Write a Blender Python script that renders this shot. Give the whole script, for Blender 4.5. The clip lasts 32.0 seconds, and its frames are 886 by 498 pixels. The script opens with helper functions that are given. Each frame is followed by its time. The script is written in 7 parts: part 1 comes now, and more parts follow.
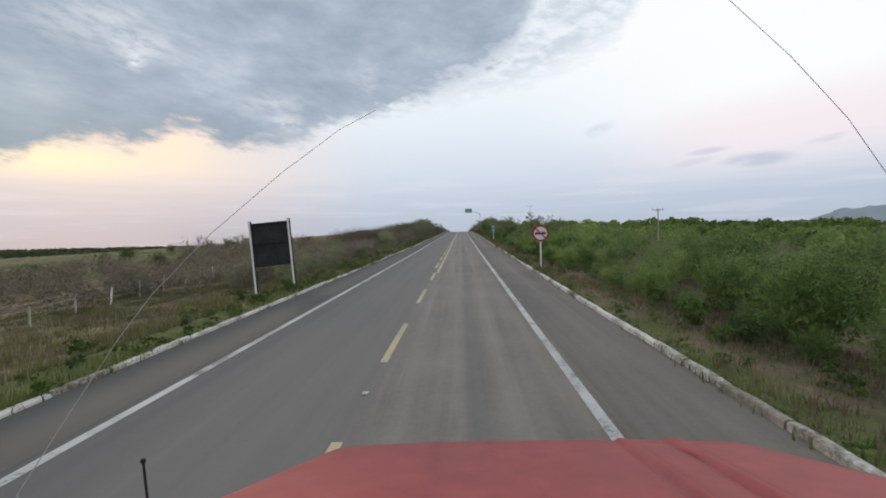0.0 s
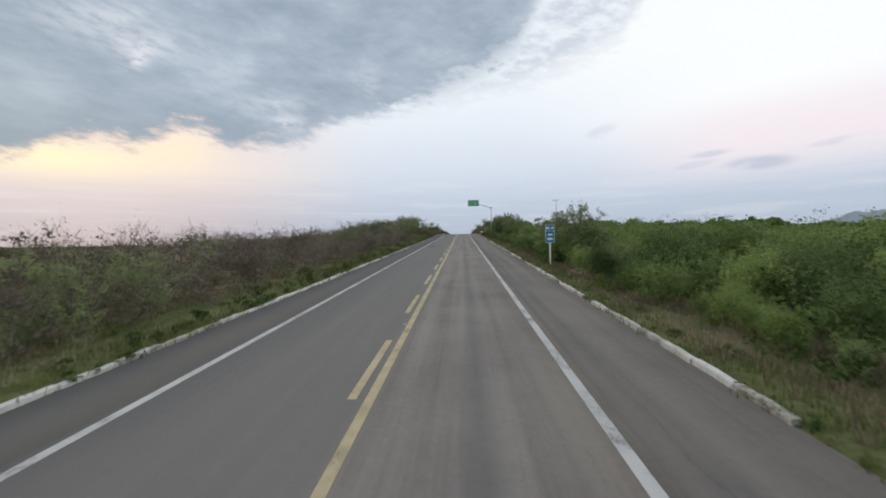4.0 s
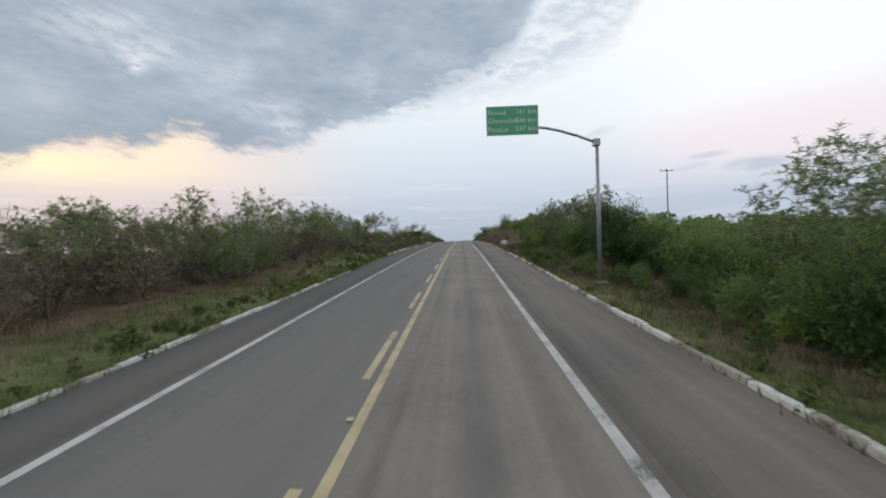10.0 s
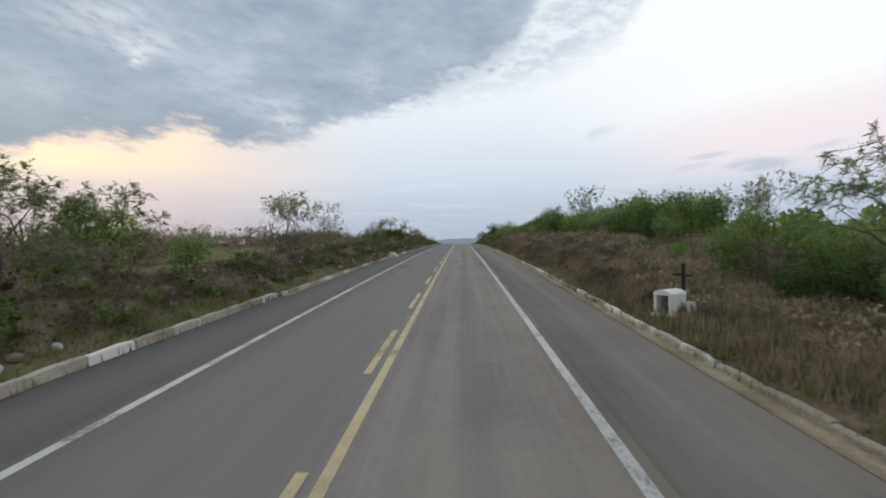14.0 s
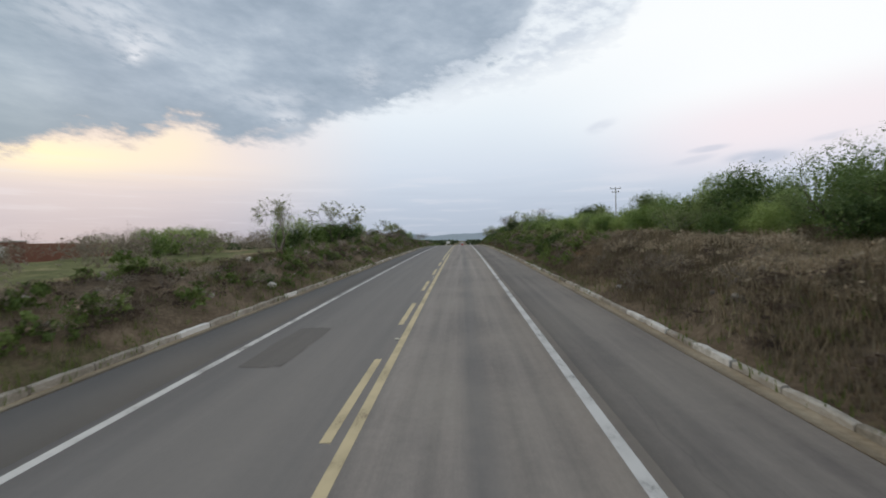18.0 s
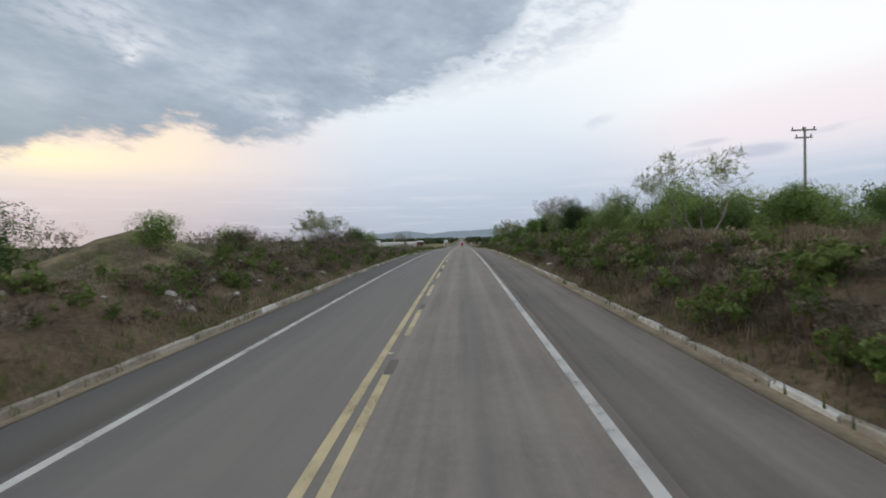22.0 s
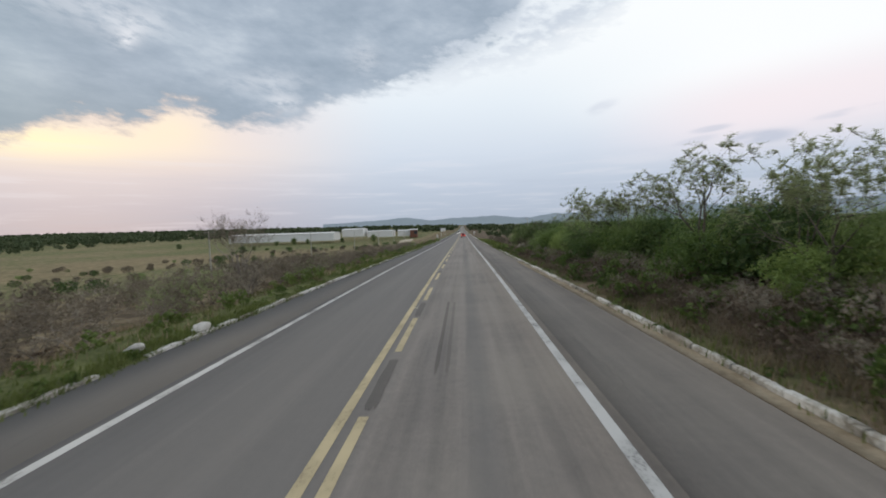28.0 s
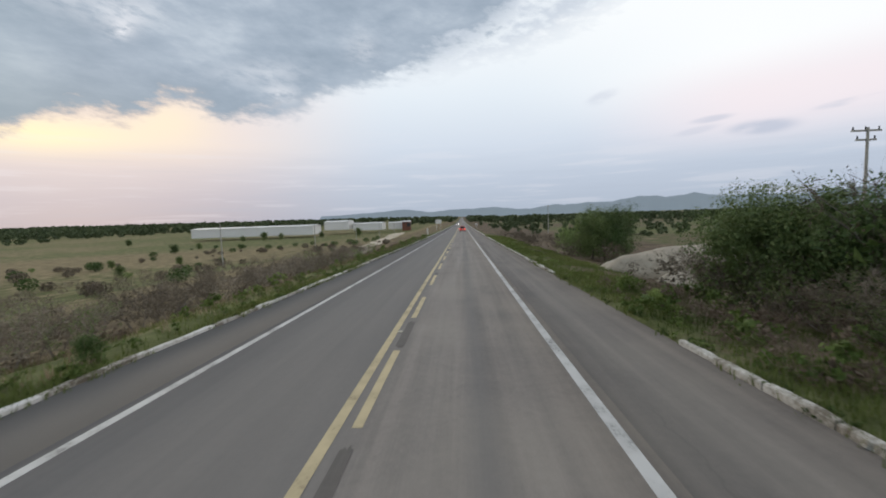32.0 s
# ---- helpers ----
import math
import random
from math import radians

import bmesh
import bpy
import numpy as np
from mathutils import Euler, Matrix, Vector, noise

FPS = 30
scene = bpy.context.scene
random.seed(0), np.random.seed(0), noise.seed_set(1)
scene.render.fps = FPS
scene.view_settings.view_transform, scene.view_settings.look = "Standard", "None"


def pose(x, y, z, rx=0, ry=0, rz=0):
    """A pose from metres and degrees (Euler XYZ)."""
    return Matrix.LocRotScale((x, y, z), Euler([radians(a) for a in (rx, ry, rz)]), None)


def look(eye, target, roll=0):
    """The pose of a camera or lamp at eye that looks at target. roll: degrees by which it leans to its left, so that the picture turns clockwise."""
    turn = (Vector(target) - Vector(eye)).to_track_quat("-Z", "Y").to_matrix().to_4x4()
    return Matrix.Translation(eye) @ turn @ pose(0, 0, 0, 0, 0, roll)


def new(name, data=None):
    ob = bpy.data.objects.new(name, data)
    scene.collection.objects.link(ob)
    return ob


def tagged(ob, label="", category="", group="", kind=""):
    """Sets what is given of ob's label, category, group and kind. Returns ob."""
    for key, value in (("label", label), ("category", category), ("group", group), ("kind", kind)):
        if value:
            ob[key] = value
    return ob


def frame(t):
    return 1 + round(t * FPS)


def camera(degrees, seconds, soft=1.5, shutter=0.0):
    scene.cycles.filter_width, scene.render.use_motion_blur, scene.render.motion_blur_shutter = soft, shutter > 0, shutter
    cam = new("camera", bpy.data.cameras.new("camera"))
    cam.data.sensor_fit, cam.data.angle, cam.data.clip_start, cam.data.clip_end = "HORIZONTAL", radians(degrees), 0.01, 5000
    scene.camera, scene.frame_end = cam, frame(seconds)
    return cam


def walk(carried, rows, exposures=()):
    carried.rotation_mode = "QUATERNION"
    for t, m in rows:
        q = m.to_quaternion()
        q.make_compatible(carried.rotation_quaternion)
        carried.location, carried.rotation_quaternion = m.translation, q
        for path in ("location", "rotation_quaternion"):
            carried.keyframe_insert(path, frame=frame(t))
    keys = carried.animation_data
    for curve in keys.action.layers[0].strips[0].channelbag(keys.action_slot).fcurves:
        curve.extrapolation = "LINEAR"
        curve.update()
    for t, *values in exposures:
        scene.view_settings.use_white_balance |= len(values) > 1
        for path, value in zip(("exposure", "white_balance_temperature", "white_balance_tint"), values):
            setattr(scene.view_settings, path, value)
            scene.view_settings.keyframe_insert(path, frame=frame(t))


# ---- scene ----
# ------------------------------------------------------------------ the road's long profile and the ground
# seconds and metres along the road
GONE = [(0, 0), (1, 11.35), (2, 23.25), (3, 34.55), (6, 69.7), (7, 81.5), (8, 92.8), (9, 104.2), (10, 115.2), (11, 126.5), (12, 138.2), (13, 149), (14, 159.4), (17, 189.85), (18, 199.95), (19, 209.5), (20, 219.4), (21, 229.4), (22, 239.1), (23, 248.6), (24, 258.4), (25, 268.3), (28, 297.9), (29, 308.5), (30, 319), (31, 329.4), (32, 339.5)]
GRADE = [(-60, 2.0), (0, 2.16), (64, 2.6), (115, 2.7), (138, 3.0), (159, 2.3), (190, 1.75), (219, 1.4), (249, 1.0),
         (270, 0.5), (298, -0.5), (340, -1.3), (400, -1.0), (560, -0.75), (900, -0.3), (1300, 0.0), (3000, 0.0)]
_gy = np.arange(-200.0, 3001.0, 1.0)
_gs = np.tan(np.radians(np.interp(_gy, [g[0] for g in GRADE], [g[1] for g in GRADE])))
_gk = np.convolve(np.pad(_gs, 15, "edge"), np.ones(31) / 31, "valid")
_gz = np.cumsum(_gk)
_gz -= np.interp(0.0, _gy, _gz)


def road_z(y):
    return np.interp(y, _gy, _gz)


EYE_H = 2.70     # camera above the asphalt
EYE_X = 1.655    # camera right of the centre line

# ------------------------------------------------------------------ camera: seconds, yaw, pitch, roll
PATH = [
    (0.0, -0.00, -0.00, 0.00),
    (0.5, 0.07, -0.01, -0.24),
    (1.0, 0.14, 0.06, -0.56),
    (1.5, 0.14, -0.05, -0.74),
    (2.0, 0.23, 0.01, -0.76),
    (2.5, 0.14, 0.11, -0.85),
    (3.0, 0.15, 0.10, -0.85),
    (3.5, 0.13, 0.04, -1.13),
    (5.5, 0.04, 0.58, -0.71),
    (6.0, -0.01, 0.55, -0.36),
    (6.5, 0.05, 0.60, -0.22),
    (7.0, 0.17, 0.55, -0.36),
    (7.5, 0.18, 0.51, -0.46),
    (8.0, 0.17, 0.41, -0.23),
    (8.5, 0.06, 0.37, -0.01),
    (9.0, 0.04, 0.41, 0.18),
    (9.5, 0.01, 0.53, 0.20),
    (10.0, 0.01, 0.54, -0.01),
    (10.5, -0.07, 0.67, -0.32),
    (11.0, -0.06, 0.84, -0.50),
    (11.5, -0.07, 0.95, -0.59),
    (12.0, -0.03, 0.94, -0.96),
    (12.5, -0.00, 0.84, -1.29),
    (13.0, -0.04, 0.68, -1.63),
    (13.5, -0.04, 0.48, -1.94),
    (14.0, -0.07, 0.17, -1.81),
    (14.5, -0.21, -0.06, -1.41),
    (16.5, -0.07, -0.40, -0.29),
    (17.0, 0.04, -0.45, -0.48),
    (17.5, 0.06, -0.50, -0.71),
    (18.0, 0.04, -0.51, -0.72),
    (18.5, 0.05, -0.63, -0.64),
    (19.0, 0.05, -0.62, -0.61),
    (19.5, 0.07, -0.63, -0.64),
    (20.0, 0.05, -0.81, -0.57),
    (20.5, -0.06, -0.81, 0.13),
    (21.0, -0.04, -0.89, 0.58),
    (21.5, -0.00, -0.89, 0.63),
    (22.0, -0.02, -0.89, 0.52),
    (22.5, -0.01, -1.06, 0.31),
    (23.0, -0.04, -1.21, 0.06),
    (23.5, -0.01, -1.42, -0.13),
    (24.0, -0.03, -1.50, -0.44),
    (24.5, 0.04, -1.62, -0.69),
    (25.0, 0.06, -1.77, -0.76),
    (25.5, 0.10, -1.95, -0.76),
    (27.5, 0.13, -2.68, -0.15),
    (28.0, 0.09, -2.79, -0.09),
    (28.5, 0.09, -2.82, -0.03),
    (29.0, 0.10, -2.91, 0.09),
    (29.5, 0.05, -3.13, 0.26),
    (30.0, -0.02, -3.35, 0.26),
    (30.5, 0.02, -3.57, 0.26),
    (31.0, 0.01, -3.83, 0.29),
    (31.5, 0.00, -3.93, 0.39),
    (32.0, -0.00, -3.96, 0.44),
]
YAW0, PITCH0, ROLL0 = 2.7, -0.76, 1.5
LEAN = math.tan(radians(1.8))


def along(t):
    if t < 0.04:        # the lorry sets off
        return 0.0
    return float(np.interp(t, [g[0] for g in GONE], [g[1] for g in GONE]))


cam = camera(96.0, 32.0, soft=1.85, shutter=0.13)
walk(cam, [(t, pose(EYE_X, along(t), float(road_z(along(t))) + EYE_H, 90 + p + PITCH0, 0.4 * r + ROLL0 + 0.35 * min(1.0, max(0.0, (t - 20) / 3)), w + YAW0))
           for t, w, p, r in [PATH[0], (1 / 30, *PATH[0][1:])] + PATH[1:]],
     exposures=[(0.0, 0.41, 6890, 9), (32.0, 0.41, 6890, 9)])

# ------------------------------------------------------------------ sky, sun
SUN_AZ, SUN_EL = -46.0, 9.0      # degrees right of the road's direction, and up


def lin(r, g, b):
    return tuple(((c / 255) / 12.92 if c <= 10 else ((c / 255 + 0.055) / 1.055) ** 2.4) for c in (r, g, b)) + (1.0,)


class Nodes:
    """Small helper for node trees."""

    def __init__(self, tree):
        self.tree = tree
        tree.nodes.clear()

    def add(self, kind):
        return self.tree.nodes.new(kind)

    def put(self, socket, value):
        if isinstance(value, bpy.types.NodeSocket):
            self.tree.links.new(value, socket)
        else:
            socket.default_value = value

    def math(self, op, a, b=0.0, c=None, clamp=False):
        n = self.add("ShaderNodeMath")
        n.operation, n.use_clamp = op, clamp
        self.put(n.inputs[0], a)
        self.put(n.inputs[1], b)
        if c is not None:
            self.put(n.inputs[2], c)
        return n.outputs[0]

    def step(self, v, lo, hi):
        n = self.add("ShaderNodeMapRange")
        n.interpolation_type = "SMOOTHSTEP"
        self.put(n.inputs["Value"], v)
        self.put(n.inputs["From Min"], lo)
        self.put(n.inputs["From Max"], hi)
        return n.outputs[0]

    def mix(self, f, a, b):
        n = self.add("ShaderNodeMix")
        n.data_type = "RGBA"
        self.put(n.inputs[0], f)
        self.put(n.inputs[6], a)
        self.put(n.inputs[7], b)
        return n.outputs[2]

    def noise(self, vec, scale, detail=4.0, rough=0.55, out=0):
        n = self.add("ShaderNodeTexNoise")
        n.inputs["Scale"].default_value = scale
        n.inputs["Detail"].default_value = detail
        n.inputs["Roughness"].default_value = rough
        if vec is not None:
            self.put(n.inputs["Vector"], vec)
        return n.outputs[out]

    def ramp(self, v, stops, mode="LINEAR"):
        n = self.add("ShaderNodeValToRGB")
        n.color_ramp.interpolation = mode
        while len(n.color_ramp.elements) < len(stops):
            n.color_ramp.elements.new(0.5)
        for e, (p, c) in zip(n.color_ramp.elements, stops):
            e.position = p
            e.color = c if isinstance(c, tuple) else (c, c, c, 1)
        self.put(n.inputs[0], v)
        return n.outputs[0]


def sky_tone(r, g, b):
    """A tone of the evening sky, before the exposure."""
    return tuple(c * f / 1.23 for c, f in zip(lin(r, g, b), (0.985, 1.0, 1.04))) + (1.0,)


def make_world():
    world = bpy.data.worlds.new("sky")
    scene.world = world
    world.use_nodes = True
    k = Nodes(world.node_tree)
    way = k.add("ShaderNodeTexCoord").outputs["Generated"]
    sep = k.add("ShaderNodeSeparateXYZ")
    k.put(sep.inputs[0], way)
    az = k.math("MULTIPLY", k.math("ARCTAN2", sep.outputs[0], sep.outputs[1]), 180 / math.pi)   # degrees right of +Y
    el = k.math("MULTIPLY", k.math("ARCSINE", sep.outputs[2]), 180 / math.pi)

    def plane(ka, ke, lean=0.0):
        flat = k.add("ShaderNodeCombineXYZ")
        k.put(flat.inputs[0], k.math("ADD", k.math("MULTIPLY", az, ka), k.math("MULTIPLY", el, lean)))
        k.put(flat.inputs[1], k.math("MULTIPLY", el, ke))
        return flat.outputs[0]

    def blob(a0, e0, sa, se, tilt=0.0):
        """A soft spot round a place of the sky."""
        da, de = k.math("SUBTRACT", az, a0), k.math("SUBTRACT", el, e0)
        if tilt:
            de = k.math("SUBTRACT", de, k.math("MULTIPLY", da, tilt))
        q = k.math("ADD", k.math("POWER", k.math("ABSOLUTE", k.math("DIVIDE", da, sa)), 2.0), k.math("POWER", k.math("ABSOLUTE", k.math("DIVIDE", de, se)), 2.0))
        return k.math("POWER", 2.718, k.math("MULTIPLY", q, -1.0))

    def along_az(keys):
        """Degrees of height, keyed by degrees right of the road."""
        return k.math("MULTIPLY", k.ramp(k.math("DIVIDE", k.math("ADD", az, 60.0), 120.0, clamp=True), [((a + 60) / 120, e / 60) for a, e in keys]), 60.0)

    big = k.noise(plane(0.045, 0.10, 0.02), 1.1, 3.0, 0.5)
    mid = k.noise(plane(0.045, 0.11, -0.03), 3.2, 5.0, 0.55)
    fine = k.noise(plane(0.06, 0.13, 0.05), 8.0, 6.0, 0.62)
    # clear evening air: blue-grey at the foot, almost white above
    low = k.math("DIVIDE", el, 60.0, clamp=True)
    air = k.ramp(low, [(0.0, sky_tone(168, 181, 200)), (0.08, sky_tone(185, 197, 215)), (0.16, sky_tone(205, 216, 231)),
                       (0.27, sky_tone(223, 233, 243)), (0.40, sky_tone(240, 246, 251)), (1.0, sky_tone(200, 220, 240))])
    right = k.step(az, 4.0, 36.0)
    air = k.mix(k.math("MULTIPLY", right, k.step(el, 9.0, 17.0)), air, sky_tone(244, 248, 252))
    air = k.mix(k.math("MULTIPLY", k.math("MULTIPLY", k.step(k.math("ABSOLUTE", k.math("SUBTRACT", el, 11.5)), 6.5, 0.5), k.step(az, 14.0, 36.0)), 0.8), air, sky_tone(241, 230, 236))
    # warm and rosy under the cloud on the sunset side
    rose = k.ramp(low, [(0.0, sky_tone(172, 170, 184)), (0.05, sky_tone(190, 184, 195)), (0.10, sky_tone(212, 202, 206)), (0.16, sky_tone(238, 222, 214)), (0.24, sky_tone(238, 222, 218)), (0.5, sky_tone(210, 215, 225))])
    left = k.math("MULTIPLY", k.step(az, -8.0, -38.0), k.step(az, -150.0, -80.0))
    air = k.mix(k.math("MULTIPLY", left, 0.95), air, rose)
    glow = k.math("ADD", blob(-47.4, 9.7, 7.5, 1.8, 0.03), k.math("MULTIPLY", blob(-36.3, 12.3, 4.5, 3.0), 0.45))
    air = k.mix(k.math("MULTIPLY", glow, k.math("ADD", 0.75, k.math("MULTIPLY", mid, 0.5)), clamp=True), air, sky_tone(255, 240, 203))
    # faint level bands low in the sky
    band = k.noise(plane(0.03, 0.42), 2.4, 4.0, 0.55)
    air = k.mix(k.math("MULTIPLY", k.math("MULTIPLY", k.step(band, 0.50, 0.68), k.step(el, 11.0, 4.0)), 0.16), air, sky_tone(172, 182, 200))
    air = k.mix(k.math("MULTIPLY", k.math("MULTIPLY", k.step(band, 0.48, 0.34), k.step(el, 14.0, 6.0)), 0.22), air, sky_tone(226, 226, 235))
    # torn scraps of cloud on the clear side
    for a0, e0, sa, se, tilt, f in ((35.6, 8.5, 3.2, 0.85, -0.02, 0.85), (30.9, 10.1, 2.2, 0.4, 0.05, 0.55), (29.4, 9.0, 2.4, 0.45, 0.12, 0.35), (42.4, 9.8, 2.6, 0.38, 0.08, 0.6), (19.0, 14.3, 2.0, 0.8, 0.2, 0.35)):
        air = k.mix(k.math("MULTIPLY", k.math("MULTIPLY", k.step(blob(a0, e0, sa, se, tilt), 0.15, 0.8), f), k.step(mid, 0.30, 0.55)), air, sky_tone(187, 195, 213))
    # the great cloud: its lower edge climbs from left to right
    edge = along_az([(-60, 7.7), (-50.5, 8.8), (-48.6, 10.1), (-46.6, 10.9), (-43.5, 11.6), (-40.1, 11.4), (-38.5, 12.7), (-36.8, 13.8), (-33.9, 14.0), (-31.6, 13.0), (-29.7, 12.2), (-24.3, 12.9), (-21.4, 13.4), (-19.2, 15.2),
                     (-13.8, 16.5), (-9.0, 17.8), (-2.2, 18.7), (7.1, 20.0), (14.8, 21.9), (21.3, 24.2), (24.0, 26.9), (28, 37), (36, 49), (45, 58), (60, 60)])
    core = along_az([(-60, 6.5), (-25, 11.0), (-19.9, 15.0), (-13.7, 17.0), (-8.9, 19.0), (-2.1, 21.7), (3.3, 23.8), (8, 26.2), (11, 30.5), (15, 37), (24, 48), (36, 57), (60, 60)])
    rag = k.math("ADD", k.math("MULTIPLY", k.math("SUBTRACT", mid, 0.5), 4.2), k.math("MULTIPLY", k.math("SUBTRACT", fine, 0.5), 4.4))
    above = k.math("ADD", k.math("SUBTRACT", el, edge), rag)
    inner = k.math("ADD", k.math("SUBTRACT", el, core), k.math("MULTIPLY", rag, 1.6))
    mask = k.step(above, -0.7, k.math("ADD", 0.9, k.math("MULTIPLY", k.step(az, -37.0, -22.0), 1.7)))
    shade = k.ramp(k.math("ADD", k.math("ADD", k.math("MULTIPLY", big, 0.5), k.math("MULTIPLY", mid, 0.34)), k.math("MULTIPLY", fine, 0.16)),
                   [(0.36, sky_tone(144, 160, 177)), (0.46, sky_tone(156, 171, 188)), (0.54, sky_tone(168, 182, 198)), (0.64, sky_tone(190, 202, 215))])
    shade = k.mix(k.math("MULTIPLY", k.step(el, 18.5, 11.0), k.math("MULTIPLY", k.step(az, -24.0, -38.0), 0.6)), shade, sky_tone(131, 149, 165))
    shade = k.mix(k.math("MULTIPLY", k.step(az, -40.0, -56.0), 0.4), shade, sky_tone(140, 162, 174))
    # thin bright parts and the white torn fringe
    wisp = k.mix(k.step(k.math("ADD", k.math("MULTIPLY", mid, 0.5), k.math("MULTIPLY", fine, 0.5)), 0.40, 0.60), sky_tone(201, 211, 224), sky_tone(228, 236, 244))
    wisp = k.mix(k.math("MULTIPLY", k.step(above, 2.6, 0.2), 0.6), wisp, sky_tone(204, 213, 226))
    shade = k.mix(k.math("MULTIPLY", k.step(inner, 1.8, -1.6), k.step(az, -22.0, -10.0)), shade, wisp)
    for a0, e0, sa, se, tilt, f in ((-39.8, 20.8, 1.1, 0.9, 0.4, 1.0), (-39.3, 22.3, 3.0, 1.2, 0.2, 0.55), (-43.2, 23.7, 5.0, 2.0, 0.2, 0.4), (-23.5, 16.1, 2.2, 1.1, -0.1, 0.7), (-25.5, 18.4, 5.0, 1.2, 0.1, 0.3), (-12.9, 22.0, 2.0, 1.6, 0.0, 0.35)):
        shade = k.mix(k.math("MULTIPLY", k.math("MULTIPLY", blob(a0, e0, sa, se, tilt), f), k.step(fine, 0.3, 0.6)), shade, sky_tone(226, 230, 238))
    # the edge over the clearing catches the light
    lit = k.math("MULTIPLY", k.step(above, 1.7, 0.2), k.step(az, -30.0, -38.0))
    shade = k.mix(k.math("MULTIPLY", lit, 0.55), shade, sky_tone(246, 222, 205))
    col = k.mix(mask, air, shade)
    ground = k.step(el, 0.0, -3.0)
    col = k.mix(ground, col, lin(88, 90, 84))
    nish = k.add("ShaderNodeTexSky")
    nish.sky_type, nish.sun_disc = "NISHITA", False
    nish.sun_elevation, nish.sun_rotation = radians(SUN_EL), radians(SUN_AZ)
    one = k.add("ShaderNodeBackground")
    k.put(one.inputs[0], col)
    one.inputs[1].default_value = 0.98
    two = k.add("ShaderNodeBackground")
    k.put(two.inputs[0], nish.outputs[0])
    two.inputs[1].default_value = 0.0015
    both = k.add("ShaderNodeAddShader")
    k.put(both.inputs[0], one.outputs[0])
    k.put(both.inputs[1], two.outputs[0])
    k.put(k.add("ShaderNodeOutputWorld").inputs[0], both.outputs[0])


make_world()
sun = new("sun", bpy.data.lights.new("sun", "SUN"))
sun.data.energy, sun.data.angle, sun.data.color = 0.7, radians(25), (1.0, 0.86, 0.70)
_sa, _se = radians(SUN_AZ), radians(SUN_EL + 14)
sun.matrix_world = look((math.sin(_sa) * math.cos(_se) * 50, math.cos(_sa) * math.cos(_se) * 50, math.sin(_se) * 50), (0, 0, 0))

# ------------------------------------------------------------------ materials


def material(name, colours, scale=3.0, fine=30.0, rough=0.9, bump=0.3, spec=0.25, metal=0.0, vary=0.0, through_light=0.0, local=True, bump_dist=0.02):
    """A surface of two to four colours, mixed by noise at two scales; vary: change from object to object."""
    m = bpy.data.materials.new(name)
    m.use_nodes = True
    k = Nodes(m.node_tree)
    where = k.add("ShaderNodeTexCoord").outputs["Object"] if local else k.add("ShaderNodeNewGeometry").outputs["Position"]
    a = k.noise(where, scale, 5.0, 0.6)
    b = k.noise(where, fine, 4.0, 0.6)
    v = k.math("ADD", k.math("MULTIPLY", a, 0.6), k.math("MULTIPLY", b, 0.4))
    if vary:
        info = k.add("ShaderNodeObjectInfo")
        v = k.math("ADD", v, k.math("MULTIPLY", k.math("SUBTRACT", info.outputs["Random"], 0.5), vary))
    n = len(colours)
    col = k.ramp(v, [(0.34 + 0.32 * i / max(1, n - 1), (*c, 1.0)) for i, c in enumerate(colours)])
    p = k.add("ShaderNodeBsdfPrincipled")
    k.put(p.inputs["Base Color"], col)
    p.inputs["Roughness"].default_value = rough
    p.inputs["Metallic"].default_value = metal
    p.inputs["Specular IOR Level"].default_value = spec
    if bump:
        bm_ = k.add("ShaderNodeBump")
        bm_.inputs["Strength"].default_value = bump
        bm_.inputs["Distance"].default_value = bump_dist
        k.put(bm_.inputs["Height"], b)
        k.put(p.inputs["Normal"], bm_.outputs[0])
    shader = p.outputs[0]
    if through_light:
        t = k.add("ShaderNodeBsdfTranslucent")
        k.put(t.inputs[0], col)
        x = k.add("ShaderNodeMixShader")
        x.inputs[0].default_value = through_light
        k.put(x.inputs[1], shader)
        k.put(x.inputs[2], t.outputs[0])
        shader = x.outputs[0]
    k.put(k.add("ShaderNodeOutputMaterial").inputs[0], shader)
    return m


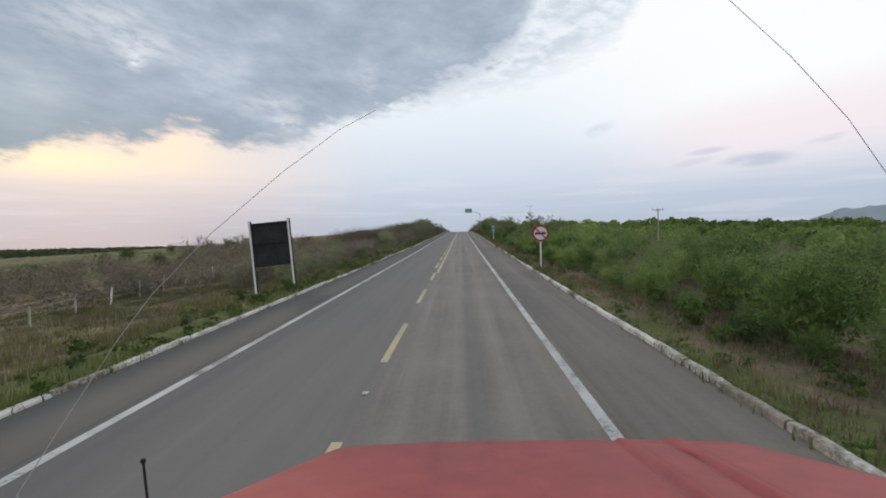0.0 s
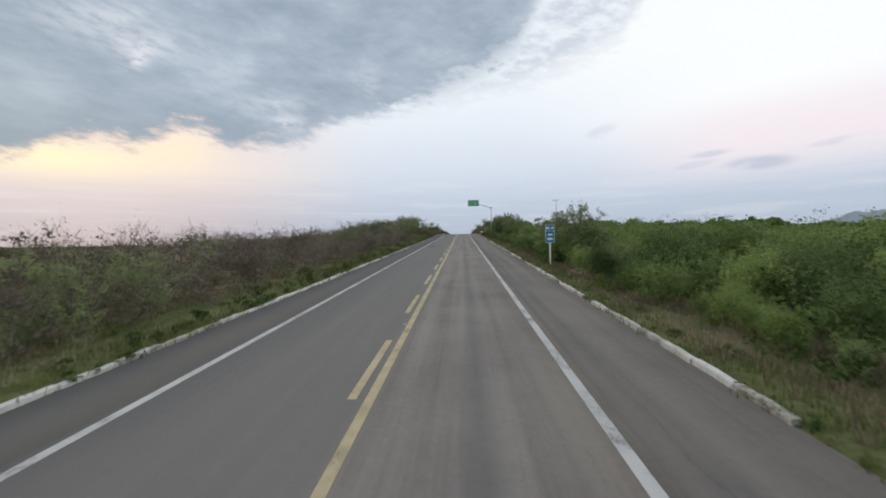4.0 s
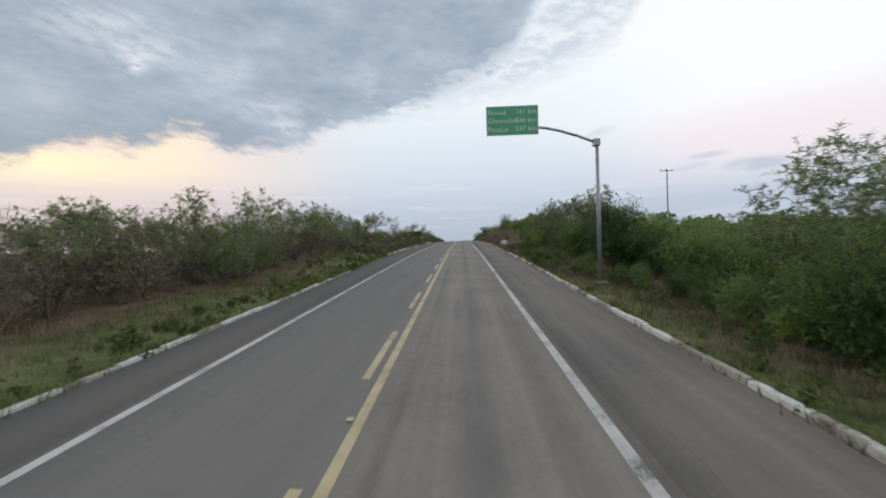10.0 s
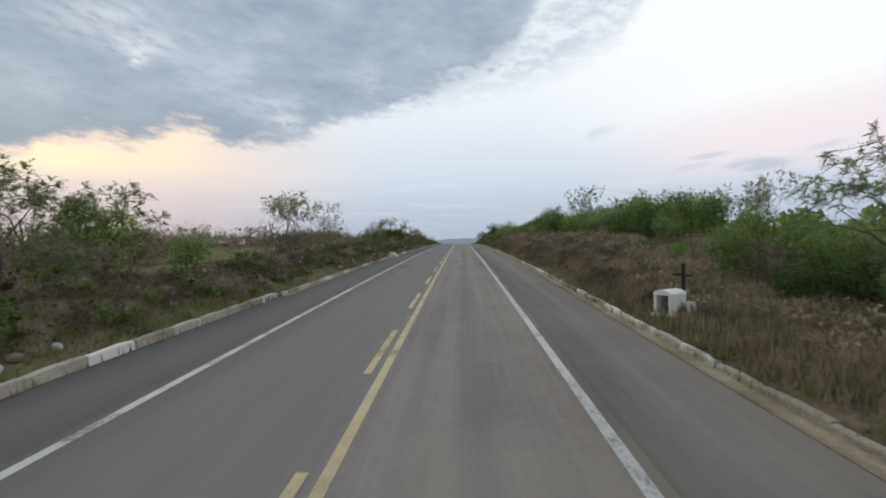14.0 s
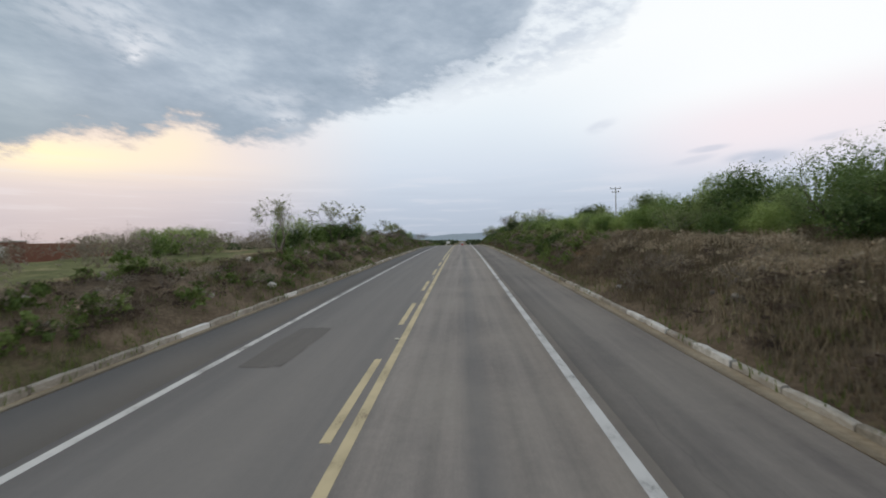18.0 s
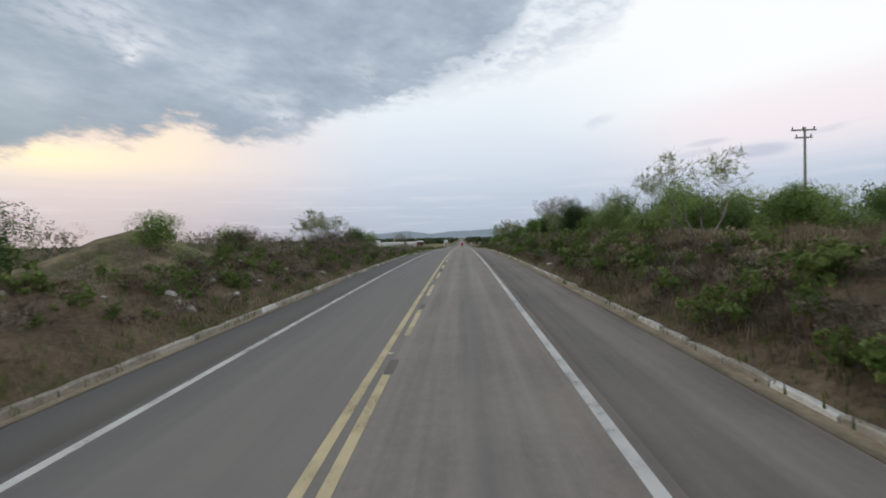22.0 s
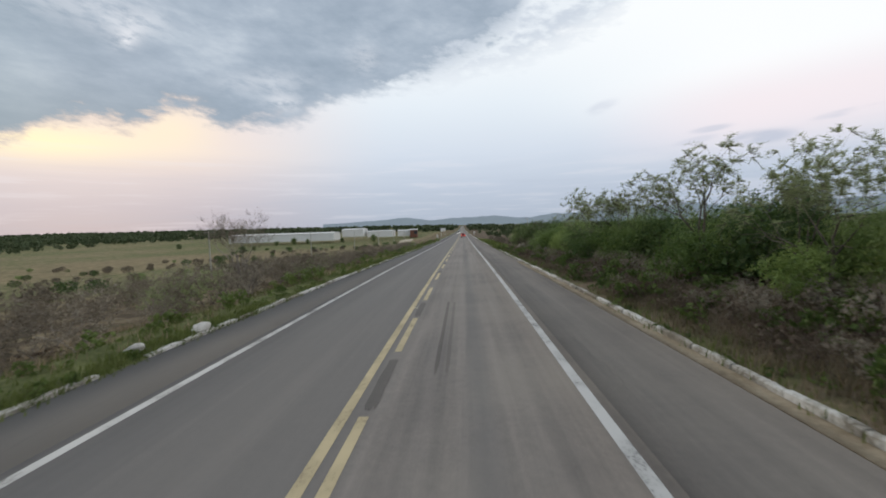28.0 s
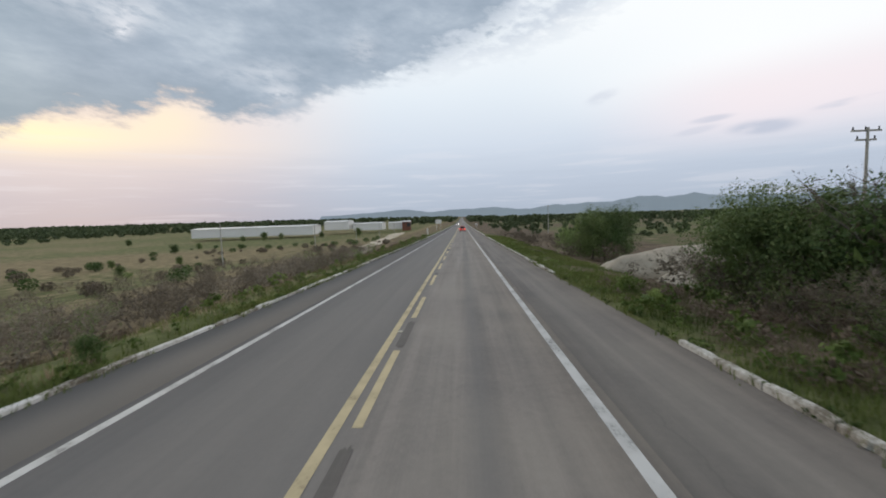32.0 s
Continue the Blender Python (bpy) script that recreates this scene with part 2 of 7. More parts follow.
def asphalt_material(name, tone, tracks):
    """Old asphalt: stones, stains, long wheel tracks and a few sealed cracks."""
    m = bpy.data.materials.new(name)
    m.use_nodes = True
    k = Nodes(m.node_tree)
    pos = k.add("ShaderNodeNewGeometry").outputs["Position"]
    sep = k.add("ShaderNodeSeparateXYZ")
    k.put(sep.inputs[0], pos)
    x, y = sep.outputs[0], sep.outputs[1]
    long = k.add("ShaderNodeCombineXYZ")
    k.put(long.inputs[0], x)
    k.put(long.inputs[1], k.math("MULTIPLY", y, 0.025))
    streak = k.noise(long.outputs[0], 2.2, 5.0, 0.6)
    stain = k.noise(pos, 0.35, 5.0, 0.6)
    grain = k.noise(pos, 55.0, 3.0, 0.7)
    v = k.math("ADD", k.math("ADD", k.math("MULTIPLY", streak, 0.42), k.math("MULTIPLY", stain, 0.22)), k.math("ADD", k.math("MULTIPLY", grain, 0.18), k.math("MULTIPLY", k.noise(pos, 7.0, 6.0, 0.8), 0.18)))
    t = tone
    col = k.ramp(v, [(0.37, (t * 0.64, t * 0.585, t * 0.55, 1)), (0.5, (t * 1.0, t * 0.905, t * 0.83, 1)), (0.63, (t * 1.36, t * 1.23, t * 1.11, 1))])
    if tracks:
        for c, w, f in ((1.85, 0.42, 0.5), (0.95, 0.5, 0.1), (2.75, 0.5, 0.12), (-1.8, 0.6, 0.22)):
            d = k.math("ABSOLUTE", k.math("SUBTRACT", x, k.math("ADD", c, k.math("MULTIPLY", k.math("SUBTRACT", streak, 0.5), 0.3))))
            near = k.math("SUBTRACT", 1.0, k.step(d, 0.0, w))
            col = k.mix(k.math("MULTIPLY", near, k.math("MULTIPLY", k.math("ADD", stain, 0.5), f)), col, (t * 0.5, t * 0.5, t * 0.52, 1))
    # the left lane and shoulder are darker and greyer, the right lane dusty and brown
    col = k.mix(k.math("MULTIPLY", k.step(x, 0.6, -0.4), 0.7), col, (t * 0.68, t * 0.665, t * 0.65, 1))
    col = k.mix(k.math("MULTIPLY", k.step(x, -3.5, -3.9), 0.8), col, (t * 0.57, t * 0.56, t * 0.55, 1))
    # an old dark seam beside the edge line
    seam = k.step(k.math("ABSOLUTE", k.math("SUBTRACT", x, k.math("ADD", 3.72, k.math("MULTIPLY", k.math("SUBTRACT", streak, 0.5), 0.5)))), 0.22, 0.03)
    col = k.mix(k.math("MULTIPLY", seam, 0.4), col, (t * 0.42, t * 0.41, t * 0.40, 1))
    dust = k.math("MULTIPLY", k.step(stain, 0.35, 0.7), k.step(x, 0.2, 1.2))
    col = k.mix(k.math("MULTIPLY", dust, 0.35), col, (t * 1.2, t * 1.1, t * 0.96, 1))
    # cracks: a few long wandering ones and a broken net that shows in patches
    warp = k.noise(pos, 0.9, 4.0, 0.6)
    for c, reach in (() if tracks else ((4.25, 0.5), (-4.4, 0.5))):
        off = k.math("ABSOLUTE", k.math("SUBTRACT", x, k.math("ADD", c, k.math("MULTIPLY", k.math("SUBTRACT", warp, 0.5), reach))))
        line = k.math("MULTIPLY", k.step(off, 0.028, 0.006), k.step(k.noise(pos, 0.12, 2.0, 0.5), 0.46, 0.56))
        col = k.mix(k.math("MULTIPLY", line, 0.14), col, (0.04, 0.038, 0.036, 1))
    cell = k.add("ShaderNodeTexVoronoi")
    cell.feature = "DISTANCE_TO_EDGE"
    cell.inputs["Scale"].default_value = 2.2
    k.put(cell.inputs["Vector"], pos)
    net = k.math("MULTIPLY", k.step(cell.outputs["Distance"], 0.035, 0.005), k.step(k.noise(pos, 0.16, 3.0, 0.6), 0.55, 0.66))
    col = k.mix(k.math("MULTIPLY", net, 0.12), col, (0.05, 0.047, 0.044, 1))
    p = k.add("ShaderNodeBsdfPrincipled")
    k.put(p.inputs["Base Color"], col)
    k.put(p.inputs["Roughness"], k.math("ADD", 0.72, k.math("MULTIPLY", stain, 0.2)))
    p.inputs["Specular IOR Level"].default_value = 0.3
    b = k.add("ShaderNodeBump")
    b.inputs["Strength"].default_value, b.inputs["Distance"].default_value = 0.5, 0.01
    k.put(b.inputs["Height"], grain)
    k.put(p.inputs["Normal"], b.outputs[0])
    k.put(k.add("ShaderNodeOutputMaterial").inputs[0], p.outputs[0])
    return m


def ground_material():
    """Soil under dry and green grass: two attributes on the sheet say where each grows."""
    m = bpy.data.materials.new("roadside_soil_and_grass")
    m.use_nodes = True
    k = Nodes(m.node_tree)
    pos = k.add("ShaderNodeNewGeometry").outputs["Position"]
    g = k.add("ShaderNodeAttribute")
    g.attribute_name = "green"
    d = k.add("ShaderNodeAttribute")
    d.attribute_name = "straw"
    wide = k.noise(pos, 0.045, 5.0, 0.6)
    mid = k.noise(pos, 0.5, 5.0, 0.65)
    fine = k.noise(pos, 9.0, 4.0, 0.7)
    v = k.math("ADD", k.math("MULTIPLY", mid, 0.6), k.math("MULTIPLY", fine, 0.4))
    soil = k.ramp(v, [(0.36, (0.058, 0.044, 0.031, 1)), (0.5, (0.125, 0.096, 0.067, 1)), (0.64, (0.22, 0.172, 0.122, 1))])
    straw = k.ramp(v, [(0.36, (0.11, 0.09, 0.052, 1)), (0.5, (0.21, 0.172, 0.098, 1)), (0.64, (0.31, 0.255, 0.15, 1))])
    green = k.ramp(v, [(0.36, (0.064, 0.074, 0.030, 1)), (0.5, (0.122, 0.136, 0.056, 1)), (0.64, (0.19, 0.204, 0.092, 1))])
    mixer = k.math("SUBTRACT", k.math("ADD", k.math("MULTIPLY", mid, 0.9), k.math("MULTIPLY", wide, 0.6)), 0.75)
    col = k.mix(k.step(k.math("ADD", d.outputs["Fac"], mixer), 0.35, 0.65), soil, straw)
    col = k.mix(k.step(k.math("ADD", g.outputs["Fac"], k.math("MULTIPLY", mixer, -1.2)), 0.35, 0.65), col, green)
    c = k.add("ShaderNodeAttribute")
    c.attribute_name = "clay"
    clay = k.ramp(v, [(0.36, (0.13, 0.065, 0.03, 1)), (0.5, (0.25, 0.13, 0.06, 1)), (0.64, (0.36, 0.21, 0.11, 1))])
    col = k.mix(k.step(k.math("ADD", c.outputs["Fac"], mixer), 0.35, 0.65), col, clay)
    p = k.add("ShaderNodeBsdfPrincipled")
    k.put(p.inputs["Base Color"], col)
    p.inputs["Roughness"].default_value = 1.0
    p.inputs["Specular IOR Level"].default_value = 0.1
    b = k.add("ShaderNodeBump")
    b.inputs["Strength"].default_value, b.inputs["Distance"].default_value = 0.8, 0.08
    k.put(b.inputs["Height"], v)
    k.put(p.inputs["Normal"], b.outputs[0])
    k.put(k.add("ShaderNodeOutputMaterial").inputs[0], p.outputs[0])
    return m


def paint_material(name, colour, under, wear):
    """Road paint, worn through to the asphalt in spots."""
    m = bpy.data.materials.new(name)
    m.use_nodes = True
    k = Nodes(m.node_tree)
    pos = k.add("ShaderNodeNewGeometry").outputs["Position"]
    a = k.noise(pos, 1.3, 4.0, 0.6)
    b = k.noise(pos, 22.0, 5.0, 0.75)
    v = k.math("ADD", k.math("MULTIPLY", a, 0.5), k.math("MULTIPLY", b, 0.5))
    tone = k.mix(k.step(a, 0.35, 0.65), (*[c * 0.8 for c in colour], 1), (*colour, 1))
    col = k.mix(k.step(v, wear, wear + 0.1), (*under, 1), tone)
    p = k.add("ShaderNodeBsdfPrincipled")
    k.put(p.inputs["Base Color"], col)
    p.inputs["Roughness"].default_value = 0.75
    k.put(k.add("ShaderNodeOutputMaterial").inputs[0], p.outputs[0])
    return m


ASPHALT = asphalt_material("worn_asphalt", 0.228, True)
SHOULDER = asphalt_material("rough_shoulder_asphalt", 0.178, False)
PATCH = asphalt_material("asphalt_patch", 0.142, False)
GROUND = ground_material()
WHITE_LINE = paint_material("white_road_paint", (0.53, 0.53, 0.52), (0.16, 0.16, 0.155), 0.38)
YELLOW_LINE = paint_material("yellow_road_paint", (0.54, 0.45, 0.275), (0.25, 0.205, 0.13), 0.36)
KERB = material("limewashed_concrete", [(0.16, 0.14, 0.11), (0.40, 0.38, 0.34), (0.62, 0.61, 0.58), (0.68, 0.67, 0.65)], 1.6, 14, 0.95, 0.6, vary=0.25, local=False)
KERB_BARE = material("bare_concrete", [(0.20, 0.18, 0.145), (0.34, 0.31, 0.265), (0.46, 0.435, 0.39)], 1.6, 14, 0.95, 0.6, vary=0.2, local=False)
BARK = material("grey_bark", [(0.07, 0.055, 0.045), (0.14, 0.115, 0.095), (0.22, 0.19, 0.16)], 3, 25, 0.95, 0.4, vary=0.1)
TWIG = material("dry_twigs", [(0.12, 0.102, 0.09), (0.21, 0.182, 0.16), (0.33, 0.30, 0.27)], 1.5, 20, 0.95, 0.0, vary=0.16)
LEAF_GREEN = material("green_leaves", [(0.106, 0.168, 0.047), (0.210, 0.298, 0.088), (0.33, 0.415, 0.142)], 1.1, 9, 0.6, 0.0, vary=0.3, through_light=0.42)
LEAF_WEED = material("weed_leaves", [(0.066, 0.108, 0.028), (0.126, 0.182, 0.048), (0.205, 0.265, 0.08)], 1.1, 9, 0.6, 0.0, vary=0.28, through_light=0.3)
LEAF_DARK = material("dark_green_leaves", [(0.066, 0.110, 0.036), (0.134, 0.205, 0.066), (0.218, 0.298, 0.102)], 1.1, 9, 0.55, 0.0, vary=0.42, through_light=0.4)
LEAF_HEDGE = material("grey_green_leaves", [(0.130, 0.195, 0.074), (0.230, 0.312, 0.120), (0.335, 0.42, 0.178)], 1.1, 9, 0.6, 0.0, vary=0.3, through_light=0.58)
LEAF_TREE = material("dark_tree_leaves", [(0.050, 0.082, 0.030), (0.104, 0.154, 0.054), (0.172, 0.228, 0.085)], 1.1, 9, 0.55, 0.0, vary=0.3, through_light=0.35)
LEAF_FAR = material("distant_dark_foliage", [(0.048, 0.068, 0.034), (0.078, 0.105, 0.052), (0.115, 0.145, 0.075)], 0.02, 0.3, 0.8, 0.0, local=False, through_light=0.2)
LEAF_PALE = material("feathery_olive_leaves", [(0.145, 0.19, 0.085), (0.24, 0.29, 0.135), (0.345, 0.39, 0.20)], 1.1, 9, 0.65, 0.0, vary=0.25, through_light=0.5)
LEAF_DRY = material("dry_brown_leaves", [(0.118, 0.099, 0.075), (0.208, 0.177, 0.136), (0.312, 0.273, 0.218)], 1.1, 9, 0.8, 0.0, vary=0.3, through_light=0.28)
LEAF_STRAW = material("straw_brown_brush", [(0.22, 0.176, 0.122), (0.37, 0.302, 0.215), (0.50, 0.418, 0.305)], 0.6, 6, 0.85, 0.0, vary=0.3, through_light=0.3)
LEAF_RUST = material("reddish_dead_brush", [(0.080, 0.060, 0.047), (0.150, 0.113, 0.085), (0.23, 0.182, 0.137)], 0.6, 6, 0.85, 0.0, vary=0.3, through_light=0.2)
GRASS = material("verge_grass", [(0.075, 0.105, 0.03), (0.135, 0.170, 0.052), (0.205, 0.23, 0.085)], 0.25, 2.5, 0.8, 0.0, local=False, through_light=0.4)
STRAW = material("dry_grass", [(0.17, 0.132, 0.09), (0.30, 0.242, 0.162), (0.43, 0.36, 0.25)], 0.25, 2.5, 0.85, 0.0, local=False, through_light=0.35)
BROWN_GRASS = material("brown_grass", [(0.11, 0.088, 0.058), (0.19, 0.155, 0.102), (0.28, 0.232, 0.155)], 0.25, 2.5, 0.85, 0.0, local=False, through_light=0.3)
STEEL = material("galvanised_steel", [(0.30, 0.31, 0.31), (0.42, 0.43, 0.43)], 3, 30, 0.5, 0.1, 0.5, 0.5)
WHITE_PAINT = material("white_painted_wood", [(0.6, 0.59, 0.56), (0.80, 0.79, 0.77), (0.85, 0.85, 0.83)], 3, 20, 0.7, 0.2)
CONCRETE = material("pole_concrete", [(0.26, 0.25, 0.23), (0.38, 0.37, 0.34), (0.46, 0.45, 0.42)], 2, 20, 0.9, 0.3)
STONE = material("field_stone", [(0.10, 0.085, 0.07), (0.22, 0.19, 0.16), (0.36, 0.33, 0.29)], 3, 18, 0.95, 0.6, vary=0.3)

# ------------------------------------------------------------------ mesh helpers


def mesh_of(name, verts, faces, mat=None, smooth=False):
    me = bpy.data.meshes.new(name)
    me.from_pydata([tuple(map(float, v)) for v in verts], [], faces)
    if mat:
        me.materials.append(mat)
    if smooth:
        me.polygons.foreach_set("use_smooth", [True] * len(me.polygons))
    me.update()
    return me


def fast_mesh(name, verts, quads, mat):
    """A mesh of many quads (or triangles), from arrays."""
    me = bpy.data.meshes.new(name)
    verts, quads = np.asarray(verts, np.float32), np.asarray(quads, np.int32)
    n, w = quads.shape
    me.vertices.add(len(verts))
    me.vertices.foreach_set("co", verts.ravel())
    me.loops.add(n * w)
    me.loops.foreach_set("vertex_index", quads.ravel())
    me.polygons.add(n)
    me.polygons.foreach_set("loop_start", np.arange(n, dtype=np.int32) * w)
    me.update(calc_edges=True)
    me.materials.append(mat)
    return me


def part(name, me, parent=None, label="", m=None):
    """Links a mesh as one object, under a thing where one is given."""
    ob = new(name, me)
    if parent:
        ob.parent = parent
    if m is not None:
        ob.matrix_basis = m
    if label:
        tagged(ob, label)
    return ob


def from_bm(name, bm, mat, smooth=False):
    me = bpy.data.meshes.new(name)
    bm.to_mesh(me)
    bm.free()
    me.materials.append(mat)
    if smooth:
        me.polygons.foreach_set("use_smooth", [True] * len(me.polygons))
    return me


def box_bm(sx, sy, sz, at=(0, 0, 0), bevel=0.0, bm=None):
    """A box whose base's middle is at the given place."""
    bm = bm or bmesh.new()
    r = bmesh.ops.create_cube(bm, size=1.0, matrix=Matrix.Translation((at[0], at[1], at[2] + sz / 2)) @ Matrix.Diagonal((sx, sy, sz, 1)))
    if bevel:
        vs = set(r["verts"])
        es = [e for e in bm.edges if e.verts[0] in vs and e.verts[1] in vs]
        bmesh.ops.bevel(bm, geom=es, offset=bevel, segments=2, affect="EDGES", profile=0.6)
    return bm


def tube_bm(p0, p1, r0, r1, n=10, bm=None):
    bm = bm or bmesh.new()
    p0, p1 = Vector(p0), Vector(p1)
    d = p1 - p0
    m = Matrix.Translation((p0 + p1) / 2) @ d.to_track_quat("Z", "Y").to_matrix().to_4x4()
    bmesh.ops.create_cone(bm, cap_ends=True, segments=n, radius1=r0, radius2=r1, depth=d.length, matrix=m)
    return bm


# ------------------------------------------------------------------ ground, road, shoulders
KERB_R, KERB_L = 6.0, -5.2      # the kerbs where the drive begins


def kerb_r(y):
    """The right kerb swings out and in along the road."""
    return np.interp(y, [10, 75, 110, 132, 170, 190, 218, 275, 305, 332, 352], [5.77, 6.09, 6.27, 6.20, 6.44, 6.62, 6.62, 6.44, 6.40, 6.22, 6.18])


def kerb_l(y):
    return np.interp(y, [130, 155, 200, 225], [-5.45, -5.98, -5.95, -5.5])


EDGE_R, EDGE_L = 3.545, -3.545


def keyed(y, rows):
    """Values keyed along the road, eased from row to row."""
    ys = np.array([r[0] for r in rows], float)
    i = np.clip(np.searchsorted(ys, y) - 1, 0, len(ys) - 2)
    u = np.clip((y - ys[i]) / (ys[i + 1] - ys[i]), 0, 1)
    u = u * u * (3 - 2 * u)
    v = np.array([r[1:] for r in rows], float)
    return v[i] * (1 - u)[..., None] + v[i + 1] * u[..., None]


# along the road: height of the land at 1, 3, 7, 15, 40, 150, 600 and 2500 m behind the kerb, against the road
AWAY = [0, 1.0, 3.0, 7, 15, 40, 150, 600, 2500]
RIGHT = [(-60, -0.03, -0.39, -1.21, -1.85, -2.4, -4.1, -6, 5), (120, -0.03, -0.39, -1.01, -1.45, -2.0, -3.6, -6, 5), (150, 0.07, 0.01, -0.01, -0.05, -0.7, -3.3, -6, 5),
         (168, 0.17, 0.51, 0.59, 0.55, 0.0, -2.6, -6, 5), (184, 0.57, 1.96, 2.09, 1.95, 1.3, -1.6, -6, 0), (262, 0.57, 1.96, 2.09, 1.95, 1.1, -2.1, -6, -5),
         (284, 0.37, 1.61, 1.69, 1.35, 0.0, -3.6, -8, -5), (306, 0.17, 0.61, 0.69, 0.35, -0.8, -4.6, -10, -5), (330, 0.07, 0.21, 0.19, -0.25, -1.4, -5.1, -11, -5),
         (352, -0.03, -0.29, -1.01, -1.45, -2.4, -5.6, -12, -5), (800, -0.03, -0.29, -1.01, -1.45, -2.2, -4.6, -9, -5), (1500, -0.03, -0.09, -0.21, -0.45, -1.2, -3.6, -6, -5)]
LEFT = [(-60, 0.03, -0.45, -1.05, -1.45, -1.7, -2.8, -9, -32), (39, 0.03, -0.42, -1.0, -1.35, -1.6, -2.6, -9, -32), (66, 0.03, -0.11, -0.29, -0.25, 0.2, -0.4, -9, -32),
         (133, 0.03, 0.09, 0.01, 0.05, 0.4, -0.4, -11, -36), (150, 0.23, 0.55, 0.55, 0.35, 0.5, -0.6, -11, -36), (157, 0.34, 0.8, 0.55, 0.2, 0.4, -0.5, -11, -36), (168, 0.42, 0.95, 0.7, 0.3, 0.5, -0.4, -11, -36),
         (185, 0.5, 1.1, 0.85, 0.45, 0.5, -0.4, -12, -36), (249, 0.62, 1.5, 1.3, 0.85, 0.6, -1.4, -13, -36), (280, 0.42, 1.15, 1.05, 0.45, -0.8, -3.4, -13, -36),
         (305, 0.13, -0.31, -1.09, -1.55, -2.8, -4.9, -13, -32), (370, 0.03, -0.41, -1.49, -2.15, -4.1, -5.4, -11, -28), (520, 0.03, -0.41, -1.49, -2.35, -4.3, -4.9, -7, -18),
         (800, 0.03, -0.21, -0.59, -1.05, -1.8, -1.4, -1, 0), (1500, 0.03, 0.09, 0.21, -0.05, 0.2, 2.6, 6, 20)]



def ease(a, b, v):
    u = np.clip((v - a) / (b - a), 0, 1)
    return u * u * (3 - 2 * u)


def ground_z(x, y):
    x, y = np.broadcast_arrays(np.asarray(x, float), np.asarray(y, float))
    d = np.where(x > 0, x - kerb_r(y), kerb_l(y) - x)
    out = np.zeros(x.shape)
    for side, rows in ((x > 0, RIGHT), (x <= 0, LEFT)):
        h = keyed(np.clip(y, -60, 1500), rows)
        h = np.concatenate([np.zeros(h.shape[:-1] + (1,)), h], -1)
        i = np.clip(np.searchsorted(AWAY, d) - 1, 0, len(AWAY) - 2)
        a = np.array(AWAY, float)
        u = np.clip((d - a[i]) / (a[i + 1] - a[i]), 0, 1)
        v = np.take_along_axis(h, i[..., None], -1)[..., 0] * (1 - u) + np.take_along_axis(h, i[..., None] + 1, -1)[..., 0] * u
        out = np.where(side, v, out)
    out = out - 9.0 * np.where(x < 0, ease(25, 200, d) * ease(-20, 150, y) * (1 - ease(290, 430, y)), 0)
    lumps = (np.sin(x * 0.9 + 1.3 * np.sin(y * 0.31)) * np.sin(y * 0.7 + np.sin(x * 0.5)) * 0.09
             + np.sin(x * 2.3 + y * 1.1) * np.sin(y * 2.9 - x * 1.7) * 0.04)
    out = out + 2.3 * np.exp(-((x + 16.6) / 3.4) ** 2 - ((y - 260) / 3.6) ** 2)      # a heap of earth in the field
    out = out + lumps * np.clip(d / 1.6, 0, 1) * np.where((y > 150) & (y < 296), 1.9, 1.0) + 0.06 * np.clip(d / 0.3, 0, 1)
    out = np.where(d < -0.02, -0.25, out)
    return out + road_z(np.clip(y, -150, 1500))


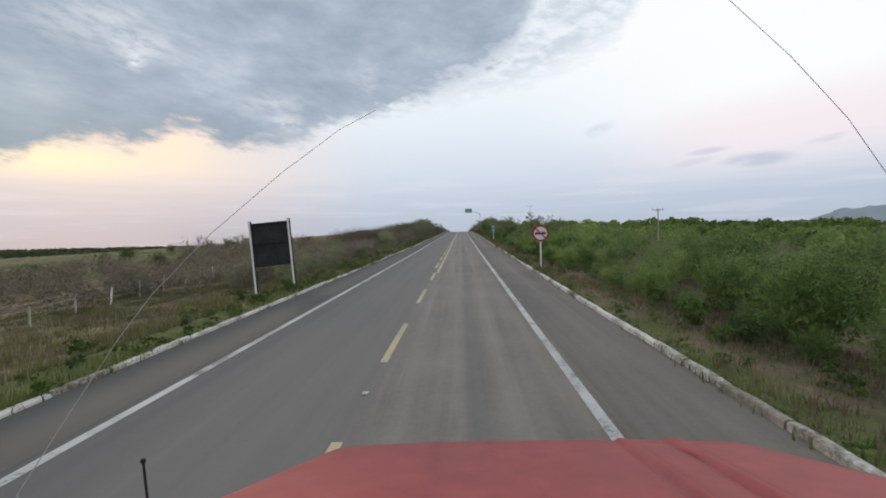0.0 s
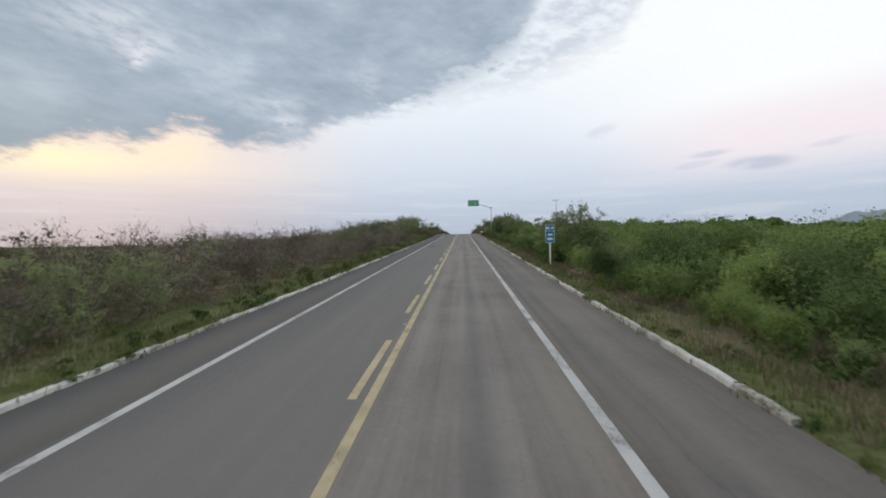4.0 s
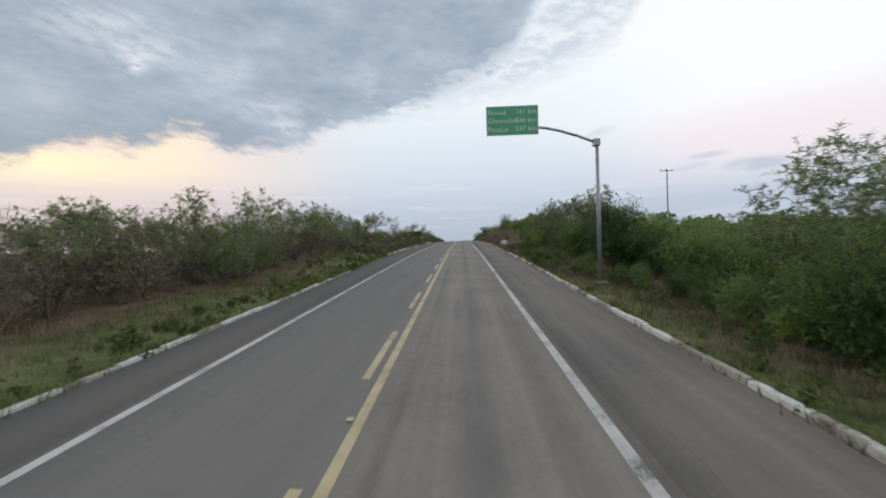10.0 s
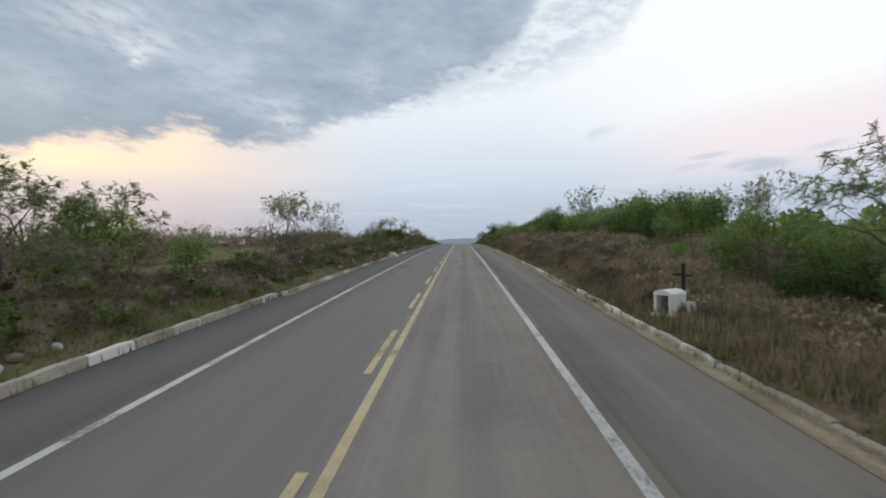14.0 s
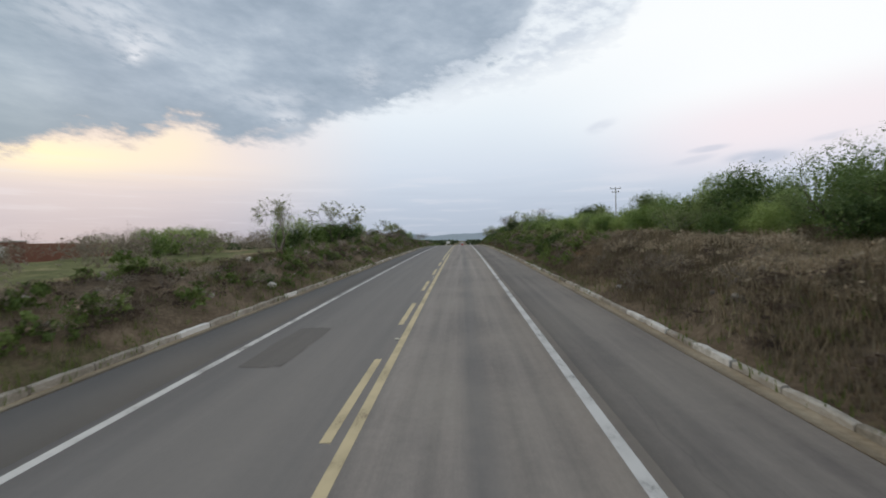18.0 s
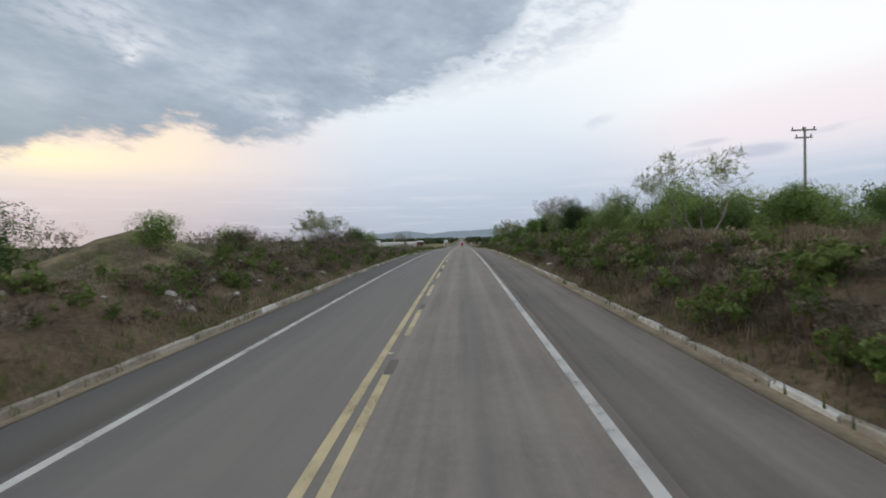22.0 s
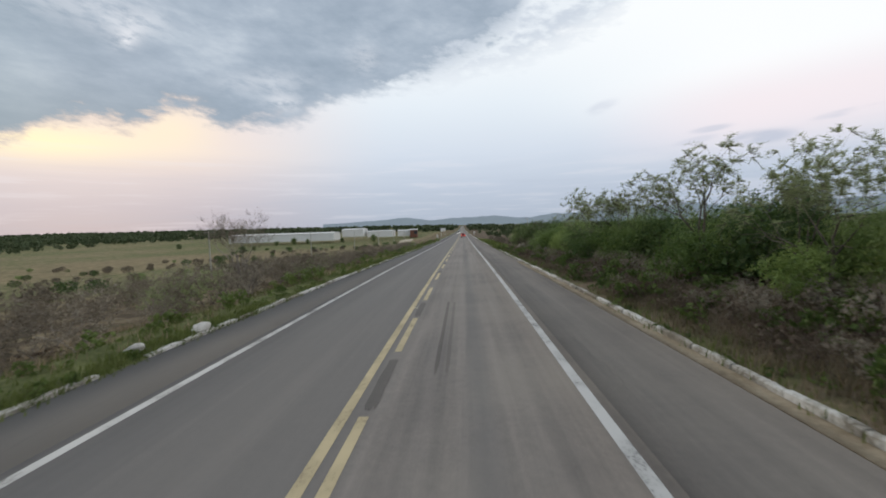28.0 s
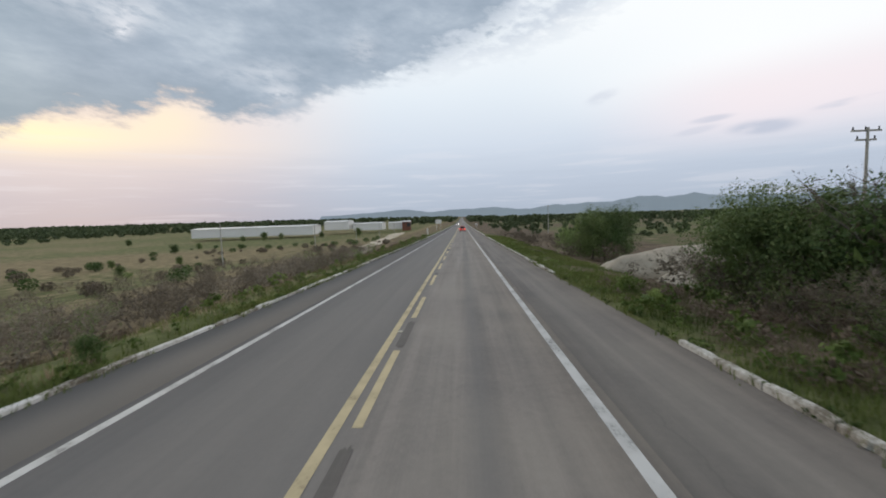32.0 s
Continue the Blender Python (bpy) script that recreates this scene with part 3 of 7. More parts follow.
def build_ground():
    xs = np.concatenate([-np.geomspace(2500, 30, 26), -np.arange(28, 5.6, -0.8), [-5.22, -5.10, -3.0, 3.0, 5.90, 6.02], np.arange(6.4, 28, 0.8), np.geomspace(30, 2500, 26)])
    ys = np.concatenate([[-2500, -1200, -500, -200, -100], np.arange(-50, 470, 1.25), np.geomspace(470, 4400, 60)])
    X, Y = np.meshgrid(xs, ys)
    X = np.where(X > 5, X + kerb_r(Y) - KERB_R, np.where(X < -5, X + kerb_l(Y) - KERB_L, X))
    Z = ground_z(X, Y)
    n, w = X.shape
    idx = np.arange(n * w).reshape(n, w)
    quads = np.stack([idx[:-1, :-1], idx[:-1, 1:], idx[1:, 1:], idx[1:, :-1]], -1).reshape(-1, 4)
    me = fast_mesh("ground", np.stack([X, Y, Z], -1).reshape(-1, 3), quads, GROUND)
    d = np.where(X > 0, X - kerb_r(Y), kerb_l(Y) - X)
    bank = keyed(np.clip(Y, -60, 1500), [(-60, 0.0), (146, 0.0), (173, 1.0), (268, 1.0), (295, 0.2), (344, 0.1), (1500, 0)])[..., 0]
    green = np.clip(np.where(X > 0, 0.5, 0.85) - bank * 0.4, 0, 1) * np.exp(-np.clip(d, 0, None) / 3.5) + np.where(d > 25, np.where(X > 0, 0.5, np.where(Y > 300, 0.58, 0.47)), 0.12)
    wave = 14 * np.sin(X * 0.05) + 8 * np.sin(X * 0.13 + 1.0)
    soft = np.clip((Y + wave - 140) / 40, 0, 1) * np.clip((300 - Y + wave) / 50, 0, 1) * np.clip((d - 4) / 5, 0, 1) * np.clip((120 - d) / 50, 0, 1)
    green = green + np.where(X < 0, 0.75 * soft, 0)  + 0.16 * np.sin(X * 0.03 + 2.0) * np.sin(Y * 0.021)
    green = green - np.where(X < -30, 0.5 * np.exp(-((X + 95) / 48) ** 2 - ((Y - 445) / 42) ** 2), 0)     # the mown, dry part of the pasture
    straw = np.where(X > 0, 0.2 + 0.2 * bank * np.clip(d / 2.6, 0, 1) ** 2, np.where((d < 6) & (Y > 150) & (Y < 296), 0.12, np.where((d < 20) & (Y > 90) & (Y < 165), 0.15, 0.46))) + np.where(d > 20, np.where(X < 0, 0.26, 0.14), 0)
    clay = np.where((X > 0) & (d > 1.0) & (d < 3.9), 1.0, 0.0) * (0.75 * np.exp(-((Y - 222) / 3.2) ** 2) + 0.4 * np.exp(-((Y - 182) / 5) ** 2) + 0.3 * np.exp(-((Y - 262) / 9) ** 2))
    for name, val in (("green", green), ("straw", straw), ("clay", clay)):
        at = me.attributes.new(name, "FLOAT", "POINT")
        at.data.foreach_set("value", val.astype(np.float32).ravel())
    me.polygons.foreach_set("use_smooth", [True] * len(me.polygons))
    tagged(new("ground", me), "brown soil with patchy green and dry grass beside the road", "ground", kind="structure")


def strip(name, x0, x1, y0, y1, lift, mat, step=2.0, nx=1, thick=0.0, follow=0):
    """A strip of the road, following its long profile."""
    ys = np.linspace(y0, y1, max(2, int((y1 - y0) / step) + 1))
    xs = np.linspace(x0, x1, nx + 1)
    X, Y = np.meshgrid(xs, ys)
    if follow:
        X = X + ((kerb_r(Y) - KERB_R) if x1 > 0 else (kerb_l(Y) - KERB_L)) * (np.linspace(0, 1, nx + 1) if follow == 1 else np.ones(nx + 1) if follow == 2 else np.linspace(1, 0, nx + 1))
    Z = road_z(Y) + lift
    n, w = X.shape
    idx = np.arange(n * w).reshape(n, w)
    quads = np.stack([idx[:-1, :-1], idx[:-1, 1:], idx[1:, 1:], idx[1:, :-1]], -1).reshape(-1, 4)
    v = np.stack([X, Y, Z], -1).reshape(-1, 3)
    if thick:
        v = np.concatenate([v, v - [0, 0, thick]])
        o = n * w
        sides = [idx[:, 0], idx[::-1, -1], idx[0, ::-1], idx[-1, :]]
        for s in sides:
            quads = np.concatenate([quads, np.stack([s[1:], s[:-1], s[:-1] + o, s[1:] + o], -1)])
    return fast_mesh(name, v, quads, mat)


DASH0, DASH_PERIOD, DASH_LEN = 8.05, 6.35, 3.3
ROAD_END = 2200


def build_road():
    road = tagged(new("road", strip("road", EDGE_L - 0.25, EDGE_R + 0.25, -60, ROAD_END, 0.0, ASPHALT, 2.0, 4, 0.3)), "worn grey two-lane asphalt carriageway", "road", kind="structure")
    for x0, x1, follow in ((EDGE_R + 0.25, KERB_R + 0.02, 1), (KERB_L - 0.02, EDGE_L - 0.25, 3)):
        tagged(new("shoulder", strip("shoulder", x0, x1, -60, ROAD_END, -0.012, SHOULDER, 2.0, 2, 0.3, follow)), "rough grey asphalt shoulder beside the carriageway", "shoulder", kind="structure")
    part("edge_line", strip("edge_line", EDGE_R - 0.09, EDGE_R + 0.09, -60, ROAD_END, 0.005, WHITE_LINE, 2.0), road, "worn white edge line")
    part("edge_line", strip("edge_line", EDGE_L - 0.085, EDGE_L + 0.085, -60, ROAD_END, 0.005, WHITE_LINE, 2.0), road, "worn white edge line")
    return road


build_ground()
ROAD = build_road()

# ------------------------------------------------------------------ plants
PR = np.random.RandomState(7)


class Plant:
    """Collects tapered limbs and leaf blades as arrays."""

    def __init__(self, seed, share=1.0):
        self.share = share      # part of the leaves that a plant far from the road keeps
        self.r = np.random.RandomState(seed)
        self.wv, self.wf, self.lv = [], [], []
        self.tips = []

    def limb(self, p0, p1, r0, r1):
        d = p1 - p0
        a = np.cross(d, [0.3, 0.9, 0.1])
        a /= np.linalg.norm(a) + 1e-9
        b = np.cross(d, a)
        b /= np.linalg.norm(b) + 1e-9
        o = len(self.wv)
        if r0 < 0.017:      # thin twigs
            self.wv += [p0 - a * r0, p0 + a * r0, p1 + a * r1, p1 - a * r1]
            self.wf.append((o, o + 1, o + 2, o + 3))
            return
        for p, r in ((p0, r0), (p1, r1)):
            for k in range(3):
                t = k * 2.0944
                self.wv.append(p + (a * math.cos(t) + b * math.sin(t)) * r)
        for k in range(3):
            j = (k + 1) % 3
            self.wf.append((o + k, o + j, o + 3 + j, o + 3 + k))

    def grow(self, p, d, length, r, level, splay, up, kids, droop=0.0):
        steps = 2 if level > 0 else 1
        for s in range(steps):
            d = d + self.r.normal(0, 0.16, 3) + np.array([0, 0, up * 0.15 - droop])
            d /= np.linalg.norm(d)
            q = p + d * length / steps
            self.limb(p, q, r, r * 0.8)
            p, r = q, r * 0.8
            if level <= 1:
                self.tips.append((p, d))
        if level == 0:
            return
        for _ in range(kids + self.r.randint(0, 2)):
            side = self.r.normal(0, 1, 3)
            side -= d * side.dot(d)
            side /= np.linalg.norm(side) + 1e-9
            nd = d * math.cos(splay) + side * math.sin(splay) + np.array([0, 0, up * 0.3])
            self.grow(p, nd / np.linalg.norm(nd), length * self.r.uniform(0.6, 0.85), r * 0.68, level - 1, splay, up, kids, droop)

    def leaves(self, centres, n, spread, size, flat=0.0, narrow=0.5):
        """n blades round each centre."""
        c = np.repeat(np.asarray(centres), n, 0)
        m = len(c)
        c = c + self.r.normal(0, 1, (m, 3)) * spread
        c[:, 2] = np.maximum(c[:, 2], 0.03)
        a = self.r.normal(0, 1, (m, 3)) * [1, 1, 1 - flat]
        a /= np.linalg.norm(a, axis=1)[:, None]
        b = np.cross(a, self.r.normal(0, 1, (m, 3)) * [1 - flat, 1 - flat, 1])
        b /= np.linalg.norm(b, axis=1)[:, None] + 1e-9
        s = size * self.r.uniform(0.6, 1.4, (m, 1))
        self.lv.append(np.stack([c - a * s, c + a * s * 0.25 + b * s * narrow * 1.5, c + a * s], 1).reshape(-1, 3))

    def twigs(self, tips, n, length, width=0.006):
        """Thin side twigs that start on the limbs' ends."""
        at = np.repeat([t[0] for t in tips], n, 0)
        d = np.repeat([t[1] for t in tips], n, 0) + self.r.normal(0, 0.45, (len(at), 3))
        d /= np.linalg.norm(d, axis=1)[:, None]
        s = np.cross(d, self.r.normal(0, 1, (len(at), 3)))
        s *= width / (np.linalg.norm(s, axis=1)[:, None] + 1e-9)
        e = at + d * length * self.r.uniform(0.5, 1.2, (len(at), 1))
        self.lv.append(np.stack([at - s, at + s, e], 1).reshape(-1, 3))

    def shell(self, n, centre, radius, size, low=0.0, hollow=0.55, lumps=6, flat=0.0, lobe=(0.24, 0.44)):
        """Small blades over an uneven crown made of several lobes; they face outwards and up."""
        n, size = int(n * 1.75 * self.share), size * 0.82 * self.share ** -0.42
        cs, rs = [], []
        for _ in range(lumps):
            a = self.r.uniform(0, 6.283)
            q = self.r.uniform(0.1, 0.74)
            cs.append([centre[0] + math.cos(a) * radius[0] * q, centre[1] + math.sin(a) * radius[1] * q, centre[2] + radius[2] * self.r.uniform(-0.62, 0.62)])
            rs.append(self.r.uniform(*lobe))
        cs, rs = np.array(cs), np.array(rs)
        each = 9
        n = max(1, n // each)
        k = self.r.randint(0, lumps, n)
        v = self.r.normal(0, 1, (n, 3))
        v /= np.linalg.norm(v, axis=1)[:, None]
        rad = rs[k] * (hollow + (1 - hollow) * self.r.uniform(0, 1, n) ** 0.45)
        p = cs[k] + v * rad[:, None] * np.array(radius)
        p, v = np.repeat(p, each, 0), np.repeat(v, each, 0)
        p = p + self.r.normal(0, 1, p.shape) * (0.05 * min(radius))
        keep = p[:, 2] > low
        p, v = p[keep], v[keep]
        m = len(p)
        face = v + self.r.normal(0, 0.45, (m, 3)) + [0, 0, 0.35]
        face /= np.linalg.norm(face, axis=1)[:, None]
        a = np.cross(face, self.r.normal(0, 1, (m, 3)))
        a /= np.linalg.norm(a, axis=1)[:, None] + 1e-9
        b = np.cross(face, a)
        s = size * self.r.uniform(0.6, 1.4, (m, 1))
        self.lv.append(np.stack([p - a * s, p + a * s * 0.25 + b * s * 0.8, p + a * s], 1).reshape(-1, 3))

    def core(self, n, centre, radius, size):
        """Large leaves inside a crown, which close it."""
        v = self.r.normal(0, 1, (n, 3))
        v *= (self.r.uniform(0, 1, n) ** 0.5 / np.linalg.norm(v, axis=1))[:, None]
        p = np.array(centre) + v * np.array(radius)
        self.leaves(p[p[:, 2] > 0.1], 1, 0.02, size, 0, 0.6)

    def meshes(self, name, wood, leaf):
        w = fast_mesh(name + "_wood", np.array(self.wv), np.array(self.wf), wood) if self.wf else None
        l = None
        if self.lv:
            v = np.concatenate(self.lv)
            l = fast_mesh(name + "_leaves", v, np.arange(len(v)).reshape(-1, 3), leaf)
        return w, l


def plant_green_bush(p):
    for _ in range(3):
        a = p.r.uniform(0, 6.28)
        p.grow(np.array([0.0, 0.0, -0.2]), np.array([math.cos(a) * 0.5, math.sin(a) * 0.5, 0.9]), 0.75, 0.045, 2, 0.6, 0.5, 2)
    p.shell(3500, (0, 0, 1.25), (1.5, 1.5, 1.25), 0.046, 0.05, 0.5, 22)
    p.core(520, (0, 0, 1.05), (1.0, 1.0, 0.9), 0.1)
    p.leaves([t[0] for t in p.tips], 4, 0.2, 0.055)


def plant_dark_bush(p):
    for _ in range(3):
        a = p.r.uniform(0, 6.28)
        p.grow(np.array([0.0, 0.0, -0.2]), np.array([math.cos(a) * 0.5, math.sin(a) * 0.5, 0.9]), 0.75, 0.045, 2, 0.6, 0.5, 2)
    p.shell(3900, (0, 0, 1.2), (1.5, 1.5, 1.3), 0.044, 0.05, 0.5, 15, lobe=(0.32, 0.54))
    p.core(560, (0, 0, 1.0), (1.05, 1.05, 0.95), 0.1)


def plant_tall_bush(p):
    for _ in range(3):
        a = p.r.uniform(0, 6.28)
        p.grow(np.array([0.0, 0.0, -0.2]), np.array([math.cos(a) * 0.3, math.sin(a) * 0.3, 1.0]), 1.15, 0.05, 3, 0.5, 0.55, 2)
    p.shell(3800, (0, 0, 1.85), (1.35, 1.35, 1.65), 0.042, 0.15, 0.45, 22, lobe=(0.28, 0.46))
    p.core(560, (0, 0, 1.55), (0.9, 0.9, 1.2), 0.095)
    p.leaves([t[0] for t in p.tips], 4, 0.13, 0.045)
    p.twigs(p.tips, 2, 0.22, 0.005)


def plant_grey_shrub(p):
    for _ in range(4):
        a = p.r.uniform(0, 6.28)
        p.grow(np.array([0.0, 0.0, -0.2]), np.array([math.cos(a) * 0.6, math.sin(a) * 0.6, 0.9]), 0.85, 0.026, 3, 0.6, 0.45, 2)
    tips = [t[0] for t in p.tips]
    n = max(1, int(3 * p.share))
    p.leaves(tips, 2 * n, 0.18, 0.03, 0, 0.3)
    p.twigs(p.tips, 2 * n, 0.34, 0.005)
    p.shell(1250, (0, 0, 1.0), (1.25, 1.25, 0.95), 0.045, 0.05, 0.3, 18)


def fronds(p, starts, each, long, pairs):
    """Feathery compound leaves: a drooping stalk with leaflets on both sides."""
    for at, way in starts:
        for _ in range(each):
            d = way * 0.7 + p.r.normal(0, 0.75, 3)
            d[2] += 0.1
            d /= np.linalg.norm(d)
            side = np.cross(d, [0, 0, 1.0])
            side /= np.linalg.norm(side) + 1e-9
            q = long * p.r.uniform(0.6, 1.3)
            pts = [at + d * q * u - np.array([0, 0, 0.4 * q * u * u]) for u in np.linspace(0, 1, pairs + 1)]
            p.limb(pts[0], pts[-1] * 0.5 + pts[-2] * 0.5, 0.006, 0.003)
            tri = []
            for c in pts[1:]:
                for sgn in (-1, 1):
                    w = (side + p.r.normal(0, 0.3, 3)) * sgn * q * p.r.uniform(0.13, 0.26)
                    tri += [c - d * 0.007, c + d * 0.009, c + w + d * q * 0.08 + p.r.normal(0, 0.02, 3)]
            p.lv.append(np.array(tri))


def plant_acacia(p):
    for i in range(4):
        a = i * 1.571 + p.r.uniform(-0.4, 0.4)
        p.grow(np.array([0.0, 0.0, -0.2]), np.array([math.cos(a) * 0.55, math.sin(a) * 0.55, 1.0]), 1.2, 0.075, 4, 0.58, 0.2, 2)
    high = [t for t in p.tips if t[0][2] > 1.7]
    p.r.shuffle(high)
    fronds(p, high[:320], 5, 0.21, 8)
    fronds(p, [t for t in high if t[0][2] > 2.6][:40], 1, 0.42, 8)


def plant_sparse_acacia(p):
    for i in range(4):
        a = i * 1.571 + p.r.uniform(-0.4, 0.4)
        p.grow(np.array([0.0, 0.0, -0.2]), np.array([math.cos(a) * 0.6, math.sin(a) * 0.6, 1.0]), 1.2, 0.06, 4, 0.5, 0.3, 2)
    high = [t for t in p.tips if t[0][2] > 1.7]
    p.r.shuffle(high)
    fronds(p, high[:190], 3, 0.26, 6)
    p.twigs(p.tips, 2, 0.45)


def plant_dense_tree(p):
    p.grow(np.array([0, 0, -0.2]), np.array([0.05, 0, 1.0]), 1.3, 0.12, 3, 0.6, 0.35, 2)
    p.shell(10500, (0, 0, 2.2), (1.9, 1.9, 2.1), 0.06, 0.1, 0.45, 26, lobe=(0.34, 0.52))
    p.shell(1500, (0, 0, 2.1), (1.7, 1.7, 1.9), 0.13, 0.1, 0.1, 18, lobe=(0.26, 0.4))


def plant_bare_tree(p):
    for _ in range(3):
        a = p.r.uniform(0, 6.28)
        p.grow(np.array([0.0, 0.0, -0.2]), np.array([math.cos(a) * 0.25, math.sin(a) * 0.25, 1.0]), 1.1, 0.05, 4, 0.42, 0.55, 2)
    p.twigs(p.tips, 5, 0.36, 0.004)
    p.leaves([t[0] for t in p.tips[::2]], 2, 0.12, 0.035, 0.1, 0.4)


def stems(p, n, tall):
    """Stems that all rise from one root."""
    o = len(p.wv)
    p.wv += [np.array([-0.012, 0.0, -0.05]), np.array([0.012, 0.0, -0.05])]
    for _ in range(n):
        d = p.r.normal(0, 0.28, 2)
        z = tall * p.r.uniform(0.6, 1.0)
        q = len(p.wv)
        p.wv += [np.array([d[0] - 0.005, d[1], z]), np.array([d[0] + 0.005, d[1], z])]
        p.wf.append((o, o + 1, q + 1, q))


def plant_weed(p):
    stems(p, 9, 0.5)
    p.shell(480, (0, 0, 0.32), (0.6, 0.6, 0.38), 0.05, 0.0, 0.35, 8)


def plant_dry_weed(p):
    stems(p, 9, 0.4)
    p.shell(70, (0, 0, 0.25), (0.6, 0.6, 0.3), 0.05, 0.0, 0.3, 6)
    n = 170
    c = np.stack([p.r.normal(0, 0.28, n), p.r.normal(0, 0.28, n), p.r.uniform(0.05, 0.32, n)], -1)
    p.leaves(c, 1, 0.05, 0.12, 0, 0.035)


KINDS = {
    "green_bush": (plant_green_bush, BARK, LEAF_GREEN, 4, "dense green bush with small leaves down to the ground", "bush"),
    "dark_bush": (plant_dark_bush, BARK, LEAF_DARK, 3, "dense dark green bush on the roadside", "bush"),
    "tall_bush": (plant_tall_bush, BARK, LEAF_HEDGE, 4, "tall green shrub with upright thin stems", "shrub"),
    "grey_shrub": (plant_grey_shrub, TWIG, LEAF_DRY, 4, "dry grey-brown shrub with bare twigs", "shrub"),
    "olive_shrub": (plant_grey_shrub, TWIG, LEAF_PALE, 3, "thin twiggy shrub with sparse olive leaves", "shrub"),
    "thorn_tree": (plant_acacia, BARK, LEAF_PALE, 4, "open-crowned thorn tree with feathery olive leaves", "tree"),
    "sparse_thorn_tree": (plant_sparse_acacia, TWIG, LEAF_PALE, 3, "thorn tree with pale bare twigs and few feathery leaves", "tree"),
    "dense_tree": (plant_dense_tree, BARK, LEAF_TREE, 3, "round dark green tree with a dense crown", "tree"),
    "bare_tree": (plant_bare_tree, TWIG, LEAF_DRY, 3, "leafless grey tree with thin upright twigs", "tree"),
    "weed": (plant_weed, TWIG, LEAF_WEED, 3, "low broad-leaved green weed clump", "weed"),
    "dry_weed": (plant_dry_weed, TWIG, LEAF_STRAW, 3, "low dry brown brush clump", "brush"),
    "dead_weed": (plant_dry_weed, TWIG, LEAF_RUST, 3, "low dead reddish-brown brush clump", "brush"),
}
GROUPS = {"green_bush": "bushes beside the road", "dark_bush": "bushes beside the road", "tall_bush": "bushes beside the road", "grey_shrub": "dry shrubs",
          "olive_shrub": "dry shrubs", "thorn_tree": "thorn trees", "sparse_thorn_tree": "thorn trees", "dead_weed": "brush on the bank", "dense_tree": "dense trees", "bare_tree": "bare trees", "weed": "weeds on the verge", "dry_weed": "brush on the bank"}
_models = {}


def model(kind, which, share=1.0):
    key = (kind, which, share)
    if key not in _models:
        grow, wood, leaf = KINDS[kind][:3]
        p = Plant(100 * (1 + list(KINDS).index(kind)) + which, share)
        grow(p)
        w, l = p.meshes(kind, wood, leaf)
        co = np.zeros(len(l.vertices) * 3, np.float32)
        l.vertices.foreach_get("co", co)
        co = co.reshape(-1, 3)
        top = float(np.percentile(co[:, 2], 99))
        _models[key] = w, l, co, top, 0.72 * top / float(np.percentile(np.hypot(co[:, 0], co[:, 1]), 96))
    return _models[key]


def set_plant(kind, x, y, scale=1.0, tall=1.0, high=None, r=PR, share=1.0):
    """One plant; high: how far its top stands over the road there."""
    count, label, cat = KINDS[kind][3:]
    which = r.randint(count)
    w, l, _, top, spread = model(kind, which, share)
    z = float(ground_z(x, y))
    if high is not None:
        scale = max(0.3, (high - LEAN * (x - EYE_X) + float(road_z(y)) - z) / top)
    wide = scale * (spread * (0.88 if x > 0 else 1.0) if "thorn" in kind else 1.0)
    m = pose(x, y, z, r.uniform(-4, 4), r.uniform(-4, 4), r.uniform(0, 360)) @ Matrix.Diagonal((wide, wide, scale * tall, 1))
    if w is None:
        ob = tagged(new(kind, l), label, cat, GROUPS[kind])
        ob.matrix_basis = m
        return ob
    ob = tagged(new(kind), label, cat, GROUPS[kind])
    ob.matrix_basis = m
    low = "weed" in kind
    part("stem" if low else "trunk", w, ob)
    part("foliage" if low else "crown", l, ob)
    return ob


def carpet(side, y0, y1, d0, d1, count, kind, scale, seed, label, share=1.0):
    """Low brush too thick to count, as one object."""
    r = np.random.RandomState(seed)
    out = []
    for _ in range(count):
        y, d = r.uniform(y0, y1), r.uniform(d0, d1)
        x = float(kerb_r(y) + d) if side > 0 else float(kerb_l(y) - d)
        co = model(kind, r.randint(KINDS[kind][3]), share)[2]
        a, s = r.uniform(0, 6.283), r.uniform(*scale)
        c, n = math.cos(a) * s, math.sin(a) * s
        out.append(np.stack([co[:, 0] * c - co[:, 1] * n + x, co[:, 0] * n + co[:, 1] * c + y, co[:, 2] * s * r.uniform(0.8, 1.2) + float(ground_z(x, y)) - 0.03], -1))
    v = np.concatenate(out)
    tagged(new("brush", fast_mesh("brush", v, np.arange(len(v)).reshape(-1, 3), KINDS[kind][2])), label, "brush", kind="stuff")


def belt(side, y0, y1, d0, d1, gap, kinds, high, seed, scale=None, share=1.0):
    """A belt of plants between two distances behind the kerb; high: their tops over the road."""
    r = np.random.RandomState(seed)
    y = y0
    names, weights = [k for k, _ in kinds], np.array([w for _, w in kinds], float)
    while y < y1:
        d = r.uniform(d0, d1)
        x = float(kerb_r(y) + d) if side > 0 else float(kerb_l(y) - d)
        kind = names[r.choice(len(names), p=weights / weights.sum())]
        if scale:
            set_plant(kind, x, y, r.uniform(*scale), r.uniform(0.9, 1.15), r=r)
        else:
            set_plant(kind, x, y, 1.0, 1.0, r.uniform(*high), r, share)
        y += gap * r.uniform(0.6, 1.4)


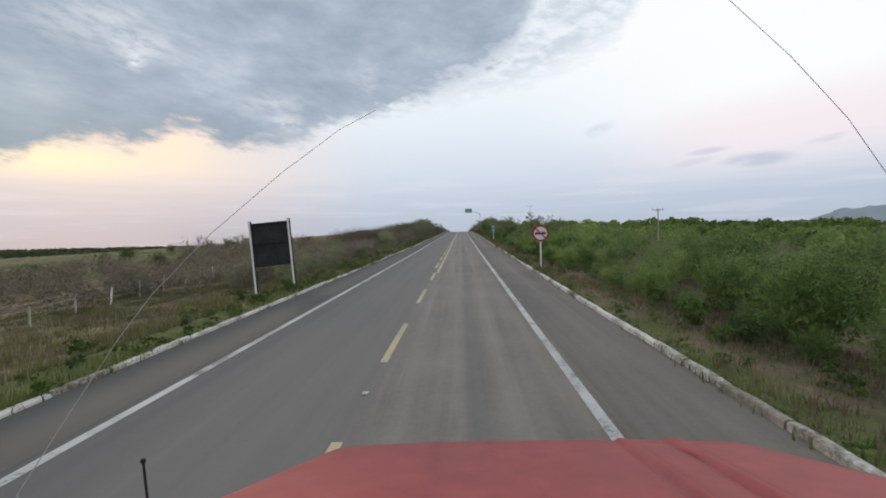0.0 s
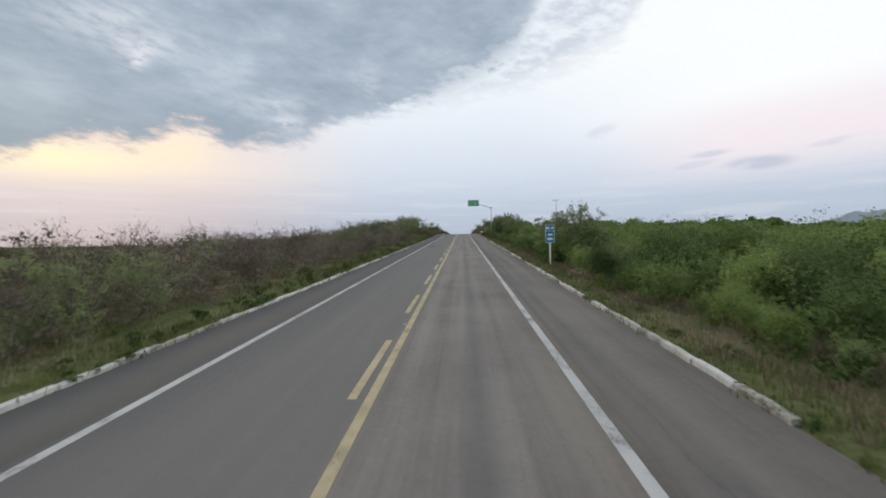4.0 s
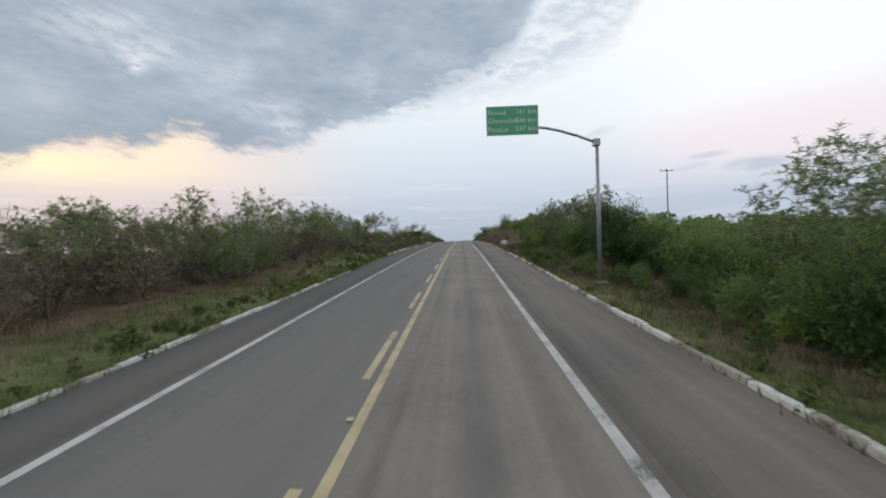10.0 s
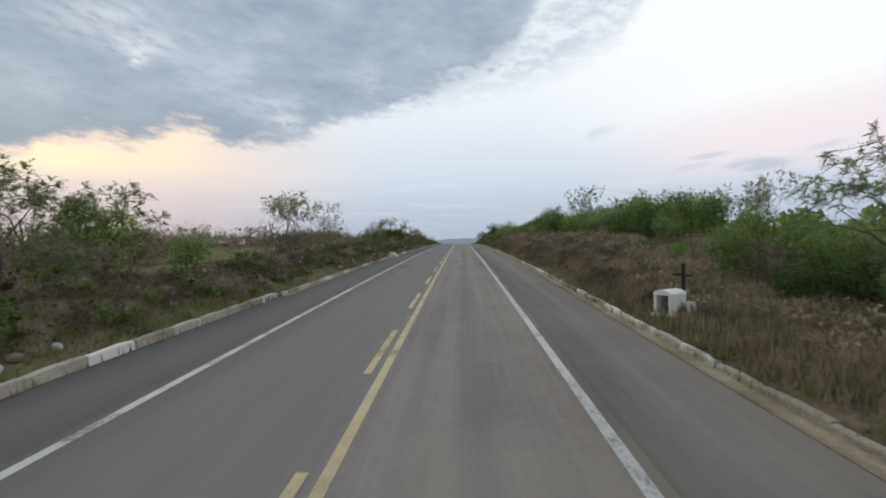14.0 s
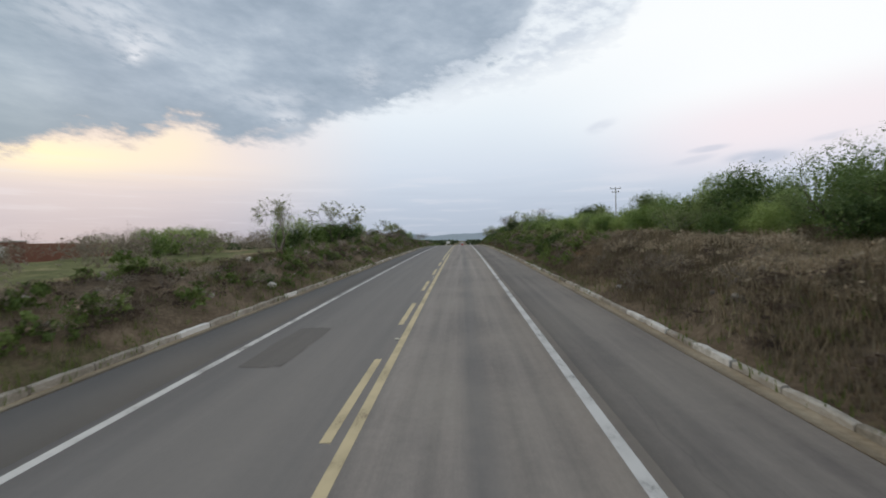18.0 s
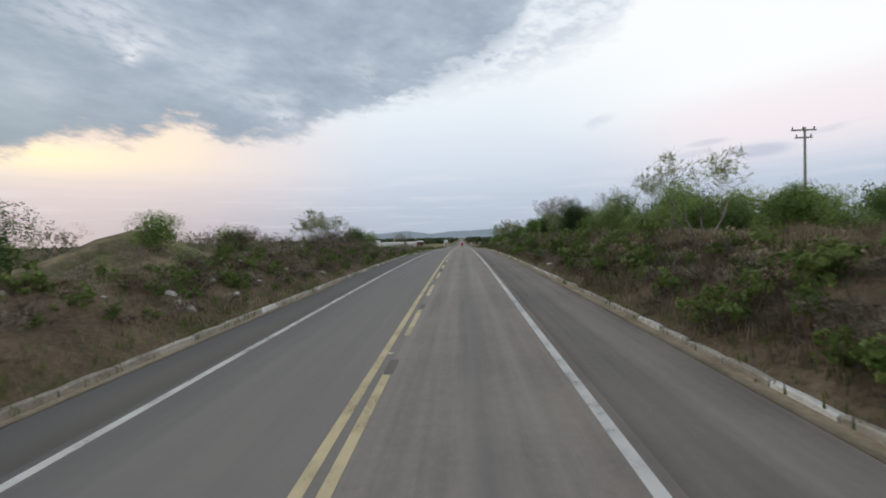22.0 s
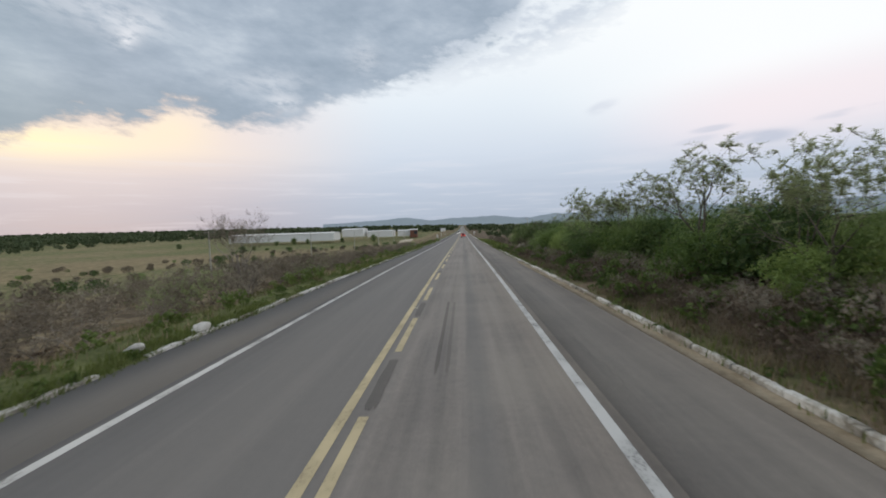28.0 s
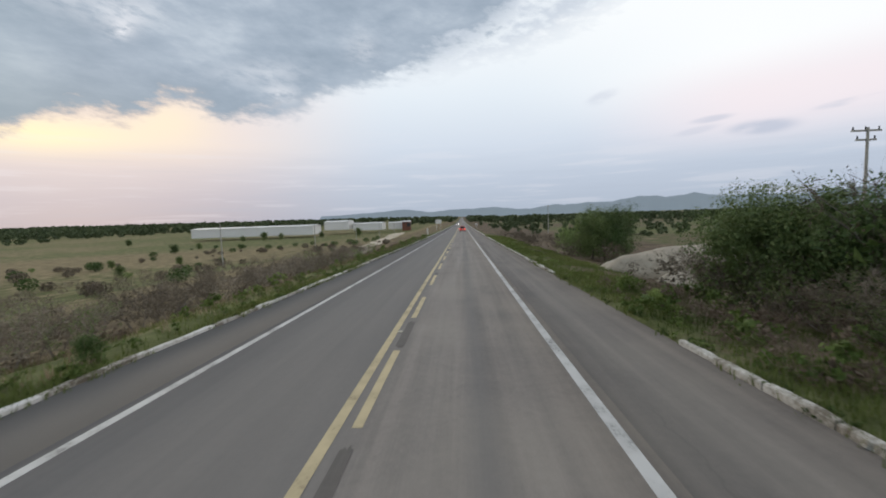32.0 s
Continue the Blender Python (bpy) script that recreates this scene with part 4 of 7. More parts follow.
RC = [("green_bush", 3), ("dark_bush", 6), ("tall_bush", 0.6), ("olive_shrub", 0.3)]
RB = [("green_bush", 5), ("dark_bush", 3), ("tall_bush", 2), ("olive_shrub", 0.5)]
LB = [("grey_shrub", 9), ("olive_shrub", 1.2), ("dark_bush", 0.3)]
HEDGE = [("tall_bush", 4), ("green_bush", 4), ("dark_bush", 1)]
# right of the road: the green thicket
belt(1, 4, 60, 2.7, 3.9, 1.25, RB, (0.1, 1.4), 1)
belt(1, 3, 60, 4.6, 7.0, 1.5, RB, (1.0, 2.3), 2, share=0.7)
belt(1, 2, 60, 9.5, 13.0, 2.4, RB, (1.2, 2.6), 3, share=0.6)
belt(1, 4, 60, 13.0, 22.0, 2.4, RB, (1.2, 2.8), 4, share=0.35)
belt(1, 10, 160, 22.0, 38.0, 3.4, RB + [("thorn_tree", 0.7)], (1.5, 2.7), 41, share=0.35)
belt(1, 60, 140, 2.8, 4.1, 1.6, RC, (0.5, 1.9), 101)
belt(1, 60, 148, 5.0, 7.4, 2.0, RC, (1.7, 3.1), 102, share=0.7)
belt(1, 60, 149, 9.5, 13.0, 2.2, RC, (2.6, 3.4), 103, share=0.6)
belt(1, 60, 152, 13.0, 22.0, 2.6, RB + [("thorn_tree", 0.5)], (2.8, 3.6), 104, share=0.35)
belt(1, 140, 150, 5.0, 7.0, 1.5, [("tall_bush", 3), ("dark_bush", 4)], (2.0, 3.2), 5)
belt(1, 150, 174, 5.4, 7.2, 2.3, [("thorn_tree", 4), ("olive_shrub", 3), ("grey_shrub", 3)], (2.1, 3.5), 50)
belt(1, 146, 178, 8.0, 12.0, 1.7, [("tall_bush", 2), ("thorn_tree", 5), ("green_bush", 2)], (3.1, 4.2), 51, share=0.6)
# right: on top of the bank of the cutting
belt(1, 168, 180, 3.6, 4.8, 1.4, [("dark_bush", 2), ("green_bush", 3), ("grey_shrub", 2)], (1.9, 3.0), 52)
belt(1, 180, 262, 4.3, 5.6, 1.7, [("green_bush", 4), ("dark_bush", 3), ("olive_shrub", 1)], (3.2, 4.1), 53)
belt(1, 182, 221, 5.4, 6.8, 1.8, HEDGE, (4.0, 4.9), 6)
belt(1, 221, 262, 5.4, 6.8, 1.8, HEDGE, (3.5, 4.3), 61)
belt(1, 183, 221, 7.2, 10.0, 1.8, HEDGE, (4.8, 5.6), 7, share=0.6)
belt(1, 221, 262, 7.2, 10.0, 1.8, HEDGE, (4.0, 4.8), 77, share=0.6)
belt(1, 186, 219, 10.5, 16.0, 2.2, HEDGE + [("thorn_tree", 0.7)], (5.0, 5.9), 72, share=0.35)
belt(1, 219, 287, 10.5, 16.0, 2.4, HEDGE + [("thorn_tree", 0.5)], (4.2, 5.1), 78, share=0.35)
belt(1, 262, 300, 4.9, 6.4, 1.8, [("tall_bush", 4), ("dark_bush", 3), ("green_bush", 2)], (3.8, 4.7), 70)
belt(1, 262, 300, 6.5, 10.0, 1.7, [("tall_bush", 4), ("bare_tree", 0.8), ("dark_bush", 3)], (4.7, 5.8), 71, share=0.6)
belt(1, 298, 322, 3.9, 6.0, 1.3, [("tall_bush", 2), ("dark_bush", 5), ("green_bush", 2)], (2.6, 3.9), 8)
belt(1, 298, 322, 7.0, 12.0, 1.8, [("tall_bush", 3), ("dark_bush", 3), ("green_bush", 2)], (3.4, 4.4), 9, share=0.6)
belt(1, 320, 342, 3.4, 5.2, 1.15, [("tall_bush", 1.5), ("dark_bush", 5), ("green_bush", 3)], (2.0, 3.1), 81)
belt(1, 343, 357, 3.8, 6.0, 0.9, [("grey_shrub", 6), ("bare_tree", 1), ("olive_shrub", 1)], (1.0, 2.2), 82)
belt(1, 322, 354, 7.0, 12.0, 1.8, [("tall_bush", 3), ("dark_bush", 3), ("green_bush", 3)], (2.2, 3.0), 91, share=0.6)
# left: dry shrubs, then thorn trees
belt(-1, 30, 56, 2.8, 4.8, 1.6, LB, (0.1, 0.8), 11, share=0.65)
belt(-1, 27, 58, 2.2, 3.8, 1.5, [("grey_shrub", 4), ("olive_shrub", 3), ("green_bush", 1)], (0.0, 0.6), 114, share=0.65)
belt(-1, 55, 120, 2.6, 4.4, 1.3, LB + [("bare_tree", 3)], (1.1, 1.9), 111, share=0.65)
belt(-1, 24, 45, 5.5, 9.0, 1.6, LB, (0.3, 1.0), 12, share=0.65)
belt(-1, 45, 58, 5.0, 8.0, 1.6, LB, (0.5, 1.3), 113, share=0.65)
belt(-1, 58, 108, 5.0, 7.5, 1.6, LB, (1.8, 2.5), 112, share=0.65)
carpet(-1, 60, 130, 8.5, 13.0, 60, "grey_shrub", (1.15, 1.5), 13, "dry grey-brown shrubs standing close together", 0.3)
carpet(-1, 66, 133, 13.0, 20.0, 34, "grey_shrub", (1.0, 1.45), 131, "dry grey-brown shrubs standing close together", 0.25)
belt(-1, 100, 156, 5.5, 10.0, 1.2, [("grey_shrub", 8), ("dark_bush", 0.8), ("olive_shrub", 1)], (1.2, 2.2), 142, share=0.6)
belt(-1, 120, 150, 4.5, 7.0, 2.2, [("thorn_tree", 4), ("olive_shrub", 4), ("grey_shrub", 4)], (2.2, 3.4), 14, share=0.65)
belt(-1, 118, 154, 8.0, 14.0, 1.5, [("thorn_tree", 6), ("olive_shrub", 3), ("dark_bush", 1.5), ("grey_shrub", 4)], (2.8, 3.9), 141, share=0.6)
belt(-1, 160, 180, 5.0, 10.5, 1.3, [("dark_bush", 4), ("green_bush", 0.5), ("grey_shrub", 4)], (2.0, 3.1), 154, share=0.6)
carpet(-1, 196, 209, 7.0, 12.5, 16, "grey_shrub", (1.1, 1.5), 156, "dry grey-brown shrubs behind the bank", 0.3)
belt(-1, 247, 268, 4.6, 9.0, 1.1, [("grey_shrub", 4), ("olive_shrub", 3), ("dark_bush", 2)], (1.3, 2.4), 157, share=0.6)
carpet(-1, 262, 292, 4.5, 12.0, 30, "grey_shrub", (0.7, 1.1), 155, "dry grey-brown shrubs behind the bank", 0.3)
belt(-1, 205, 285, 16.0, 30.0, 5.0, [("grey_shrub", 3), ("green_bush", 2), ("olive_shrub", 2)], (1.4, 2.4), 151, share=0.35)
belt(-1, 262, 300, 5.0, 16.0, 2.0, [("grey_shrub", 5), ("olive_shrub", 1)], (1.4, 2.2), 152, share=0.6)
belt(-1, 292, 336, 2.8, 6.5, 1.0, [("grey_shrub", 8), ("olive_shrub", 1), ("bare_tree", 1.2)], (0.2, 1.3), 160, share=0.65)
carpet(-1, 296, 390, 6.5, 15.0, 100, "grey_shrub", (0.55, 1.0), 161, "bare grey-brown shrubs below the road", 0.3)
belt(-1, 336, 392, 3.0, 7.0, 1.1, [("grey_shrub", 8), ("olive_shrub", 1.5)], (-0.2, 0.7), 16, share=0.65)
# trees that stand out, each with the height of its top over the road
TREES = [
    ("thorn_tree", 9.8, 39.1, 4.0),
    ("thorn_tree", 10.0, 79.9, 4.2),
    ("thorn_tree", 10.5, 78.9, 4.5),
    ("thorn_tree", 11.0, 83.5, 3.9),
    ("thorn_tree", 11.5, 124.2, 4.9),
    ("thorn_tree", 12.0, 118.4, 4.2),
    ("thorn_tree", 11.6, 126.3, 5.0),
    ("dense_tree", 10.6, 139.7, 4.2),
    ("dense_tree", 13.6, 150.5, 5.3),
    ("dark_bush", 11.4, 148.6, 3.7),
    ("dark_bush", 12.3, 147.4, 3.6),
    ("thorn_tree", 12.6, 155.6, 5.7),
    ("thorn_tree", 12.0, 148.6, 5.8),
    ("thorn_tree", 12.8, 168.4, 5.4),
    ("thorn_tree", 11.6, 160.1, 5.2),
    ("thorn_tree", 10.9, 163.7, 5.0),
    ("thorn_tree", 9.6, 184.3, 5.4),
    ("sparse_thorn_tree", 14.4, 177.0, 5.1),
    ("green_bush", 12.0, 171.2, 3.1),
    ("dark_bush", 11.2, 169.4, 2.5),
    ("tall_bush", 10.5, 199.8, 5.2),
    ("tall_bush", 13.1, 223.3, 4.9),
    ("dark_bush", 11.2, 201.5, 5.3),
    ("dark_bush", 12.0, 206.5, 5.2),
    ("tall_bush", 12.4, 208.0, 5.6),
    ("dark_bush", 12.9, 210.5, 5.3),
    ("tall_bush", 13.6, 213.0, 5.5),
    ("dark_bush", 13.2, 216.5, 5.4),
    ("dense_tree", 18.4, 237.0, 6.1),
    ("dense_tree", 19.4, 253.0, 6.2),
    ("dense_tree", 17.0, 251.0, 5.8),
    ("dense_tree", 10.9, 272.3, 5.2),
    ("sparse_thorn_tree", 9.8, 253.0, 5.4),
    ("bare_tree", 13.5, 263.8, 6.5),
    ("tall_bush", 11.5, 266.2, 4.7),
    ("bare_tree", 11.6, 283.5, 6.3),
    ("bare_tree", 11.2, 277.5, 5.9),
    ("bare_tree", 12.9, 281.4, 6.7),
    ("dense_tree", 11.0, 284.0, 4.2),
    ("thorn_tree", 10.4, 312.1, 5.4),
    ("thorn_tree", 10.6, 308.2, 4.7),
    ("thorn_tree", 10.4, 323.0, 5.1),
    ("thorn_tree", 11.4, 320.2, 5.4),
    ("tall_bush", 11.2, 330.5, 3.9),
    ("dark_bush", 11.9, 333.0, 3.7),
    ("green_bush", 11.0, 336.2, 3.4),
    ("dark_bush", 12.4, 339.5, 3.6),
    ("tall_bush", 11.9, 344.0, 2.9),
    ("dense_tree", 11.7, 353.6, 3.9),
    ("dense_tree", 12.6, 352.0, 3.7),
    ("dense_tree", 13.2, 375.5, 3.9),
    ("dense_tree", 15.0, 376.4, 4.2),
    ("dark_bush", 14.2, 374.8, 2.8),
    ("dark_bush", 13.0, 380.1, 2.8),
    ("dark_bush", 13.4, 350.3, 4.2),
    ("grey_shrub", 13.9, 352.0, 4.0),
    ("bare_tree", -8.5, 23.5, 1.5),
    ("bare_tree", -9.4, 24.8, 1.5),
    ("thorn_tree", -11.6, 137.3, 4.6),
    ("thorn_tree", -13.0, 141.9, 4.7),
    ("thorn_tree", -11.6, 146.5, 4.4),
    ("thorn_tree", -12.8, 152.4, 4.6),
    ("thorn_tree", -14.0, 158.0, 4.4),
    ("sparse_thorn_tree", -11.0, 156.0, 3.5),
    ("dense_tree", -15.9, 164.3, 3.9),
    ("dark_bush", -15.4, 163.5, 3.7),
    ("dark_bush", -16.8, 164.8, 3.9),
    ("thorn_tree", -16.6, 174.6, 5.3),
    ("thorn_tree", -14.6, 176.5, 4.4),
    ("green_bush", -14.2, 176.0, 3.6),
    ("sparse_thorn_tree", -15.9, 204.5, 6.3),
    ("thorn_tree", -18.2, 203.0, 6.5),
    ("bare_tree", -12.6, 203.6, 4.4),
    ("sparse_thorn_tree", -12.5, 230.2, 5.0),
    ("green_bush", -27.5, 239.1, 2.8),
    ("green_bush", -26.0, 236.5, 2.6),
    ("green_bush", -29.0, 241.0, 2.5),
    ("green_bush", -25.2, 240.2, 2.7),
    ("dark_bush", -28.2, 243.4, 2.8),
    ("green_bush", -31.0, 240.0, 2.6),
    ("dark_bush", -16.9, 243.2, 3.2),
    ("green_bush", -15.3, 245.2, 3.3),
    ("dark_bush", -18.8, 245.4, 3.0),
    ("dark_bush", -14.4, 249.2, 3.9),
    ("green_bush", -15.6, 248.2, 3.7),
    ("tall_bush", -16.3, 244.0, 4.3),
    ("tall_bush", -17.6, 241.0, 3.8),
    ("thorn_tree", -13.5, 247.3, 5.7),
    ("dark_bush", -12.4, 249.4, 3.7),
    ("dark_bush", -14.6, 250.6, 3.5),
    ("dark_bush", -13.2, 248.6, 3.6),
    ("green_bush", -13.6, 247.6, 3.0),
    ("green_bush", -13.6, 258.3, 3.7),
    ("green_bush", -12.6, 263.5, 3.0),
    ("tall_bush", -15.0, 266.5, 3.1),
    ("thorn_tree", -11.9, 274.6, 4.2),
    ("sparse_thorn_tree", -13.9, 282.6, 5.1),
    ("bare_tree", -11.0, 281.1, 3.4),
    ("dense_tree", -12.3, 291.3, 3.4),
    ("dark_bush", -13.4, 292.2, 3.2),
    ("dark_bush", -11.4, 292.6, 3.0),
    ("bare_tree", -9.9, 318.3, 3.6),
    ("bare_tree", -11.4, 320.6, 3.3),
]
for kind, x, y, high in TREES:
    set_plant(kind, x, y, high=high)
    if "thorn" in kind and not 180 < y < 262:       # low growth round the foot of the thorn trees
        for dx, dy, f in ((-1.4, -0.9, 0.50), (0.6, -1.6, 0.58), (0.9, 1.0, 0.62)):
            set_plant(("dark_bush", "green_bush", "dark_bush")[int(y * 10) % 3] if x > 0 else ("grey_shrub", "grey_shrub", "olive_shrub")[int(y * 10 + dx * 10) % 3], x + dx, y + dy, high=high * f, share=0.6)
# small round trees dotted over the pasture
for x, y, size in ((-196.6, 567, 4.5), (-95.5, 469.3, 3.7), (-103.7, 494, 3.0), (-127.4, 568.5, 3.9), (-118, 575, 5.6), (-111.3, 583, 4.2), (-86.6, 586, 4.2), (-63.4, 586, 6.0), (-58.9, 421.5, 2.1), (-53.9, 401.1, 2.2), (-71, 418, 2.0)):
    set_plant("dense_tree", x, y, size / 4.3, share=0.6)
set_plant("dark_bush", -6.35, 347.4, 0.27)
set_plant("green_bush", 7.3, 353.8, 0.26)
set_plant("green_bush", 7.5, 351.9, 0.22)
# brush and weeds on the banks and verges: singly where the road runs close by, as a carpet elsewhere
belt(1, 172, 228, 0.9, 2.8, 4.2, [("weed", 2), ("dead_weed", 2)], None, 21, (0.6, 1.1))
belt(1, 228.5, 233.5, 0.9, 2.4, 0.22, [("weed", 1)], None, 22, (0.9, 1.4))
belt(1, 237, 292, 0.6, 3.0, 0.5, [("weed", 4), ("dead_weed", 1)], None, 23, (0.7, 1.4))
belt(-1, 152, 290, 0.8, 3.4, 0.55, [("dead_weed", 2), ("weed", 1.6), ("dry_weed", 0.8)], None, 26, (0.4, 1.1))
belt(1, 0, 150, 1.2, 2.8, 2.2, [("weed", 3), ("dry_weed", 1)], None, 24, (0.6, 1.2))
belt(1, 134, 162, 0.4, 2.6, 0.4, [("weed", 2), ("dead_weed", 1.4)], None, 25, (0.5, 1.2))
belt(-1, 0, 150, 0.8, 2.8, 2.6, [("weed", 4), ("dry_weed", 1)], None, 29, (0.5, 1.0))
carpet(1, 166, 262, 1.7, 4.4, 520, "dry_weed", (0.6, 1.1), 30, "pale dry brush on the crest of the cutting's bank")
carpet(1, 168, 292, 1.6, 4.2, 150, "dry_weed", (0.5, 0.9), 31, "thick dry brown brush on the cutting's bank")
carpet(1, 174, 292, 0.4, 2.6, 560, "dead_weed", (0.5, 1.0), 32, "dead purple-brown brush on the cutting's bank")
carpet(1, 176, 296, 0.5, 3.0, 170, "grey_shrub", (0.26, 0.5), 46, "dead brown twigs on the cutting's bank", 0.25)
carpet(1, 222, 296, 0.4, 3.0, 120, "weed", (0.8, 1.5), 47, "large green weeds on the cutting's bank", 0.4)
carpet(-1, 154, 298, 0.5, 4.4, 190, "grey_shrub", (0.22, 0.45), 48, "dead brown twigs on the low bank", 0.25)
carpet(-1, 156, 298, 0.4, 3.6, 130, "weed", (0.6, 1.3), 49, "large green weeds on the low bank", 0.4)
carpet(1, -3, 176, 0.0, 0.3, 230, "weed", (0.12, 0.3), 50, "small green weeds growing over the kerb", 0.2)
carpet(1, 286, 400, 0.0, 0.3, 190, "weed", (0.14, 0.32), 51, "small green weeds growing over the kerb", 0.2)
carpet(-1, 152, 298, 0.7, 4.6, 560, "dead_weed", (0.45, 0.9), 33, "thick dead reddish brush on the low bank")
carpet(-1, 156, 206, 1.0, 4.6, 150, "dead_weed", (0.8, 1.3), 301, "heaped dead brush on the low bank")
carpet(-1, 254, 290, 0.7, 4.8, 190, "dead_weed", (0.6, 1.1), 39, "heaped dead reddish brush on the low bank")
carpet(-1, 150, 300, 0.5, 4.5, 230, "weed", (0.35, 0.9), 34, "green weeds among the dead brush of the low bank", 0.45)
carpet(1, 286, 356, 0.4, 4.2, 190, "weed", (0.5, 1.1), 35, "green weeds along the verge", 0.45)
carpet(1, 286, 356, 0.6, 4.6, 420, "dead_weed", (0.6, 1.2), 36, "dead brush along the verge")
carpet(-1, 286, 430, 0.5, 4.0, 110, "weed", (0.5, 1.1), 37, "green weeds along the verge", 0.45)
carpet(-1, 286, 430, 1.0, 8.0, 120, "dead_weed", (0.6, 1.1), 38, "dead brush along the verge")
carpet(1, 296, 336, 0.7, 4.6, 240, "dead_weed", (0.8, 1.4), 401, "thick dead brush along the verge")
carpet(1, 296, 336, 1.0, 4.4, 110, "grey_shrub", (0.28, 0.5), 402, "dead brown twigs along the verge", 0.25)
carpet(1, 296, 336, 0.5, 3.6, 70, "weed", (0.7, 1.2), 403, "large green weeds along the verge", 0.4)
carpet(-1, 18, 70, 12.0, 34.0, 150, "grey_shrub", (0.7, 1.25), 44, "dense dry scrub beyond the fence", 0.25)
carpet(-1, 14, 75, 16.0, 40.0, 26, "dark_bush", (0.6, 1.0), 45, "dark green bushes beyond the fence", 0.35)
carpet(-1, -3, 152, 0.02, 1.5, 560, "weed", (0.22, 0.5), 40, "low green weeds growing over the kerb", 0.3)
carpet(1, -3, 160, 0.1, 2.6, 330, "weed", (0.22, 0.5), 41, "low green weeds along the kerb", 0.3)
carpet(-1, 290, 430, 0.02, 1.5, 330, "weed", (0.22, 0.5), 42, "low green weeds growing over the kerb", 0.3)
carpet(1, 290, 400, 0.05, 2.0, 260, "weed", (0.22, 0.5), 43, "low green weeds along the kerb", 0.3)
# scrub further off, too thick to count
for side, y0, y1, d0, d1, n, kind, scale, seed in ((1, 354, 430, 3, 14, 60, "grey_shrub", (0.5, 1.0), 61), (-1, 290, 400, 8, 18, 75, "grey_shrub", (0.5, 0.95), 62), (-1, 300, 420, 18, 40, 60, "grey_shrub", (0.6, 1.1), 63),
                                                  (-1, 24, 64, 3.5, 11, 55, "grey_shrub", (0.75, 1.2), 67), (-1, 25, 64, 3.5, 12, 30, "olive_shrub", (0.7, 1.2), 68), (-1, 10, 64, 12.5, 26, 90, "grey_shrub", (0.6, 1.1), 64), (-1, 158, 206, 13, 26, 75, "grey_shrub", (1.1, 1.7), 65), (-1, 262, 296, 5, 14, 45, "grey_shrub", (0.6, 1.0), 66), (-1, 206, 300, 12, 30, 80, "grey_shrub", (0.8, 1.4), 69)):
    carpet(side, y0, y1, d0, d1, n, kind, scale, seed, "dry grey-brown scrub spreading over the field", 0.25)
# a dead branch stuck in the cutting's bank
dead = Plant(77)
dead.grow(np.array([0.0, 0.0, -0.15]), np.array([0.45, 0.1, 1.0]), 0.75, 0.04, 2, 0.6, 0.1, 1)
branch = tagged(new("dead_branch", dead.meshes("dead_branch", TWIG, LEAF_DRY)[0]), "pale leafless dead branch leaning on the bank", "branch")
branch.matrix_basis = pose(9.4, 199.3, float(ground_z(9.4, 199.3)))

# ------------------------------------------------------------------ markings on the road
SWAP = 247.0        # where the unbroken line changes sides
SOLID0 = 24.0       # where it begins


def build_marks():
    part("centre_line", strip("centre_line", 0.07, 0.23, SOLID0, SWAP, 0.005, YELLOW_LINE, 2.0), ROAD, "worn yellow unbroken centre line")
    part("centre_line", strip("centre_line", -0.23, -0.07, SWAP - 7, ROAD_END, 0.005, YELLOW_LINE, 2.0), ROAD, "worn yellow unbroken centre line")
    y, i = DASH0 - 7 * DASH_PERIOD, 0
    while y < 1100:
        x = 0.0 if y < SOLID0 - 3 else -0.15 if y < SWAP - 7.5 else 0.15
        if not (SWAP - 8 < y < SWAP - 2):
            part("centre_dash", strip("centre_dash", x - 0.075, x + 0.075, y, y + DASH_LEN, 0.005, YELLOW_LINE, 1.0), ROAD)
        y += DASH_PERIOD

    # cat's eyes between the lines
    stud = box_bm(0.10, 0.10, 0.022, (0, 0, 0), 0.006)
    stud = from_bm("road_stud", stud, SIGN_STUD)
    for k in range(28):
        y = 6.5 + 12.7 * k
        part("road_stud", stud, ROAD, "small pale reflective stud", pose(0, y, float(road_z(y)) + 0.004))
    # darker repairs and tyre marks
    for x0, x1, y0, y1 in ((-2.85, -1.95, 99.6, 103.0), (-3.0, -2.0, 207.6, 211), (-3.2, -2.2, 189, 190.2)):
        part("asphalt_repair", ragged("asphalt_repair", x0, x1, y0, y1, PATCH), ROAD, "dark repair patch")
    y = DASH0 + DASH_LEN
    while y < 380:
        if y > 246 and int(y / DASH_PERIOD) % 3 != 1:
            part("asphalt_repair", ragged("asphalt_repair", 0.06, 0.27, y + 0.2, y + (2.6 if int(y) % 2 else 1.1), PATCH), ROAD, "dark strip where a dash was removed")
        y += DASH_PERIOD
    for x0, x1, mat in ((1.02, 1.12, PATCH), (1.24, 1.33, SHOULDER)):
        part("tyre_mark", ragged("tyre_mark", x0, x1, 305, 312.5, mat), ROAD, "long tyre mark")


